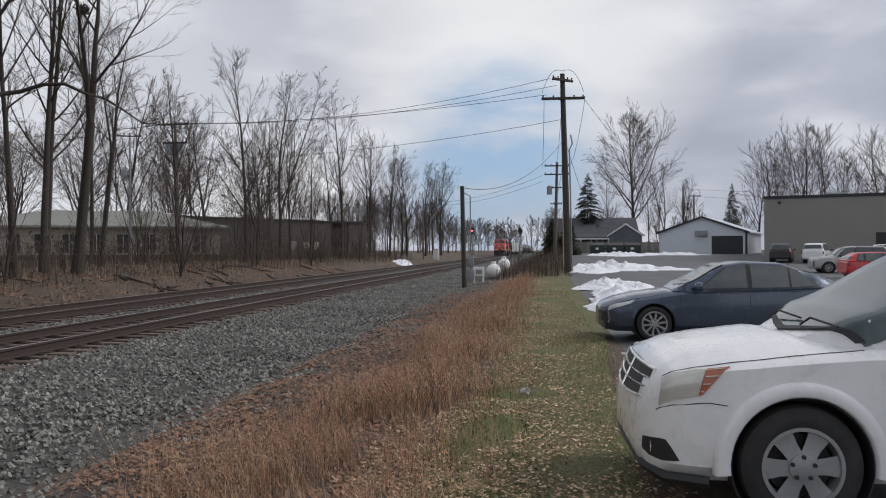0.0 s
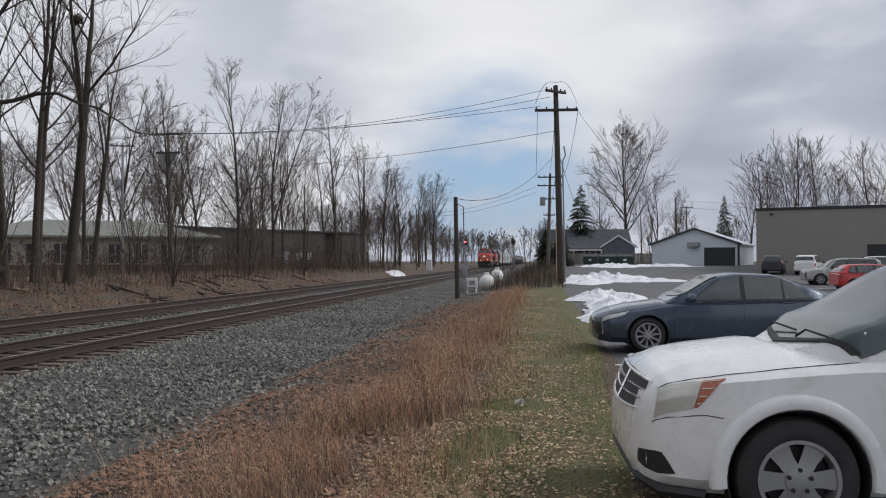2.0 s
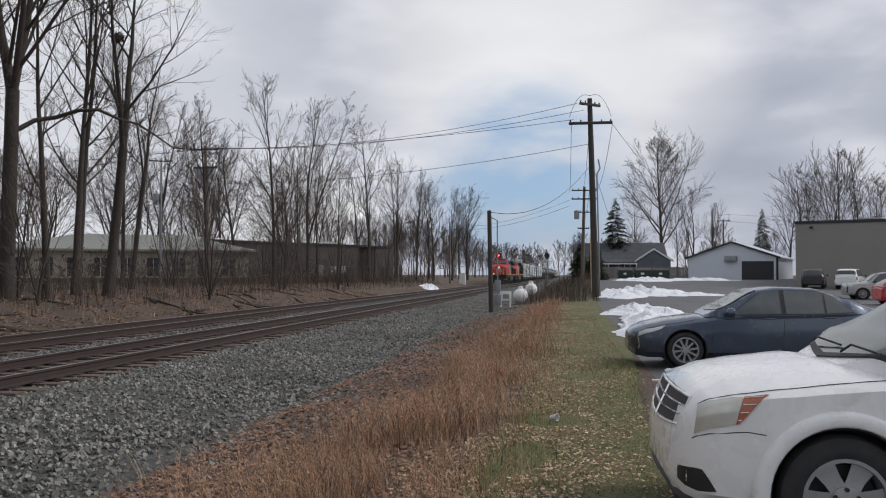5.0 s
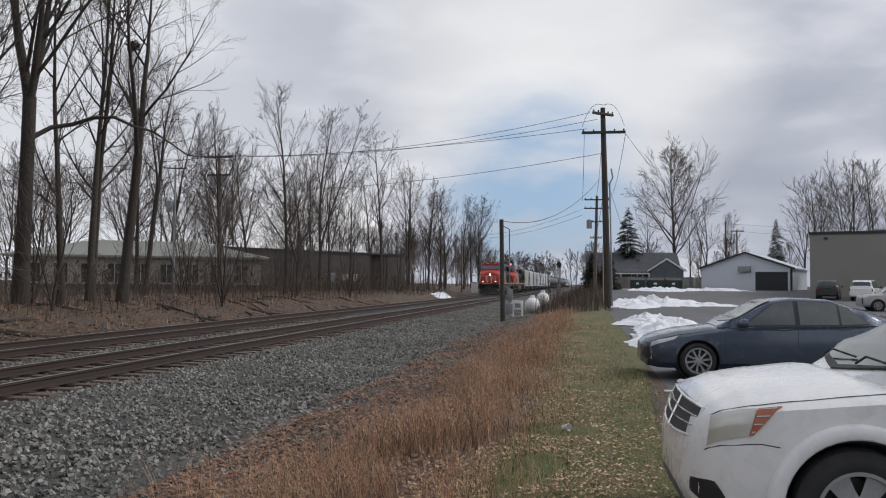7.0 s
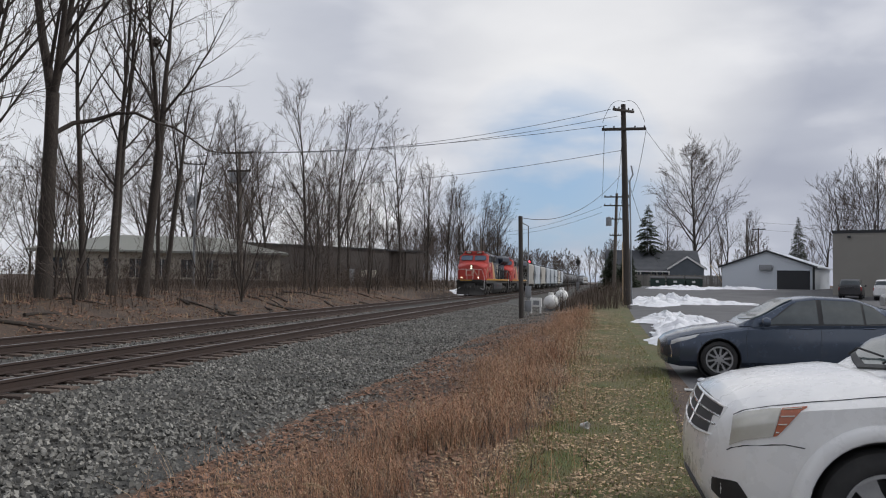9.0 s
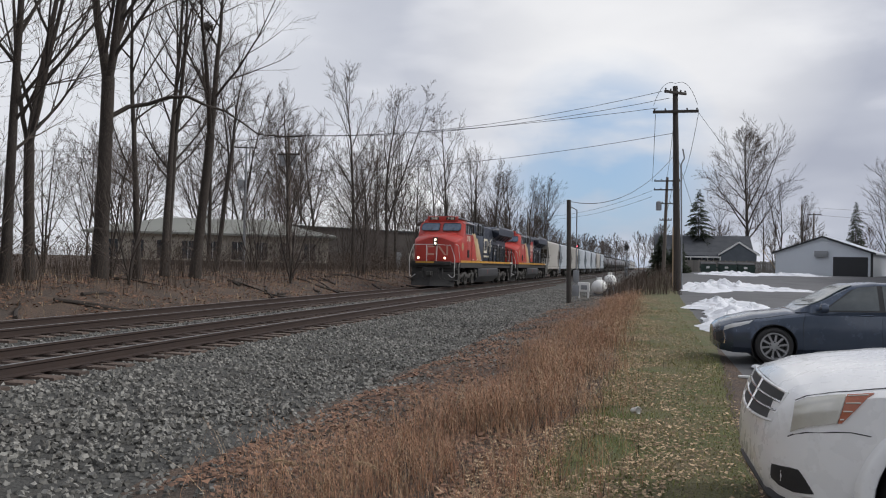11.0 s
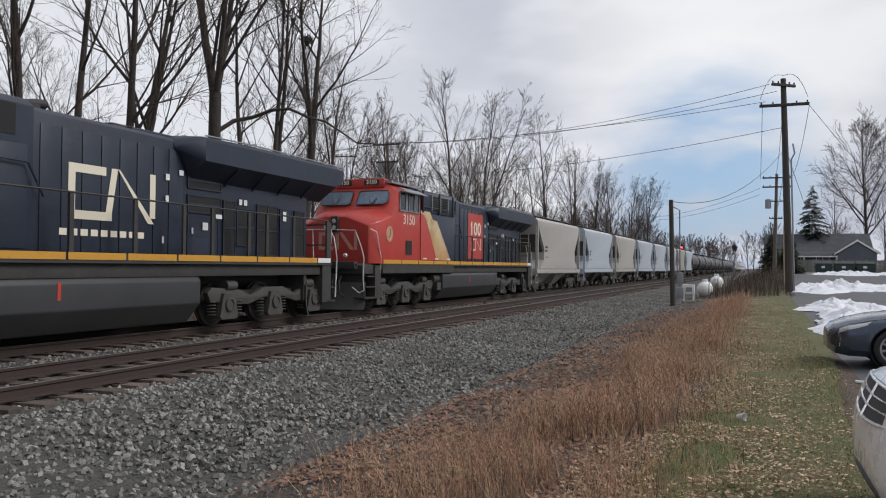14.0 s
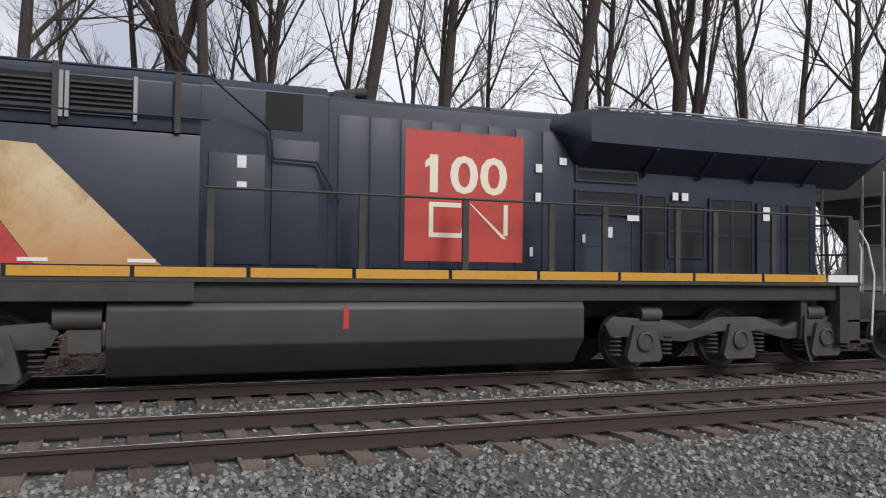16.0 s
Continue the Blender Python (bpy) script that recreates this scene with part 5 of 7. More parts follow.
def stones(name, label, n, xr, yr, power, size):
    y = yr[0] + (yr[1] - yr[0]) * nr.rand(n) ** power
    x = xr[0] + (xr[1] - xr[0]) * nr.rand(n)
    keep = np.ones(n, bool)
    for c in (NEAR, FAR):
        for s in (-0.755, 0.755):
            keep &= np.abs(x - c - s) > 0.085
    # thin out to dirt at the foot of the slope
    keep &= (x < -4.6) | (nr.rand(n) < np.clip((-2.0 - x) / 2.6, 0.04, 1) ** 1.5 * 0.9)
    x, y = x[keep], y[keep]
    n = len(x)
    z = np.array([max(lerp(a, BED), lerp(a, CROSS) + 0.0) for a in x]) - np.where((np.abs(x - NEAR) < 1.42) | (np.abs(x - FAR) < 1.42), 0.02, 0.0)
    xx = x + np.array([bend(b) for b in y])
    s = size * nr.uniform(0.55, 1.35, n)
    v = cube[None] * nr.uniform(0.45, 1.0, (n, 8, 3)) * s[:, None, None] * np.array([1, 1, 0.8]) * 0.62
    q = nr.randn(n, 4)
    q /= np.linalg.norm(q, axis=1)[:, None]
    w, a, b, c = q.T
    R = np.stack([1 - 2 * (b * b + c * c), 2 * (a * b - c * w), 2 * (a * c + b * w), 2 * (a * b + c * w), 1 - 2 * (a * a + c * c), 2 * (b * c - a * w), 2 * (a * c - b * w), 2 * (b * c + a * w), 1 - 2 * (a * a + b * b)], -1).reshape(-1, 3, 3)
    v = np.einsum("nij,nkj->nki", R, v) + np.stack([xx, y, z + 0.25 * s], -1)[:, None]
    me = bpy.data.meshes.new(name)
    fs = (np.array(faces)[None] + 8 * np.arange(n)[:, None, None]).reshape(-1, 4)
    me.from_pydata(v.reshape(-1, 3).tolist(), [], fs.tolist())
    me.materials.append(M_STONE)
    return tagged(new(name, me), label, "gravel", kind="stuff")


stones("ballast_stones", "loose grey crushed ballast stones", 62000, (-8.3, -2.0), (-3, 62), 1.55, 0.043)
stones("track_stones", "loose grey ballast stones between the ties", 24000, (-15.6, -8.3), (-9, 45), 1.15, 0.045)

# ---- poles, wires and line-side things ----
def utility_pole(name, label, base, h, top, radius, arms, mat=None):
    p = thing(name, label, "utility pole", Matrix.Translation(base), "utility poles")
    part("shaft", Geo().tube([(0, 0, -0.1), (top[0] * 0.5, top[1] * 0.5, h * 0.5), (top[0], top[1], h)], [radius, radius * 0.85, radius * 0.66], 12), mat or M_POLE, p, "weathered wooden shaft")
    for z, half, turn, th in arms:
        c, s = math.cos(radians(turn)), math.sin(radians(turn))
        cx, cy = top[0] * z / h, top[1] * z / h - radius
        g = Geo()
        g.loft([[(cx + k * half * c - n * th / 2 * s, cy + k * half * s + n * th / 2 * c, z + q * th / 2) for n, q in ((-1, -1), (1, -1), (1, 1), (-1, 1))] for k in (-1, 1)])
        arm = part("crossarm", g, M_POLEDARK, p, "dark wooden crossarm", bevel=0.01)
        for k in (-0.92, -0.45, 0.5, 0.92):
            part("insulator", Geo().lathe((cx + k * half * c, cy + k * half * s, z + th / 2), (0, 0, 1), [(0, 0.03), (0.06, 0.05), (0.1, 0.06), (0.12, 0.03), (0.15, 0.02)], 10), M_POLEDARK, arm)
    return p


pole_main = utility_pole("utility_pole", "tall wooden utility pole with two crossarms at the lot edge", (2.29, 53.9, 0.05), 13.3, (-0.33, 0.3), 0.24, ((11.62, 1.42, 0, 0.17), (12.85, 0.85, 38, 0.16)), M_POLEDARK)
part("guard", Geo().tube([(-0.29, -0.24, 0), (-0.34, -0.2, 4.2)], 0.035, 6), M_DRYPALE, pole_main, "pale yellow cable guard")
part("conduit", Geo().tube([(0.27, -0.2, 0), (0.1, -0.1, 8.2), (0.3, -0.05, 8.6), (0.2, 0, 9.2)], 0.05, 8), M_STEEL, pole_main)
pole_b = utility_pole("utility_pole", "weathered utility pole with a grey transformer", (2.28, 85.8, 0.6), 10.3, (0.25, 0), 0.2, ((9.9, 1.3, 0, 0.13), (9.0, 1.3, 0, 0.13), (7.6, 0.8, 0, 0.1), (5.9, 0.6, 0, 0.1)))
part("transformer", Geo().lathe((-0.55, -0.1, 6.9), (0, 0, 1), [(0, 0.02), (0, 0.28), (0.85, 0.28), (0.95, 0.1), (0.95, 0.02)], 14), M_STEEL, pole_b, "grey transformer can")
pole_c = utility_pole("utility_pole", "dark utility pole with transformers among the trees", (-30.4, 67.0, 0.7), 12.2, (-0.4, 0), 0.2, ((11.9, 1.35, 0, 0.16),))
for k in (-0.62, 0.55):
    part("transformer", Geo().lathe((k - 0.3, -0.1, 9.3), (0, 0, 1), [(0, 0.02), (0, 0.33), (1.0, 0.33), (1.1, 0.15), (1.1, 0.02)], 14), M_STEEL, pole_c, "grey transformer can")
part("transformer_rack", Geo().box(-1.3, 0.9, -0.5, -0.3, 10.2, 10.35), M_POLEDARK, pole_c)
pole_d = utility_pole("utility_pole", "slender grey utility pole among the trees", (-34.7, 66.6, 0.7), 11.2, (0, 0), 0.13, ((10.9, 1.0, 20, 0.1),), M_STEEL)
part("transformer", Geo().lathe((-0.4, -0.1, 7.0), (0, 0, 1), [(0, 0.02), (0, 0.3), (1.0, 0.3), (1.1, 0.1), (1.1, 0.02)], 14), M_STEEL, pole_d, "grey transformer can")
utility_pole("utility_pole", "distant utility pole beyond the shed", (27.7, 154.0, 1.1), 12.3, (0, 0), 0.18, ())
utility_pole("utility_pole", "distant utility pole with a crossarm beyond the shed", (29.7, 154.2, 1.1), 10.8, (0, 0), 0.18, ((10.5, 1.2, 0, 0.15),))
utility_pole("utility_pole", "thin pole beside the far woods", (-17.0, 125.0, 0.4), 9.5, (0, 0), 0.14, ())

post = thing("line_post", "dark wooden post with a grey meter box", "post", Matrix.Translation((-3.55, 41.8, -0.12)))
part("shaft", Geo().tube([(0, 0, -0.2), (-0.1, 0, 5.1)], [0.13, 0.11], 10), M_POLEDARK, post)
part("conduit", Geo().tube([(0.33, 0.2, 0), (0.30, 0.2, 4.6), (0.0, 0.05, 4.75)], 0.035, 6), M_STEEL, post)
part("meter_box", Geo().box(0.18, 0.48, 0.0, 0.2, 0.9, 1.5).box(0.15, 0.5, 0.05, 0.25, 0.2, 0.75), M_STEEL, post, "grey meter boxes", bevel=0.02)

WIRES = [((1.15, 54.4, 13.1), (-30.9, 67.0, 12.8), 1.0), ((0.9, 53.5, 11.85), (-31.5, 67.0, 12.7), 0.5), ((1.6, 54.2, 12.6), (-29.5, 67.0, 12.7), 0.8), ((1.85, 54.1, 10.3), (-30.6, 67.0, 9.6), 0.7), ((2.0, 54.0, 8.9), (-3.6, 41.8, 4.9), 1.1),
         ((1.0, 85.7, 9.5), (-17.0, 125.0, 9.2), 0.9), ((1.0, 85.7, 8.9), (-17.0, 125.0, 8.8), 0.9), ((0.75, 53.7, 11.5), (1.0, 85.7, 10.4), 1.2), ((3.4, 53.7, 11.5), (3.6, 85.7, 10.4), 1.2), ((2.0, 54.1, 12.5), (2.4, 85.7, 10.6), 1.0), ((2.1, 54.0, 8.7), (2.4, 85.7, 7.2), 0.8),
         ((3.3, 53.8, 11.7), (18, 97, 5.0), 0.6), ((2.2, 53.9, 8.6), (10, 125, 4.5), 0.8), ((27.7, 154, 13.0), (75, 120, 12), 1.5), ((29.7, 154.2, 11.6), (75, 125, 11), 1.5), ((-30.4, 66.9, 12.7), (-75, 60, 12), 1.2), ((-31.2, 66.9, 12.7), (-75, 62, 12), 1.2)]
for a, b, sag in WIRES:
    a, b = Vector(a), Vector(b)
    pts = [a.lerp(b, k / 14) - Vector((0, 0, sag * 4 * (k / 14) * (1 - k / 14))) for k in range(15)]
    tagged(link("overhead_wire", Geo().tube(pts, 0.016, 4), M_WIRE, 0), "thin black overhead wire between poles", "wire", "overhead wires")
# looped jumpers at the pole top
for side in (-1, 1):
    pts = [(1.97 + side * 1.35 * k / 8, 54.0 - 0.05 * k, 13.5 + 0.15 * math.sin(k / 8 * 2.6) - 1.55 * (k / 8) ** 2.6) for k in range(9)]
    tagged(link("jumper_wire", Geo().tube(pts, 0.014, 4), M_WIRE, 0), "black jumper wire arching over the pole top", "wire", "overhead wires")


def propane_tank(x, y, z, r_, ln):
    t = thing("propane_tank", "white horizontal propane tank on concrete feet", "tank", pose(x, y, z), "white tanks")
    part("shell", Geo().lathe((0, 0, 0), (0, 1, 0), [(0, 0.02), (0.04, r_ * 0.45), (0.12, r_ * 0.75), (0.26, r_ * 0.94), (0.42, r_), (ln, r_), (ln + 0.3, r_ * 0.8), (ln + 0.42, 0.02)], 26), M_WHITE, t, "white painted shell")
    part("dome_cover", Geo().cyl((0, ln * 0.5, r_ * 0.95), (0, ln * 0.5, r_ + 0.16), 0.16, 12), M_WHITE, t)
    for y0 in (0.5, ln - 0.4):
        part("foot", Geo().box(-0.3, 0.3, y0, y0 + 0.2, -r_ - 0.32, -r_ * 0.8), M_STEEL, t)


propane_tank(-2.49, 50.0, 0.36, 0.43, 2.2)
propane_tank(-2.1, 57.4, 0.62, 0.43, 2.2)
stand = thing("equipment_stand", "small white line-side equipment box on legs", "equipment box", pose(-3.15, 46.9, -0.12))
part("box", Geo().box(-0.32, 0.32, -0.2, 0.2, 0.28, 0.8), M_WHITE, stand, "white metal box", bevel=0.02)
part("hatch", Geo().box(-0.14, 0.2, -0.215, -0.2, 0.4, 0.65), M_STEEL, stand)
for sx in (-0.26, 0.26):
    part("leg", Geo().box(sx - 0.04, sx + 0.04, -0.15, 0.15, -0.1, 0.28), M_WHITE, stand)


def signal(x, y, z, h, lit, label):
    s = thing("railway_signal", label, "signal", pose(x, y, z), "railway signals")
    part("mast", Geo().cyl((0, 0, 0), (0, 0, h), 0.09, 10), M_STEEL, s, "grey steel mast")
    hd = part("signal_head", Geo().lathe((0, -0.05, h - 0.1), (0, -1, 0), [(0, 0.02), (0, 0.5), (0.05, 0.5), (0.05, 0.02)], 20).box(-0.28, 0.28, -0.05, 0.3, h - 0.9, h + 0.45), M_UNDER, s, "black signal head")
    for k in range(3):
        zz = h + 0.25 - k * 0.4
        on = lit and k == 1
        part("lamp", Geo().lathe((0, -0.1, zz), (0, -1, 0), [(0, 0.02), (0, 0.17), (0.1, 0.17), (0.1, 0.13), (0.05, 0.02)], 14), M_REDLAMP if on else M_UNDER, hd, "lit red lamp" if on else "dark lamp")
    part("ladder", Geo().box(0.3, 0.34, 0.1, 0.14, 0, h).box(0.62, 0.66, 0.1, 0.14, 0, h), M_STEEL, s)
    part("cabinet", Geo().box(-0.35, 0.35, 0.25, 0.8, 0, 1.5), M_STEEL, s, bevel=0.03)
    part("base_block", Geo().box(-0.4, 0.4, -0.4, 0.4, -0.8, 0.05), M_STEEL, s)


signal(-13.1, 174.6, 0.3, 5.7, True, "railway signal mast showing a red light")
signal(-2.8, 175.4, 0.1, 5.9, False, "railway signal mast with a dark head facing away")
cab_ = thing("relay_cabinet", "pale grey relay cabinet beside the tracks", "cabinet", pose(-16.7, 139, 0.25))
part("body", Geo().box(-0.5, 0.5, -0.4, 0.4, -0.3, 1.6), M_WHITE, cab_, bevel=0.03)
part("roof", Geo().box(-0.58, 0.58, -0.48, 0.48, 1.6, 1.68), M_STEEL, cab_, bevel=0.02)
part("door", Geo().box(-0.4, 0.4, -0.42, -0.4, 0.1, 1.5), M_WHITE, cab_)

# ---- ties of both tracks ----
tie_geo = Geo().box(-1.3, 1.3, -0.115, 0.115, -0.16, 0.0)
plate_geo = Geo()
for sx in (-0.755, 0.755):
    plate_geo.box(sx - 0.18, sx + 0.18, -0.09, 0.09, 0.0, 0.012)
tie_src = part("tie", tie_geo, M_TIE, near_track, bevel=0.012)
tie_mesh = tie_src.data
bpy.data.objects.remove(tie_src)
tr_ = random.Random(2)
for trk, cx, y0, n in ((near_track, NEAR, -22.0, 175), (far_track, FAR, -20.0, 120)):
    plates = Geo()
    for k in range(n):
        y = y0 + k * 0.53 + tr_.uniform(-0.04, 0.04)
        ob = new("tie", tie_mesh)
        ob.parent = trk
        ob.matrix_local = pose(cx + bend(y) + tr_.uniform(-0.06, 0.06), y, RAIL_TOP - 0.172 - 0.004 + tr_.uniform(-0.012, 0.004), tr_.uniform(-0.6, 0.6), tr_.uniform(-0.3, 0.3), tr_.uniform(-1.5, 1.5))
        for v in plate_geo.v:
            plates.v.append((v[0] + cx + bend(y), v[1] + y, v[2] + RAIL_TOP - 0.178))
        plates.f += [tuple(i + k * len(plate_geo.v) for i in q) for q in plate_geo.f]
    tagged(part("tie_plates", plates, M_RAIL, trk), "rusty tie plates", kind="stuff")


# ---- cars ----
M_CARWHITE = material("white_car_paint", [(0.84, 0.84, 0.825), (0.80, 0.80, 0.785)], 0.28, 0, 0.8, 6, 0.0, grime=0.1, grime_col=(0.5, 0.48, 0.44), coat=0.5)
M_CARBLUE = material("slate_blue_car_paint", [(0.05, 0.07, 0.105), (0.06, 0.08, 0.115)], 0.25, 0.5, 0.8, 6, 0.0, grime=0.1, grime_col=(0.1, 0.11, 0.13), coat=0.7)
M_CARRED = material("red_car_paint", [(0.55, 0.03, 0.035), (0.5, 0.03, 0.03)], 0.3, 0, 0.8, 6, 0.0, coat=0.6)
M_CARSILVER = material("silver_car_paint", [(0.36, 0.36, 0.35), (0.42, 0.42, 0.41)], 0.35, 0.4, 0.8, 6, 0.0, coat=0.4)
M_CARBLACK = material("black_car_paint", [(0.015, 0.015, 0.017), (0.02, 0.02, 0.022)], 0.3, 0, 0.8, 6, 0.0, coat=0.5)
M_RUBBER = material("tyre_rubber", [(0.022, 0.022, 0.023), (0.04, 0.039, 0.037)], 0.85, 0, 6, 60, 0.2)
M_RIM = material("alloy_rim", [(0.42, 0.42, 0.42), (0.33, 0.33, 0.33)], 0.4, 0.6, 5, 40, 0.03)
M_PLASTIC = material("black_plastic", [(0.02, 0.02, 0.021), (0.03, 0.03, 0.03)], 0.6, 0, 6, 60, 0.1)
M_HEADLAMP = material("hazed_headlamp", [(0.52, 0.50, 0.42), (0.62, 0.61, 0.55)], 0.18, 0.25, 5, 12, 0.0, coat=0.8)
M_AMBER = material("amber_reflector", [(0.45, 0.13, 0.05), (0.36, 0.1, 0.05)], 0.25, 0, 8, 40, 0.0, coat=0.6)
M_TAIL = material("red_tail_lamp", [(0.30, 0.015, 0.015)], 0.2, 0, 8, 40, 0.0, coat=0.6)
M_CARGLASS = material("car_window_glass", [(0.045, 0.055, 0.057), (0.085, 0.10, 0.102)], 0.05, 0.0, 1.5, 5, 0.0, coat=0.5)
M_WINDSHIELD = material("windshield_glass", [(0.05, 0.075, 0.075), (0.075, 0.10, 0.10)], 0.06, 0.0, 1.2, 5, 0.0)
M_CHROME = material("chrome", [(0.7, 0.7, 0.7)], 0.12, 1.0, 5, 40, 0.0)


class Shell:
    """A car surface lofted through stations; rows of (x, *values), with ring(values) giving the half outline from bottom to crown."""

    def __init__(self, table, ring):
        self.t, self.ring = table, ring

    def values(self, x):
        t = self.t
        if x <= t[0][0]:
            return t[0][1:]
        for i in range(len(t) - 1):
            if x <= t[i + 1][0]:
                a, b = t[i], t[i + 1]
                f = (x - a[0]) / (b[0] - a[0])
                f2 = f * f * (3 - 2 * f)
                f = 0.55 * f + 0.45 * f2
                return [u + (v - u) * f for u, v in zip(a[1:], b[1:])]
        return t[-1][1:]

    def point(self, x, s, off=0.0, side=1):
        """s counts along the outline's corners."""
        pts = self.ring(*self.values(x))
        i = min(int(s), len(pts) - 2)
        f = s - i
        a, b = pts[i], pts[i + 1]
        y, z = a[0] + (b[0] - a[0]) * f, a[1] + (b[1] - a[1]) * f
        ny, nz = (b[1] - a[1]), -(b[0] - a[0])
        ln = math.hypot(ny, nz) or 1
        return Vector((x, side * (y + off * ny / ln), z + off * nz / ln))

    def solid(self, n=46):
        x0, x1 = self.t[0][0], self.t[-1][0]
        xs = sorted(set([x0 + (x1 - x0) * k / n for k in range(n + 1)] + [r[0] for r in self.t]))
        rings = []
        for x in xs:
            half = self.ring(*self.values(x))
            rings.append([(x, -y, z) for y, z in half] + [(x, y, z) for y, z in reversed(half)])
        return Geo().loft(rings)

    def patch(self, corners, off=0.006, side=1, n=8, m=5, thick=0.012):
        """A raised panel over the surface; corners (x, s): bottom front, bottom rear, top rear, top front."""
        (xa, sa), (xb, sb), (xc, sc), (xd, sd) = corners
        g = Geo()
        for o in (off, off - thick):
            for j in range(m + 1):
                v = j / m
                for i in range(n + 1):
                    u = i / n
                    x = (xa * (1 - u) + xb * u) * (1 - v) + (xd * (1 - u) + xc * u) * v
                    s = (sa * (1 - u) + sb * u) * (1 - v) + (sd * (1 - u) + sc * u) * v
                    g.v.append(tuple(self.point(x, s, o, side)))
        k = (n + 1) * (m + 1)
        for j in range(m):
            for i in range(n):
                a = j * (n + 1) + i
                g.f.append((a, a + 1, a + n + 2, a + n + 1))
                g.f.append((k + a, k + a + n + 1, k + a + n + 2, k + a + 1))
        rim = [i for i in range(n + 1)] + [(j + 1) * (n + 1) - 1 for j in range(1, m + 1)] + [m * (n + 1) + i for i in range(n - 1, -1, -1)] + [j * (n + 1) for j in range(m - 1, 0, -1)]
        for a, b in zip(rim, rim[1:] + rim[:1]):
            g.f.append((a, k + a, k + b, b))
        return g

    def seam(self, pts, side=1, r_=0.004, off=0.001):
        fine = []
        for (xa, sa), (xb, sb) in zip(pts, pts[1:]):
            fine += [(xa + (xb - xa) * k / 7, sa + (sb - sa) * k / 7) for k in range(7)]
        return Geo().tube([self.point(x, s, off, side) for x, s in fine + pts[-1:]], r_, 4)


def body_ring(w, zb, zs, zt):
    return [(0.02, zb), (w * 0.86, zb), (w * 0.975, zb + 0.10), (w, zb + 0.42 * (zs - zb)), (w * 0.985, zb + 0.75 * (zs - zb)), (w * 0.975, zs - 0.05), (w * 0.90, zs), (w * 0.62, zt - 0.02), (w * 0.3, zt), (0.015, zt)]


def cabin_ring(wb, zb, wr, zr):
    return [(0.015, zb - 0.06), (wb * 0.99, zb - 0.06), (wb, zb), (wb + (wr - wb) * 0.55, zb + (zr - zb) * 0.55), (wr + 0.01, zb + (zr - zb) * 0.88), (wr * 0.92, zb + (zr - zb) * 0.965), (wr * 0.6, zr), (0.0005, zr)]


def cut_arches(ob, hubs, radius, half):
    """Real wheel openings, cut through the body."""
    g = Geo()
    for hx, hz in hubs:
        for s in (-1, 1):
            g.cyl((hx, s * (half - 0.30), hz), (hx, s * (half + 0.15), hz), radius, 40)
    cutter = link("cutter", g, M_PLASTIC, 0)
    for o in (cutter, ob):
        bm = bmesh.new()
        bm.from_mesh(o.data)
        bmesh.ops.remove_doubles(bm, verts=bm.verts, dist=1e-5)
        bmesh.ops.recalc_face_normals(bm, faces=bm.faces)
        bm.to_mesh(o.data)
        bm.free()
    bpy.context.view_layer.update()
    cutter.matrix_world = ob.matrix_world
    bpy.context.view_layer.update()
    md = ob.modifiers.new("cut", "BOOLEAN")
    md.object, md.operation, md.solver = cutter, "DIFFERENCE", "EXACT"
    dg = bpy.context.evaluated_depsgraph_get()
    me = bpy.data.meshes.new_from_object(ob.evaluated_get(dg))
    ob.modifiers.clear()
    ob.data = me
    bpy.data.objects.remove(cutter)
    me.set_sharp_from_angle(angle=radians(32))


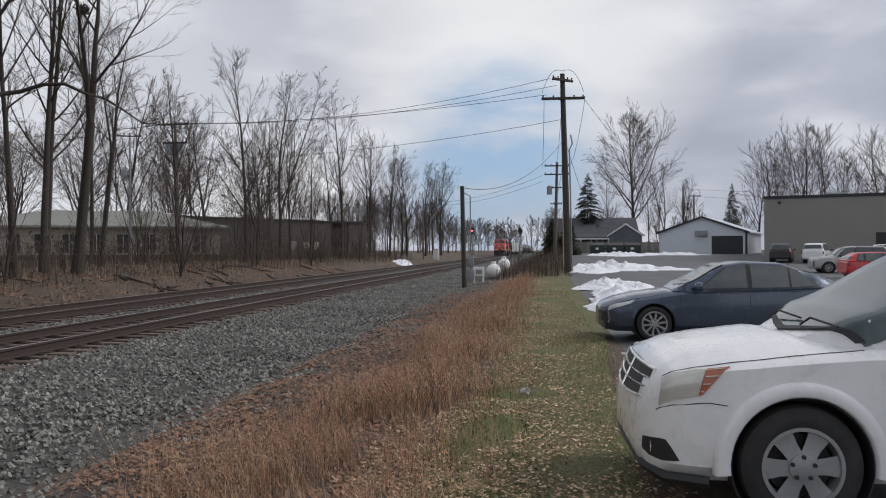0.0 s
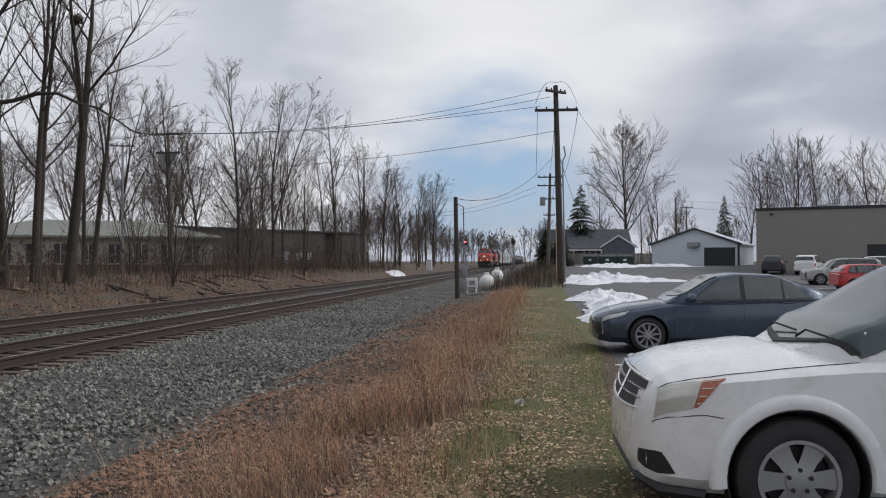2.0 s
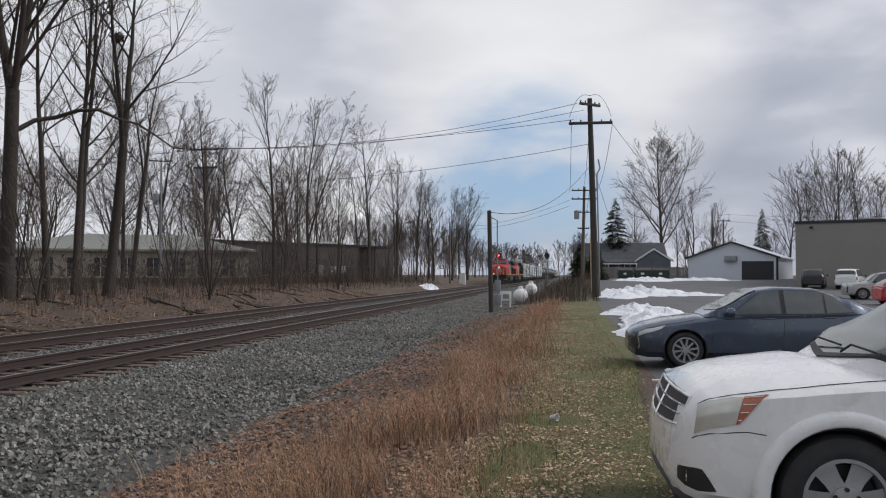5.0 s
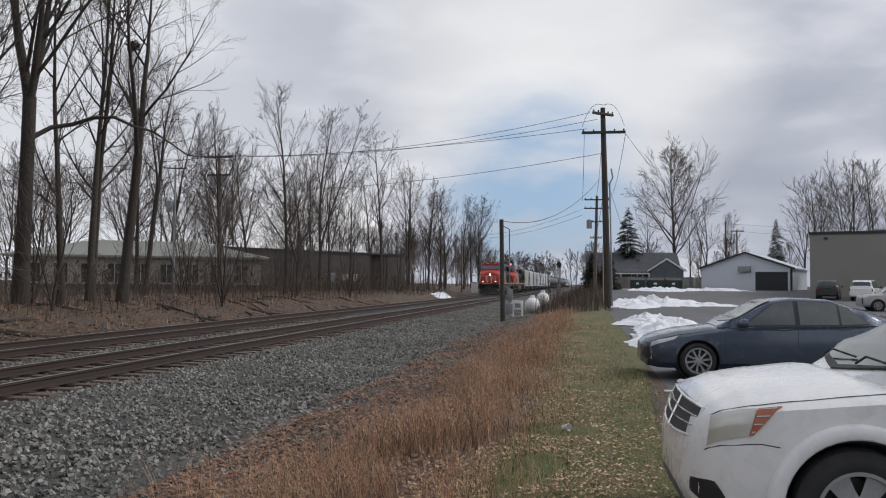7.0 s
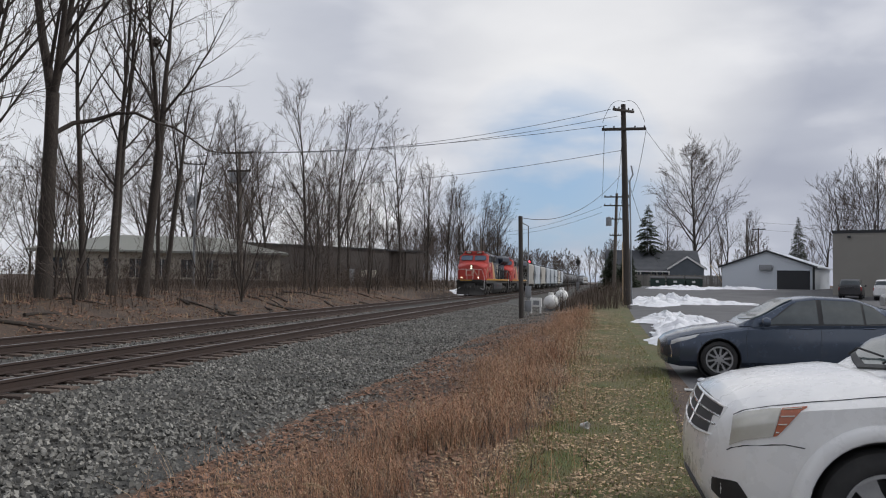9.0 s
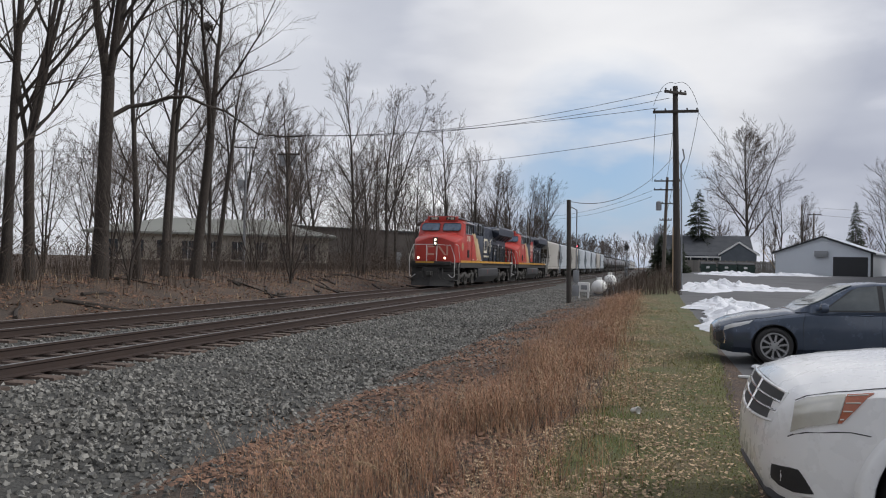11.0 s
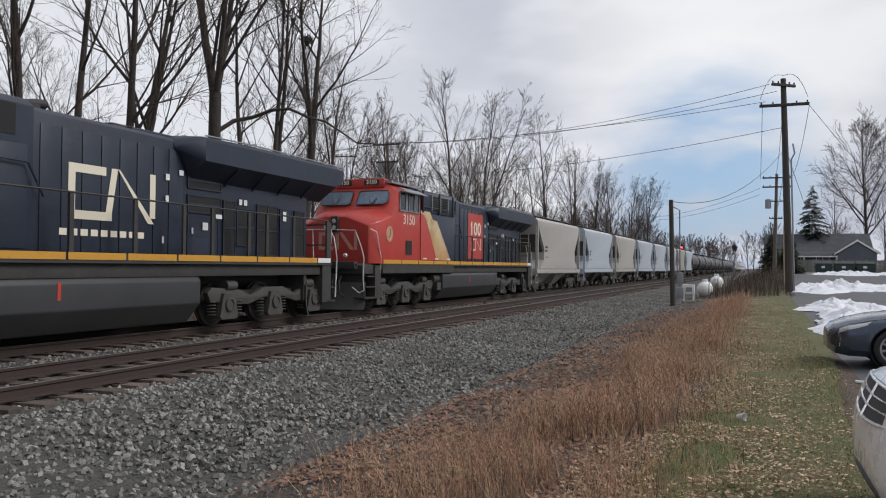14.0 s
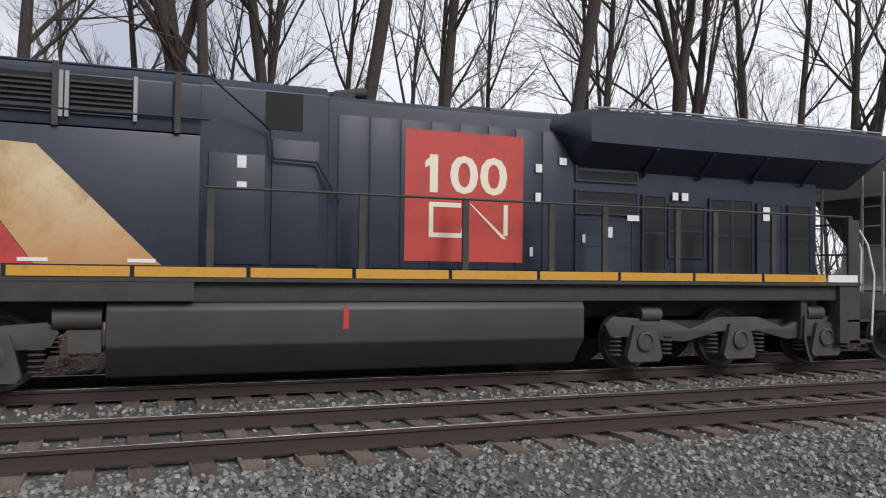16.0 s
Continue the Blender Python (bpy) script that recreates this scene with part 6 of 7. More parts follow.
def car_wheel(parent, x, y, r_, side, spokes, rim_r, width=0.22, spoke_w=0.035, rim_mat=None, phase=0.25):
    rim_mat = rim_mat or M_RIM
    w = thing("wheel", "", "")
    w.parent = parent
    for k in ("label", "category"):
        if k in w:
            del w[k]
    w.matrix_local = pose(x, y, r_)
    o = side
    tyre = Geo().lathe((0, -o * width, 0), (0, o, 0), [(0, rim_r), (0.0, r_ - 0.05), (0.03, r_ - 0.008), (0.07, r_), (width - 0.07, r_), (width - 0.03, r_ - 0.012), (width - 0.004, r_ - 0.055), (width + 0.004, rim_r + 0.04), (width - 0.01, rim_r)], 44, True)
    part("tyre", tyre, M_RUBBER, w, "black rubber tyre")
    g = Geo().lathe((0, -o * width, 0), (0, o, 0), [(0.02, rim_r - 0.03), (0.02, rim_r + 0.004), (width, rim_r + 0.004), (width, rim_r - 0.018), (width - 0.05, rim_r - 0.03)], 40, True)
    part("rim", g, rim_mat, w, "silver rim")
    g = Geo()
    for k in range(spokes):
        a = 2 * math.pi * (k + phase) / spokes
        d, n = Vector((math.cos(a), 0, math.sin(a))), Vector((-math.sin(a), 0, math.cos(a)))
        e = Vector((0, o, 0))
        rings = []
        for q, hw, dep in ((0.045, spoke_w * 0.9, 0.0), (rim_r * 0.55, spoke_w, -0.012), (rim_r - 0.012, spoke_w * 1.35, -0.006)):
            c = d * q + e * (dep - 0.012)
            rings.append([c - n * hw, c + n * hw, c + n * hw * 0.8 - e * 0.03, c - n * hw * 0.8 - e * 0.03])
        g.loft(rings)
    g.lathe((0, -o * 0.035, 0), (0, o, 0), [(0, 0.085), (0.03, 0.08), (0.036, 0.04), (0.036, 0.005)], 20)
    part("spokes", g, rim_mat, w, "silver wheel spokes")
    # brake disc in black: the shade behind the spokes put into its colour
    part("brake_disc", Geo().cyl((0, -o * 0.12, 0), (0, -o * 0.09, 0), rim_r * 0.8, 28), M_PLASTIC, w)
    for k in range(5):
        a = 2 * math.pi * k / 5 + 0.3
        part("lug_nut", Geo().cyl((math.cos(a) * 0.066, -o * 0.008, math.sin(a) * 0.066), (math.cos(a) * 0.066, o * 0.010, math.sin(a) * 0.066), 0.0135, 6), M_PLASTIC, w)


def car(name, label, m, paint, P, group="parked cars"):
    C_ = thing(name, label, "car", m, group)
    body = Shell(P["body"], body_ring)
    cab = Shell(P["cabin"], cabin_ring)
    R, half = P["tyre"], P["half"]
    hubs = [(h, R) for h in P["hubs"]]
    b = part("body", body.solid(), paint, C_, "painted body", smooth=32)
    cut_arches(b, hubs, R + 0.055, half)
    part("roof", cab.solid(), paint, C_, "painted roof and pillars", smooth=32)
    for hx, hz in hubs:
        for s in (-1, 1):
            g = Geo().lathe((hx, s * (half - 0.295), hz), (0, s, 0), [(0, 0.02), (0, R + 0.05), (0.27, R + 0.05), (0.27, R + 0.042), (0.01, R + 0.042), (0.01, 0.02)], 36)
            part("wheel_well", g, M_PLASTIC, C_)
            car_wheel(C_, hx, s * (half - 0.005), R, s, P["spokes"], P["rim"], spoke_w=P.get("spoke_w", 0.035), phase=P.get("phase", 0.25))
    part("windshield", cab.patch(P["wind"][0], 0.014, 1, 14, 12), M_WINDSHIELD, C_, "tinted windshield glass")
    part("windshield", cab.patch(P["wind"][0], 0.014, -1, 14, 12), M_WINDSHIELD, C_, "tinted windshield glass")
    for s in (-1, 1):
        (fa, fb), (ra, rb), (rc, rd), (fc, fd) = P["side"][0][0], P["side"][-1][1], P["side"][-1][2], P["side"][0][3]
        part("window_trim", cab.patch(((fa - 0.07, 2.02), (ra + 0.06, 2.02), (rc + 0.02, rd + 0.12), (fc - 0.03, fd + 0.14)), 0.003, s, 14, 5), M_PLASTIC, C_, "black window surround")
        for w in P["side"]:
            part("side_window", cab.patch(w, 0.006, s, 6, 5), M_CARGLASS, C_, "side window glass")
        part("rear_window", cab.patch(P["back"], 0.006, s, 6, 5), M_CARGLASS, C_, "rear window glass")
        part("headlight", body.patch(P["head"], 0.010, s), P.get("headmat", M_HEADLAMP), C_, "headlight")
        if "amber" in P:
            part("turn_lamp", body.patch(P["amber"], 0.011, s), M_AMBER, C_, "amber side lamp")
            for k in range(4):
                f = (k + 0.5) / 4
                (xa, sa), (xb, sb), (xc, sc), (xd, sd) = P["amber"]
                part("lamp_bar", body.seam([(xa + (xd - xa) * f + 0.005, sa + (sd - sa) * f), (xb + (xc - xb) * f - 0.01, sb + (sc - sb) * f)], s, 0.004, 0.014), M_HEADLAMP, C_)
        part("tail_light", body.patch(P["tail"], 0.008, s), M_TAIL, C_, "red tail light")
        for g in P["grille"]:
            part("grille", body.patch(g, 0.006, s, 5, 4), M_PLASTIC, C_, "black grille opening")
        for g in P.get("chrome", ()):
            part("grille_bar", body.seam(g, s, 0.016, 0.012), P.get("barmat", M_CHROME), C_, "bright grille bar")
        for pts in P["seams"]:
            part("panel_gap", body.seam(pts, s, 0.0035, 0.0), M_PLASTIC, C_)
        for x, sp in P.get("handles", ()):
            part("door_handle", body.seam([(x, sp), (x + 0.05, sp), (x + 0.17, sp), (x + 0.2, sp)], s, 0.014, 0.014), P.get("handlemat", paint), C_, "door handle")
        mx, mz, my = P["mirror"]
        g = Geo().lathe((mx, s * (my + 0.12), mz), (1, 0, 0), [(0, 0.02), (0.03, 0.075), (0.10, 0.085), (0.14, 0.07), (0.14, 0.01)], 14)
        g.box(mx + 0.04, mx + 0.1, s * (my - 0.03), s * (my + 0.1), mz - 0.06, mz - 0.02)
        part("mirror", g, P.get("mirrormat", paint), C_, "door mirror")
        if "flare" in P:
            for hx, hz in hubs:
                arc = [-0.12 + 3.38 * k / 22 for k in range(23)]
                lip = [[(hx + (R + q) * math.cos(a), s * (half + o), hz + (R + q) * math.sin(a)) for q, o in ((0.052, -0.05), (0.056, 0.006), (0.068, 0.013), (0.118, 0.010), (0.142, -0.004), (0.15, -0.06))] for a in arc]
                part("wheel_arch_flare", Geo().loft(lip), paint, C_, "broad raised wheel arch flare", smooth=60)
    for g in P.get("lower", ()):
        for s in (-1, 1):
            part("lower_intake", body.patch(g, 0.005, s, 6, 4), M_PLASTIC, C_, "black lower intake")
    if "wipers" in P:
        for y0, y1 in P["wipers"]:
            a, c = cab.point(P["wiper_x"][0], P["wiper_s"], 0.03, 1), cab.point(P["wiper_x"][1], P["wiper_s"], 0.03, 1)
            part("wiper", Geo().tube([(a.x, y0, a.z), (a.x + 0.05, y0 + 0.1 * (y1 - y0), a.z + 0.05), (c.x, y1, c.z)], 0.008, 5), M_PLASTIC, C_, "black wiper")
        part("cowl", cab.patch(P["cowl"], 0.016, 1, 12, 2), M_PLASTIC, C_, "black cowl panel")
        part("cowl", cab.patch(P["cowl"], 0.016, -1, 12, 2), M_PLASTIC, C_, "black cowl panel")
    if "nose_grille" in P:
        # dark upright grille between the headlights, with a pale frame and bars
        def face(y, f, off=0.0):
            e = (y / 0.60) ** 2
            return (-0.012 + 0.055 * e + f * (0.095 - 0.02 * e) - off, y, 0.69 + 0.03 * e + f * (0.205 - 0.035 * e))
        ys = [-0.60 + 0.1 * k for k in range(13)]
        rings = [[face(y, 0), face(y, 0.5), face(y, 1), face(y, 1, -0.09), face(y, 0, -0.09)] for y in ys]
        gr = part("grille", Geo().loft(rings), M_PLASTIC, C_, "black grille opening")
        for f in (0.36, 0.66):
            part("grille_bar", Geo().tube([face(y, f, 0.004) for y in ys], 0.009, 6), M_CHROME, gr, "bright grille bar")
        part("grille_bar", Geo().tube([face(0.0, f, 0.004) for f in (0, 0.5, 1)], 0.012, 6), M_CHROME, gr, "bright grille bar")
        part("grille_frame", Geo().tube([face(y, 0, 0.0) for y in ys] + [face(0.61, 0.5)] + [face(y, 1, 0.0) for y in reversed(ys)] + [face(-0.61, 0.5), face(-0.60, 0)], 0.010, 6), M_CARWHITE, gr, "white grille surround")
    if "front" in P:
        fx, fy, z0, z1 = P["front"]
        part("lower_intake", Geo().box(fx - 0.006, fx + 0.01, -fy, fy, z0, z1), M_PLASTIC, C_, "black lower intake")
        part("bumper_lip", Geo().tube([(0.4, 0.84, 0.245), (0.15, 0.76, 0.255), (0.05, 0.6, 0.29), (0.02, 0.3, 0.335), (0.01, 0, 0.345), (0.02, -0.3, 0.335), (0.05, -0.6, 0.29), (0.15, -0.76, 0.255), (0.4, -0.84, 0.245)], 0.035, 6), M_PLASTIC, C_, "grey bumper lip")
    return C_


JOURNEY = dict(
    body=[(-0.01, 0.46, 0.37, 0.60, 0.64), (0.02, 0.62, 0.31, 0.69, 0.73), (0.07, 0.73, 0.27, 0.80, 0.84), (0.13, 0.79, 0.25, 0.875, 0.925), (0.20, 0.825, 0.245, 0.915, 0.965), (0.35, 0.87, 0.24, 0.95, 1.02), (0.6, 0.905, 0.24, 0.985, 1.06), (0.95, 0.914, 0.24, 1.02, 1.10), (1.12, 0.915, 0.245, 1.035, 1.085), (1.32, 0.915, 0.25, 1.05, 1.05), (2.2, 0.915, 0.25, 1.08, 1.05), (4.3, 0.91, 0.26, 1.10, 1.06), (4.7, 0.87, 0.3, 1.06, 1.08), (4.89, 0.72, 0.4, 0.95, 0.98)],
    cabin=[(1.04, 0.46, 1.04, 0.40, 1.085), (1.18, 0.62, 1.04, 0.54, 1.145), (1.36, 0.82, 1.06, 0.74, 1.245), (2.15, 0.88, 1.10, 0.72, 1.645), (2.6, 0.88, 1.10, 0.71, 1.69), (4.0, 0.87, 1.10, 0.70, 1.67), (4.55, 0.85, 1.10, 0.68, 1.60), (4.8, 0.8, 1.10, 0.66, 1.14)],
    wind=[((1.32, 2.08), (1.09, 7.0), (2.1, 7.0), (2.12, 4.6))], side=[((1.75, 2.15), (2.45, 2.1), (2.45, 4.0), (2.08, 4.0)), ((2.55, 2.1), (3.5, 2.1), (3.5, 4.0), (2.55, 4.0)), ((3.6, 2.1), (4.4, 2.1), (4.3, 3.9), (3.6, 4.0))],
    back=((4.56, 3.2), (4.56, 7.0), (4.7, 7.0), (4.7, 3.2)), head=((0.11, 3.95), (0.33, 4.0), (0.385, 5.4), (0.135, 5.55)), amber=((0.335, 4.0), (0.355, 4.02), (0.52, 5.35), (0.39, 5.4)), tail=((4.72, 4.0), (4.85, 4.0), (4.85, 5.6), (4.72, 5.6)),
    grille=[], nose_grille=True, front=(0.012, 0.40, 0.40, 0.50),
    lower=[((0.03, 1.98), (0.23, 2.12), (0.15, 2.85), (0.03, 3.05))], seams=[[(0.14, 5.75), (0.3, 5.75), (0.7, 5.85), (1.0, 5.95), (1.3, 6.0)], [(1.75, 2.2), (1.72, 4.0), (1.72, 5.9)], [(2.75, 2.2), (2.75, 4.0), (2.75, 5.9)], [(0.10, 3.85), (0.25, 3.8), (0.4, 3.8), (0.5, 3.7)]],
    handles=[(2.45, 5.0), (3.4, 5.0)], mirror=(1.78, 1.14, 0.90), mirrormat=M_PLASTIC, tyre=0.362, half=0.915, hubs=[0.925, 3.82], spokes=6, rim=0.235, spoke_w=0.050, phase=0.05, flare=True,
    wipers=[(0.42, -0.05), (-0.25, -0.72)], wiper_x=(1.12, 1.19), wiper_s=6.6, cowl=((1.285, 2.3), (1.05, 7.0), (1.095, 7.0), (1.325, 2.3)))
car("parked_suv", "white crossover SUV with hazed headlights parked at the grass", pose(0.645, 5.86, 0.0, 0, 0, 0.5), M_CARWHITE, JOURNEY)

COROLLA = dict(
    body=[(0.0, 0.42, 0.26, 0.52, 0.60), (0.10, 0.66, 0.20, 0.62, 0.69), (0.3, 0.80, 0.17, 0.70, 0.77), (0.7, 0.875, 0.17, 0.78, 0.86), (1.2, 0.888, 0.17, 0.86, 0.93), (1.5, 0.888, 0.18, 0.90, 0.90), (3.4, 0.888, 0.19, 0.95, 0.92), (3.9, 0.885, 0.2, 0.97, 1.0), (4.4, 0.84, 0.22, 0.97, 1.05), (4.64, 0.68, 0.34, 0.88, 0.96)],
    cabin=[(1.30, 0.70, 0.90, 0.60, 0.93), (1.55, 0.84, 0.92, 0.79, 1.06), (2.2, 0.855, 0.93, 0.64, 1.385), (2.6, 0.855, 0.94, 0.62, 1.435), (3.2, 0.85, 0.95, 0.61, 1.415), (3.75, 0.83, 0.97, 0.60, 1.24), (4.3, 0.72, 0.99, 0.55, 1.03)],
    wind=[((1.5, 4.6), (1.42, 7.0), (2.25, 7.0), (2.2, 5.0))], side=[((1.68, 2.15), (2.58, 2.1), (2.58, 4.0), (2.28, 4.0)), ((2.66, 2.1), (3.30, 2.1), (3.30, 3.95), (2.66, 4.0)), ((3.34, 2.1), (3.78, 2.2), (3.48, 3.85), (3.34, 3.95))],
    back=((3.3, 5.2), (3.35, 7.0), (4.1, 7.0), (4.05, 4.8)), head=((0.14, 4.3), (0.55, 4.85), (0.62, 5.5), (0.16, 5.4)), headmat=M_LENS, tail=((4.42, 3.9), (4.62, 3.9), (4.62, 5.3), (4.3, 5.3)),
    grille=[((0.02, 2.4), (0.14, 2.2), (0.16, 4.2), (0.02, 4.4)), ((0.002, 2.0), (0.03, 2.0), (0.03, 4.6), (0.002, 4.6))], chrome=[[(0.16, 2.4), (0.17, 3.2), (0.14, 4.2)]],
    seams=[[(1.42, 2.2), (1.40, 4.0), (1.45, 5.9)], [(2.62, 2.1), (2.62, 4.0), (2.62, 5.9)], [(3.45, 2.4), (3.62, 4.0), (3.68, 5.9)], [(0.3, 5.9), (0.8, 5.95), (1.3, 6.05)], [(0.62, 4.5), (0.66, 3.6)]],
    handles=[(2.28, 5.0), (3.28, 5.0)], mirror=(1.62, 0.99, 0.87), tyre=0.317, half=0.888, hubs=[0.95, 3.65], spokes=10, rim=0.225, spoke_w=0.016)
car("parked_sedan", "slate blue compact sedan parked beside the snow", pose(1.22, 15.75, 0.0, 0, 0, 0.0), M_CARBLUE, COROLLA)

HATCH = dict(
    body=[(0.0, 0.45, 0.28, 0.60, 0.66), (0.12, 0.72, 0.2, 0.72, 0.78), (0.6, 0.86, 0.18, 0.84, 0.92), (1.1, 0.89, 0.18, 0.92, 0.99), (3.8, 0.89, 0.2, 0.96, 0.98), (4.15, 0.82, 0.24, 0.94, 0.97), (4.26, 0.7, 0.35, 0.85, 0.9)],
    cabin=[(1.1, 0.72, 0.93, 0.68, 0.96), (1.9, 0.85, 0.94, 0.62, 1.40), (2.5, 0.85, 0.95, 0.63, 1.46), (3.6, 0.84, 0.96, 0.62, 1.42), (4.0, 0.82, 0.97, 0.62, 1.22), (4.2, 0.76, 0.98, 0.6, 1.0)],
    wind=[((1.25, 3.2), (1.25, 7.0), (1.9, 7.0), (1.85, 4.7))], side=[((1.5, 2.15), (2.4, 2.1), (2.4, 4.0), (2.0, 4.0)), ((2.5, 2.1), (3.3, 2.1), (3.3, 4.0), (2.5, 4.0)), ((3.4, 2.1), (3.75, 2.2), (3.6, 3.8), (3.4, 3.9))],
    back=((3.95, 3.2), (3.95, 7.0), (4.15, 7.0), (4.15, 3.2)), head=((0.15, 4.0), (0.5, 4.4), (0.55, 5.5), (0.15, 5.4)), headmat=M_LENS, tail=((4.05, 3.8), (4.22, 3.8), (4.22, 5.4), (4.05, 5.4)), grille=[((0.02, 2.4), (0.12, 2.2), (0.12, 4.0), (0.02, 4.2))],
    seams=[[(1.3, 2.2), (1.3, 5.9)], [(2.45, 2.2), (2.45, 5.9)], [(3.35, 2.4), (3.4, 5.9)]], handles=[(2.15, 5.0), (3.1, 5.0)], mirror=(1.45, 1.0, 0.87), tyre=0.317, half=0.89, hubs=[0.88, 3.5], spokes=9, rim=0.23, spoke_w=0.02)
SUV = dict(
    body=[(0.0, 0.55, 0.35, 0.75, 0.85), (0.12, 0.8, 0.28, 0.92, 1.0), (0.6, 0.9, 0.26, 0.99, 1.06), (1.2, 0.92, 0.26, 1.02, 1.08), (4.2, 0.92, 0.28, 1.05, 1.07), (4.55, 0.88, 0.32, 1.03, 1.05), (4.65, 0.8, 0.4, 0.95, 1.0)],
    cabin=[(1.1, 0.75, 1.03, 0.62, 1.06), (1.85, 0.88, 1.05, 0.68, 1.62), (2.4, 0.88, 1.05, 0.70, 1.70), (4.1, 0.87, 1.05, 0.69, 1.68), (4.4, 0.85, 1.05, 0.67, 1.55), (4.6, 0.82, 1.05, 0.66, 1.08)],
    wind=[((1.25, 3.2), (1.25, 7.0), (1.85, 7.0), (1.8, 4.7))], side=[((1.5, 2.15), (2.4, 2.1), (2.4, 4.0), (1.9, 4.0)), ((2.5, 2.1), (3.4, 2.1), (3.4, 4.0), (2.5, 4.0)), ((3.5, 2.1), (4.25, 2.1), (4.1, 3.9), (3.5, 4.0))],
    back=((4.4, 3.0), (4.4, 7.0), (4.56, 7.0), (4.56, 3.0)), head=((0.1, 4.0), (0.4, 4.4), (0.45, 5.5), (0.1, 5.4)), headmat=M_LENS, tail=((4.5, 3.6), (4.63, 3.6), (4.63, 5.6), (4.5, 5.6)), grille=[((0.02, 2.4), (0.12, 2.2), (0.12, 4.6), (0.02, 4.8))],
    seams=[[(1.3, 2.2), (1.3, 5.9)], [(2.45, 2.2), (2.45, 5.9)], [(3.45, 2.4), (3.5, 5.9)]], handles=[(2.15, 5.0), (3.1, 5.0)], mirror=(1.5, 1.12, 0.9), mirrormat=M_PLASTIC, tyre=0.35, half=0.92, hubs=[0.92, 3.65], spokes=6, rim=0.23, spoke_w=0.035)
car("parked_hatchback", "bright red hatchback parked in the lot", pose(20.9, 46.0, 0.06, 0, 0, 180), M_CARRED, HATCH)
car("parked_pickup", "silver grey SUV parked behind the red car", pose(17.35, 53.3, 0.16, 0, 0, -6), M_CARSILVER, SUV)
car("parked_suv", "black SUV parked nose-in at the grey building", pose(21.3 + 1.5, 72.6 + 4.4, 0.52, 0, 0, -110), M_CARBLACK, SUV)
car("parked_minivan", "white minivan parked nose-in at the grey building", pose(25.6, 75.3, 0.5, 0, 0, -118), M_CARWHITE, SUV)
car("parked_van", "white van parked behind the silver SUV", pose(23.6, 64.5, 0.34, 0, 0, -12), M_CARWHITE, SUV)

# ---- snow ----
def snow(label, cx, cy, rx, ry, h, turn, seed, n=84):
    g = Geo()
    c, s = math.cos(radians(turn)), math.sin(radians(turn))
    rings = 34
    for i in range(rings + 1):
        f = i / rings
        for k in range(n):
            a = 2 * math.pi * k / n
            edge = 1 + 0.5 * noise.noise((math.cos(a) * 1.9 + seed, math.sin(a) * 1.9, seed)) + 0.3 * noise.noise((math.cos(a) * 6, math.sin(a) * 6 + seed, 0)) + 0.06 * noise.noise((math.cos(a) * 20, math.sin(a) * 20 + seed, 0))
            px, py = math.cos(a) * rx * f * edge, math.sin(a) * ry * f * edge
            x, y = cx + px * c - py * s, cy + px * s + py * c
            lump = 0.55 + 0.9 * noise.noise((x * 1.1, y * 1.1, seed)) + 0.5 * noise.noise((x * 2.6, y * 2.6, seed)) + 0.12 * noise.noise((x * 8, y * 8, seed))
            z = (lerp(y, LOT) if x > 0 else ground_z(x, y)) + max(h * (1 - f ** 2.2) * lump, -0.02 if lump < 0.12 else 0.012 if f < 0.97 else -0.03)
            g.v.append((x, y, z))
    for i in range(rings):
        for k in range(n):
            g.f.append((i * n + k, i * n + (k + 1) % n, (i + 1) * n + (k + 1) % n, (i + 1) * n + k))
    tagged(link("snow_heap", g, M_SNOW, 60), label, "snow", "melting snow piles")


snow("melting dirty snow bank along the lot edge", 2.4, 24.5, 0.75, 4.5, 0.30, -4, 1)
snow("melting dirty snow bank along the lot edge", 3.3, 29.5, 1.1, 4.0, 0.34, -4, 11)
snow("small lump of old snow", 5.3, 33.0, 1.0, 1.6, 0.2, -4, 12)
snow("melting dirty snow bank along the lot edge", 3.6, 36.5, 1.7, 7.5, 0.34, -2, 2)
snow("low melting snow bank in the lot", 5.2, 59.5, 2.9, 7.0, 0.55, -15, 3)
snow("low melting snow bank in the lot", 8.2, 58.5, 3.4, 2.0, 0.22, 8, 4)
snow("snow heap beside the dumpsters", 10.0, 92.5, 3.6, 3.2, 0.4, 0, 5)
snow("thin snow strip before the white shed", 15.2, 94.5, 4.2, 1.6, 0.35, -5, 6)
snow("old snow heap beside the railway tracks", -16.6, 104.0, 1.3, 3.5, 0.7, 0, 7)
snow("small snow clump beside the parked sedan", 1.9, 14.4, 0.16, 0.22, 0.12, 0, 8, 16)

# ---- parking lines ----
for y, x0, x1 in ((8.4, 1.1, 6.2), (11.15, 1.25, 6.4), (13.15, 1.4, 6.6), (18.4, 2.4, 7.2), (21.1, 2.4, 7.2), (23.8, 2.4, 7.2), (30.0, 9, 14), (47.5, 12, 22), (50.3, 12, 17), (66.5, 14, 20)):
    tagged(link("parking_line", Geo().box(x0, x1, y - 0.05, y + 0.05, lerp(y, LOT) - 0.02, lerp(y, LOT) + 0.005), M_WHITE, 0), "worn white painted parking line", "road marking", "parking lines", "structure")

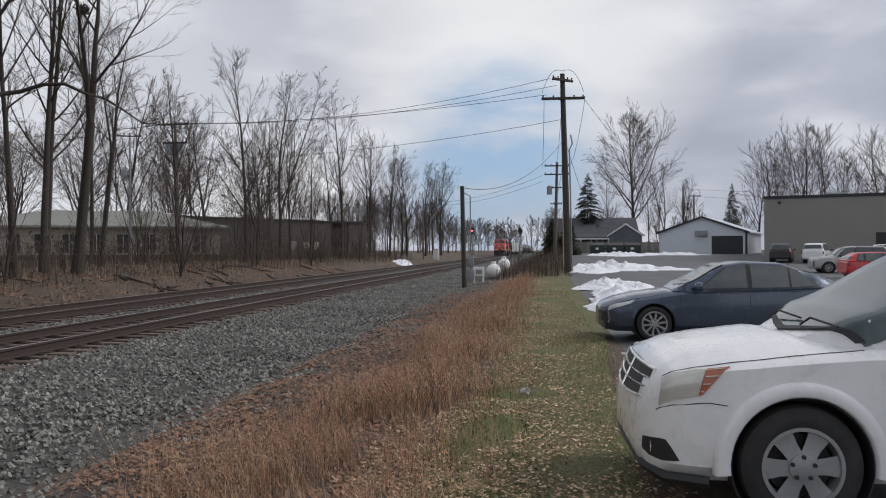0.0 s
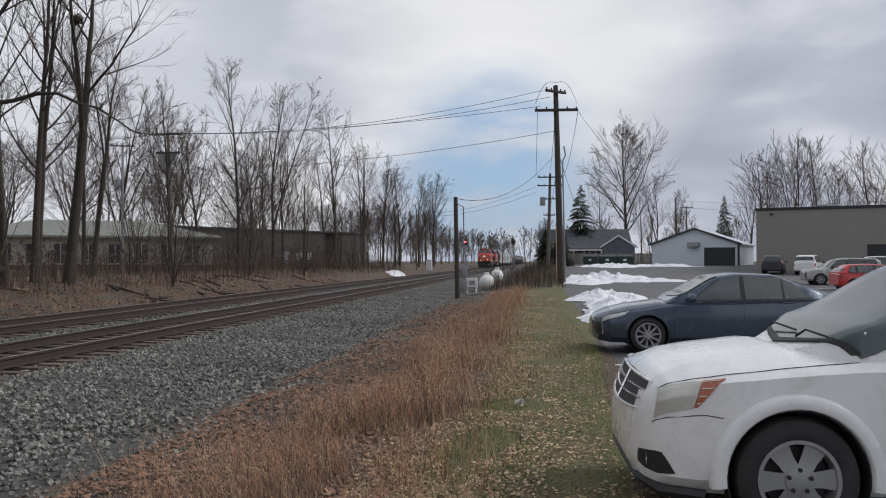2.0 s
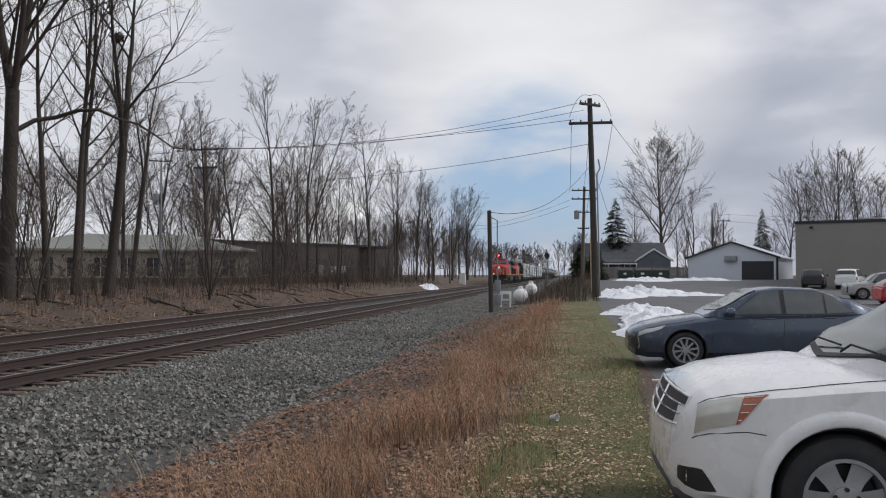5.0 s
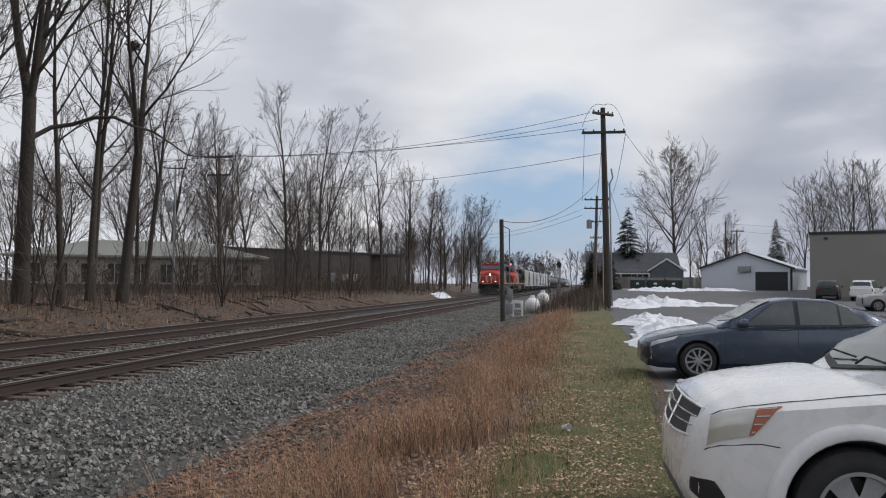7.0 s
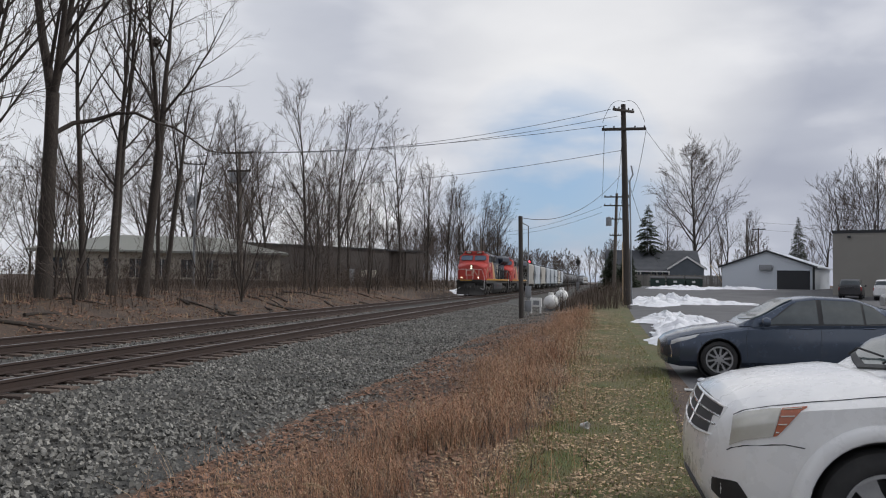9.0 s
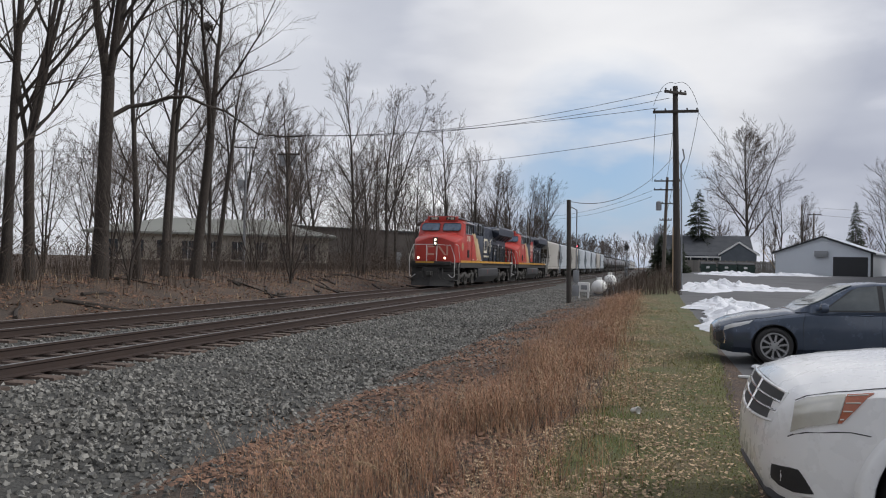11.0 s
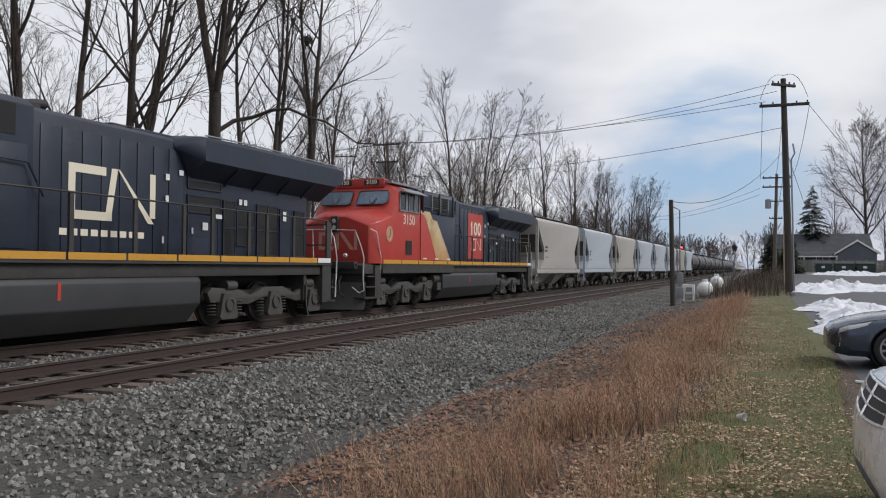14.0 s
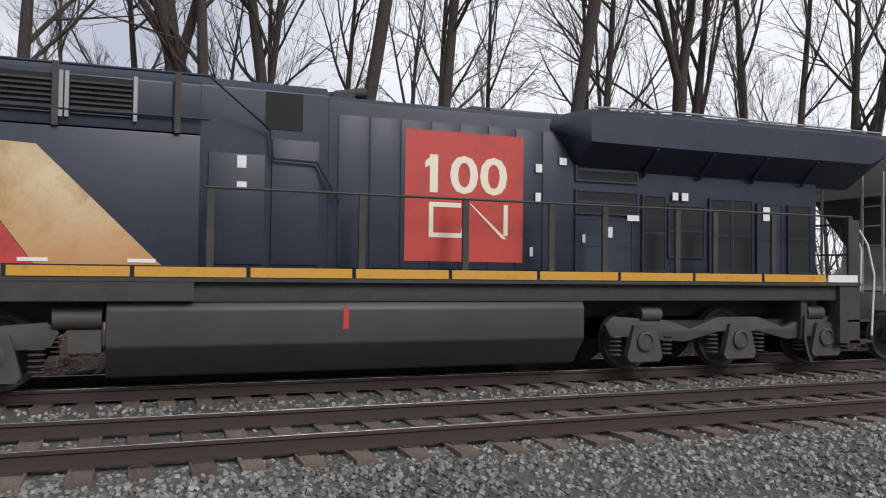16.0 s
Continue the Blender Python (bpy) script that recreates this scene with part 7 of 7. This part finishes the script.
# ---- buildings ----
M_TAUPE = material("taupe_metal_wall", [(0.27, 0.255, 0.225), (0.25, 0.237, 0.21)], 0.6, 0, 0.4, 30, 0.05)
M_SHED = material("white_metal_siding", [(0.66, 0.70, 0.74), (0.60, 0.64, 0.68)], 0.5, 0, 0.6, 30, 0.05)
M_DARKTRIM = material("dark_metal_trim", [(0.025, 0.027, 0.03)], 0.5, 0, 3, 30, 0.05)
M_ROOFDARK = material("dark_shingle_roof", [(0.055, 0.06, 0.068), (0.075, 0.08, 0.088)], 0.9, 0, 1, 25, 0.4)
M_SIDING = material("slate_grey_siding", [(0.10, 0.115, 0.13), (0.12, 0.135, 0.15)], 0.8, 0, 1, 30, 0.1)
M_FENCE = material("weathered_fence_boards", [(0.24, 0.225, 0.20), (0.19, 0.175, 0.155)], 0.9, 0, 1, 25, 0.3, vary=0.2)
M_BROWNWALL = material("dark_brown_metal_wall", [(0.07, 0.06, 0.055), (0.09, 0.08, 0.07)], 0.8, 0, 0.5, 25, 0.1)
M_CREAMWALL = material("cream_block_wall", [(0.48, 0.44, 0.36), (0.40, 0.37, 0.31)], 0.85, 0, 0.6, 25, 0.1)
M_GREENROOF = material("pale_green_roof", [(0.26, 0.27, 0.23), (0.22, 0.22, 0.2)], 0.7, 0, 0.8, 25, 0.1)
M_DUMP = material("dark_green_steel", [(0.02, 0.045, 0.035), (0.03, 0.055, 0.045)], 0.6, 0, 2, 25, 0.1)


def frame_at(ox, oy, oz, dx, dy):
    """A pose whose +x runs along a facade and whose +y runs behind it."""
    return pose(ox, oy, oz, 0, 0, math.degrees(math.atan2(dy, dx)))


gb = thing("commercial_building", "large taupe metal commercial building with a flat roof", "building", frame_at(22.16, 80.9, 0.3, 0.92, -0.39))
for w in ((0, 46, 0, 0.3), (0, 0.3, 0.3, 26), (45.7, 46, 0.3, 26), (0.3, 45.7, 25.7, 26)):
    part("wall", Geo().box(*w, 0, 6.35), M_TAUPE, gb, "taupe metal wall")
part("roof", Geo().box(0.3, 45.7, 0.3, 25.7, 6.0, 6.2), M_ROOFDARK, gb)
part("roof_trim", Geo().box(-0.08, 46.08, -0.08, 0.0, 6.2, 6.48).box(-0.08, 0.0, 0.0, 26, 6.2, 6.48), M_DARKTRIM, gb, "dark roof edge")
part("roof_unit", Geo().box(5, 7, 5, 7, 6.2, 6.95), M_STEEL, gb, bevel=0.05)
dr = part("door", Geo().box(9.5, 11.8, -0.05, 0.0, 0.25, 2.9), M_DARKTRIM, gb, "black loading door")
part("door_frame", Geo().box(9.35, 9.5, -0.08, 0.0, 0.2, 3.0).box(11.8, 11.95, -0.08, 0.0, 0.2, 3.0).box(9.5, 11.8, -0.08, 0, 2.9, 3.0), M_TAUPE, dr)
part("wall_lamp", Geo().box(1.25, 1.55, -0.3, 0.0, 5.75, 5.95), M_DARKTRIM, gb, bevel=0.03)
for k in range(1, 14):
    part("wall_joint", Geo().box(k * 3.3, k * 3.3 + 0.03, -0.012, 0.0, 0, 6.2), M_TAUPE, gb)

sh = thing("shed", "white metal shed with a gable roof and black door", "shed", frame_at(15.5, 102.1, 0.95, 0.93, -0.36))
W_, E_, P_, D_ = 10.2, 2.75, 4.55, 15.0
part("wall", Geo().prism([(0, 0), (W_, 0), (W_, E_), (W_ / 2, P_), (0, E_)], 0, 0.15, "y").prism([(0, 0), (W_, 0), (W_, E_), (W_ / 2, P_), (0, E_)], D_ - 0.15, D_, "y").box(0, 0.15, 0.15, D_ - 0.15, 0, E_).box(W_ - 0.15, W_, 0.15, D_ - 0.15, 0, E_), M_SHED, sh, "white metal siding")
part("roof", Geo().prism([(-0.35, E_ - 0.08), (W_ / 2, P_ + 0.05), (W_ + 0.35, E_ - 0.08), (W_ + 0.35, E_ + 0.06), (W_ / 2, P_ + 0.19), (-0.35, E_ + 0.06)], -0.3, D_ + 0.3, "y"), M_SHED, sh, "pale metal roof")
part("gable_trim", Geo().prism([(-0.37, E_ - 0.16), (W_ / 2, P_ - 0.03), (W_ + 0.37, E_ - 0.16), (W_ + 0.37, E_ + 0.07), (W_ / 2, P_ + 0.2), (-0.37, E_ + 0.07)], -0.36, -0.3, "y"), M_DARKTRIM, sh, "dark gable trim")
part("corner_trim", Geo().box(W_ - 0.2, W_ + 0.03, -0.03, 0.0, 0, E_).box(W_, W_ + 0.03, 0, 0.2, 0, E_), M_DARKTRIM, sh)
gd = part("overhead_door", Geo().box(6.2, 9.75, -0.04, 0.0, 0.02, 2.35), M_DARKTRIM, sh, "black overhead door")
for k in range(1, 4):
    part("door_rib", Geo().box(6.2, 9.75, -0.055, -0.04, k * 0.58, k * 0.58 + 0.03), M_DARKTRIM, gd)
part("door_trim", Geo().box(6.08, 6.2, -0.05, 0, 0, 2.45).box(9.75, 9.87, -0.05, 0, 0, 2.45).box(6.2, 9.75, -0.05, 0, 2.35, 2.45), M_SHED, gd)
part("air_conditioner", Geo().box(4.3, 5.7, -0.5, 0.0, 2.35, 3.0).box(4.4, 5.6, -0.52, -0.5, 2.45, 2.9), M_STEEL, sh, "wall air conditioner", bevel=0.03)

hs = thing("house", "dark slate-grey house with white trim", "house", pose(2.5, 122.5, 1.1))
part("wall", Geo().box(0, 13.5, 0, 0.2, 0, 2.9).box(0, 0.2, 0.2, 9, 0, 2.9).box(13.3, 13.5, 0.2, 9, 0, 2.9).box(0.2, 13.3, 8.8, 9, 0, 2.9), M_SIDING, hs, "slate siding")
part("roof", Geo().prism([(-0.5, 2.7), (4.5, 5.3), (9.5, 2.7), (9.5, 2.9), (4.5, 5.5), (-0.5, 2.9)], -0.4, 13.2, "x"), M_ROOFDARK, hs, "dark shingle roof")
part("fascia", Geo().box(-0.4, 13.2, -0.56, -0.5, 2.62, 2.88), M_WHITE, hs, "white fascia board")
gw = part("gable_wing", Geo().prism([(8.6, 0), (13.3, 0), (13.3, 2.6), (10.95, 4.1), (8.6, 2.6)], -2.2, 0.1, "y"), M_SIDING, hs, "front gable wing")
for x0, x1, z0, z1 in ((8.2, 10.95, 2.4, 4.2), (13.7, 10.95, 2.4, 4.2)):
    part("gable_board", Geo().prism([(x0, z0), (x1, z1), (x1, z1 + 0.28), (x0, z0 + 0.28)], -2.4, -2.3, "y"), M_WHITE, gw, "white gable board")
    part("gable_roof", Geo().prism([(x0, z0 + 0.2), (x1, z1 + 0.2), (x1, z1 + 0.34), (x0, z0 + 0.34)], -2.3, 3.0, "y"), M_ROOFDARK, gw)
part("porch_roof", Geo().prism([(-2.2, 2.3), (0.0, 2.9), (0.0, 3.05), (-2.2, 2.42)], 0.0, 8.6, "x"), M_ROOFDARK, hs)
part("porch_beam", Geo().box(0, 8.6, -2.2, -2.05, 2.1, 2.32), M_WHITE, hs, "white porch beam")
for x in (2.6, 6.2):
    wi = part("window", Geo().box(x, x + 1.5, -0.06, 0.0, 1.2, 2.3), M_GLASS, hs, "house window")
    part("window_frame", Geo().box(x - 0.12, x, -0.09, 0, 1.1, 2.4).box(x + 1.5, x + 1.62, -0.09, 0, 1.1, 2.4).box(x, x + 1.5, -0.09, 0, 2.3, 2.4).box(x, x + 1.5, -0.09, 0, 1.1, 1.2).box(x + 0.7, x + 0.8, -0.08, 0, 1.2, 2.3), M_WHITE, wi, "white frame")
for x in (0.1, 4.4, 8.4):
    part("porch_post", Geo().box(x, x + 0.16, -2.2, -2.05, 0, 2.1), M_WHITE, hs)
part("vent_pipe", Geo().cyl((7.5, 4.0, 5.0), (7.5, 4.0, 6.1), 0.08, 8), M_STEEL, hs)

fn = thing("fence", "long weathered grey board fence behind the lot", "fence", pose(3.6, 111.8, 1.12, 0, 0, 3))
for k in range(8):
    part("post", Geo().box(k * 2.0 - 0.06, k * 2.0 + 0.06, 0.0, 0.12, 0, 1.75), M_FENCE, fn)
for k in range(70):
    part("board", Geo().box(k * 0.2, k * 0.2 + 0.185, -0.025, 0.0, 0.05, 1.62 + 0.05 * math.sin(k * 2.3)), M_FENCE, fn)
for z in (0.4, 1.35):
    part("rail", Geo().box(0, 14, 0.0, 0.05, z, z + 0.1), M_FENCE, fn)


def dumpster(x, y, w, label):
    d = thing("dumpster", label, "dumpster", pose(x, y, lerp(y, LOT)), "dumpsters")
    part("bin", Geo().prism([(-0.85, 0.12), (0.75, 0.12), (0.9, 1.25), (-0.9, 1.0)], 0, w, "x"), M_DUMP, d, "dark green steel bin", bevel=0.02)
    part("lid", Geo().prism([(-0.95, 1.0), (0.95, 1.27), (0.95, 1.34), (-0.95, 1.08)], 0.02, w - 0.02, "x"), M_PLASTIC, d, "black plastic lid", bevel=0.01)
    part("notice", Geo().box(w * 0.35, w * 0.55, -0.905, -0.88, 0.55, 0.8), M_WHITE, d, "white notice")
    for x0 in (0.1, w - 0.25):
        part("foot", Geo().box(x0, x0 + 0.15, -0.6, 0.6, 0.0, 0.12), M_DUMP, d)
    for x0 in (-0.12, w):
        part("lift_pocket", Geo().box(x0, x0 + 0.12, -0.6, 0.6, 0.6, 0.75), M_DUMP, d)


dumpster(7.0, 101.0, 1.7, "small dark dumpster with a black lid")
dumpster(9.0, 101.6, 2.0, "dark green steel dumpster with a black lid")
dumpster(11.2, 101.8, 1.9, "dark green steel dumpster with a black lid")
bar = thing("barrier_arm", "pale leaning wooden barrier arm in the lot", "barrier", pose(16.2, 103.5, 1.1))
part("arm", Geo().tube([(0, 0, 0), (-1.9, 0, 2.9)], 0.05, 6), M_DRYPALE, bar)

db = thing("long_building", "long low dark brown industrial building behind trees", "building", frame_at(-43.8, 81.7, 0.6, 20.2, 31.3))
part("wall", Geo().box(0, 30.5, 0, 0.3, 0, 4.9).box(33.8, 37.3, 0, 0.3, 0, 4.9).box(30.5, 30.8, 0.3, 3, 0, 4.9).box(33.5, 33.8, 0.3, 3, 0, 4.9).box(30.8, 33.5, 2.7, 3, 0, 4.9).box(0, 0.3, 0.3, 20, 0, 4.9).box(37, 37.3, 0.3, 20, 0, 4.9).box(0.3, 37, 19.7, 20, 0, 4.9), M_BROWNWALL, db, "dark brown wall")
part("roof", Geo().box(-0.2, 37.5, -0.25, 20.2, 4.9, 5.1), M_DARKTRIM, db, "dark flat roof edge")
for x, w, z0, z1, m in ((23.5, 0.9, 0.2, 2.3, M_STEEL), (25.6, 1.0, 1.2, 2.2, M_CREAMWALL), (27.4, 1.0, 1.2, 2.2, M_CREAMWALL), (35.2, 0.8, 0.2, 2.2, M_DARKTRIM), (31.5, 1.0, 0.2, 2.2, M_CREAMWALL)):
    part("door", Geo().box(x, x + w, -0.06 if x != 31.5 else 2.62, 0.0 if x != 31.5 else 2.7, z0, z1), m, db, "pale door" if m is not M_DARKTRIM else "dark door")
part("roof_pipe", Geo().tube([(1, -0.1, 5.25), (9, -0.1, 5.25)], 0.06, 6), M_WHITE, db)

cb = thing("low_building", "low cream building with a pale hip roof", "building", frame_at(-50.0, 66.0, 0.6, 13.4, 6.3))
part("wall", Geo().box(0, 22, 0, 0.3, 0, 3.2).box(0, 0.3, 0.3, 9, 0, 3.2).box(21.7, 22, 0.3, 9, 0, 3.2).box(0.3, 21.7, 8.7, 9, 0, 3.2), M_CREAMWALL, cb, "cream wall")
part("roof", Geo().loft([[(-0.8, -0.8, 3.2), (22.8, -0.8, 3.2), (22.8, 9.8, 3.2), (-0.8, 9.8, 3.2)], [(-0.8, -0.8, 3.4), (22.8, -0.8, 3.4), (22.8, 9.8, 3.4), (-0.8, 9.8, 3.4)], [(6, 4.3, 5.0), (16, 4.3, 5.0), (16, 4.7, 5.0), (6, 4.7, 5.0)]]), M_GREENROOF, cb, "pale green-grey hip roof")
for k in range(9):
    wi = part("window", Geo().box(1.2 + k * 2.3, 2.3 + k * 2.3, -0.05, 0.0, 0.9, 2.6), M_GLASS, cb, "dark window")
    part("window_sill", Geo().box(1.1 + k * 2.3, 2.4 + k * 2.3, -0.12, 0.0, 0.78, 0.9), M_CREAMWALL, wi)
    part("window_bar", Geo().box(1.72 + k * 2.3, 1.78 + k * 2.3, -0.07, -0.05, 0.9, 2.6), M_WHITE, wi)
part("brown_base", Geo().box(-0.03, 22.03, -0.04, 0.0, 0, 0.72), M_BROWNWALL, cb)

# fallen branches and logs on the far bank, a stray cup on the verge
r = random.Random(31)
for k in range(46):
    y = -6 + 80 * r.random()
    x = r.uniform(-21.5, -17.0) + bend(y)
    a, ln = r.uniform(-0.9, 0.9) + (1.57 if k % 3 else 0), r.uniform(1.0, 3.6)
    z = ground_z(x, y) + 0.10
    pts = [(x + math.cos(a) * ln * (f - 0.5) + r.uniform(-0.08, 0.08), y + math.sin(a) * ln * (f - 0.5) + r.uniform(-0.08, 0.08), 0) for f in (0, 0.35, 0.7, 1)]
    pts = [(px, py, ground_z(px, py) + 0.04 + 0.05 * r.random()) for px, py, _ in pts]
    tagged(link("fallen_branch", Geo().tube(pts, [0.07, 0.06, 0.04, 0.015], 6), M_BARK, 60), "fallen dark branch lying on the leafy bank", "branch", "fallen branches")

cup = thing("paper_cup", "crushed white paper cup lying on the grass", "cup", pose(-0.1, 9.35, 0.03, 78, 0, 40))
part("cup_wall", Geo().lathe((0, 0, -0.05), (0, 0, 1), [(0, 0.028), (0.1, 0.04), (0.1, 0.036), (0.006, 0.025), (0.006, 0.002)], 16), M_WHITE, cup)
part("rim", Geo().lathe((0, 0, 0.05), (0, 0, 1), [(0, 0.04), (0.004, 0.043), (0.008, 0.04), (0.004, 0.037)], 16, True), M_WHITE, cup)


def foxtail(x, y, h, a, seed):
    q = random.Random(seed)
    f = thing("foxtail_grass", "pale arching foxtail grass stem in the brush", "grass stem", pose(x, y, ground_z(x, y) - 0.02), "foxtail stems")
    c_, s_ = math.cos(a), math.sin(a)
    arc = [(c_ * h * 0.75 * t * t, s_ * h * 0.75 * t * t, h * (1.15 * t - 0.5 * t * t * t)) for t in [k / 10 for k in range(11)]]
    part("stem", Geo().tube(arc, 0.0025, 4), M_DRYPALE, f)
    g = Geo()
    for k in range(150):
        t = 0.78 + 0.22 * q.random()
        p = Vector((c_ * h * 0.75 * t * t, s_ * h * 0.75 * t * t, h * (1.15 * t - 0.5 * t * t * t)))
        d = Vector((q.uniform(-1, 1), q.uniform(-1, 1), q.uniform(-1, 1))).normalized() * 0.03
        n = d.orthogonal().normalized() * 0.0012
        g.add([p - n, p + n, p + d + Vector((c_, s_, -0.4)) * 0.012], [(0, 1, 2)])
    part("seed_head", g, M_DRYPALE, f, "bristly pale seed head", smooth=0)


for x, y, h, a in ((-0.75, 4.35, 0.62, 0.3), (-0.85, 4.5, 0.7, 0.1), (-0.8, 4.2, 0.55, -0.3), (-1.3, 4.6, 0.72, 2.6), (-1.9, 4.9, 0.66, 2.9), (-0.6, 5.0, 0.5, -0.6)):
    foxtail(x, y, h, a, int(h * 1000))


# ---- what moves ----
FRONT = [(0.0, 220.4), (3.5, 165.5), (7.0, 110.9), (11.0, 47.4), (12.5, 23.0), (13.0, 15.2), (14.0, -0.6), (14.5, -8.4), (15.0, -16.05), (15.5, -23.7), (16.0, -31.3)]


def motions():
    for ob, back in TRAIN:
        rows = []
        for t, y in FRONT:
            yy = y + back
            rows.append((t, pose(FAR + bend(yy), yy, RAIL_TOP, 0, 0, -math.degrees(math.atan(slope(yy + 8))))))
        walk(ob, rows)


motions()
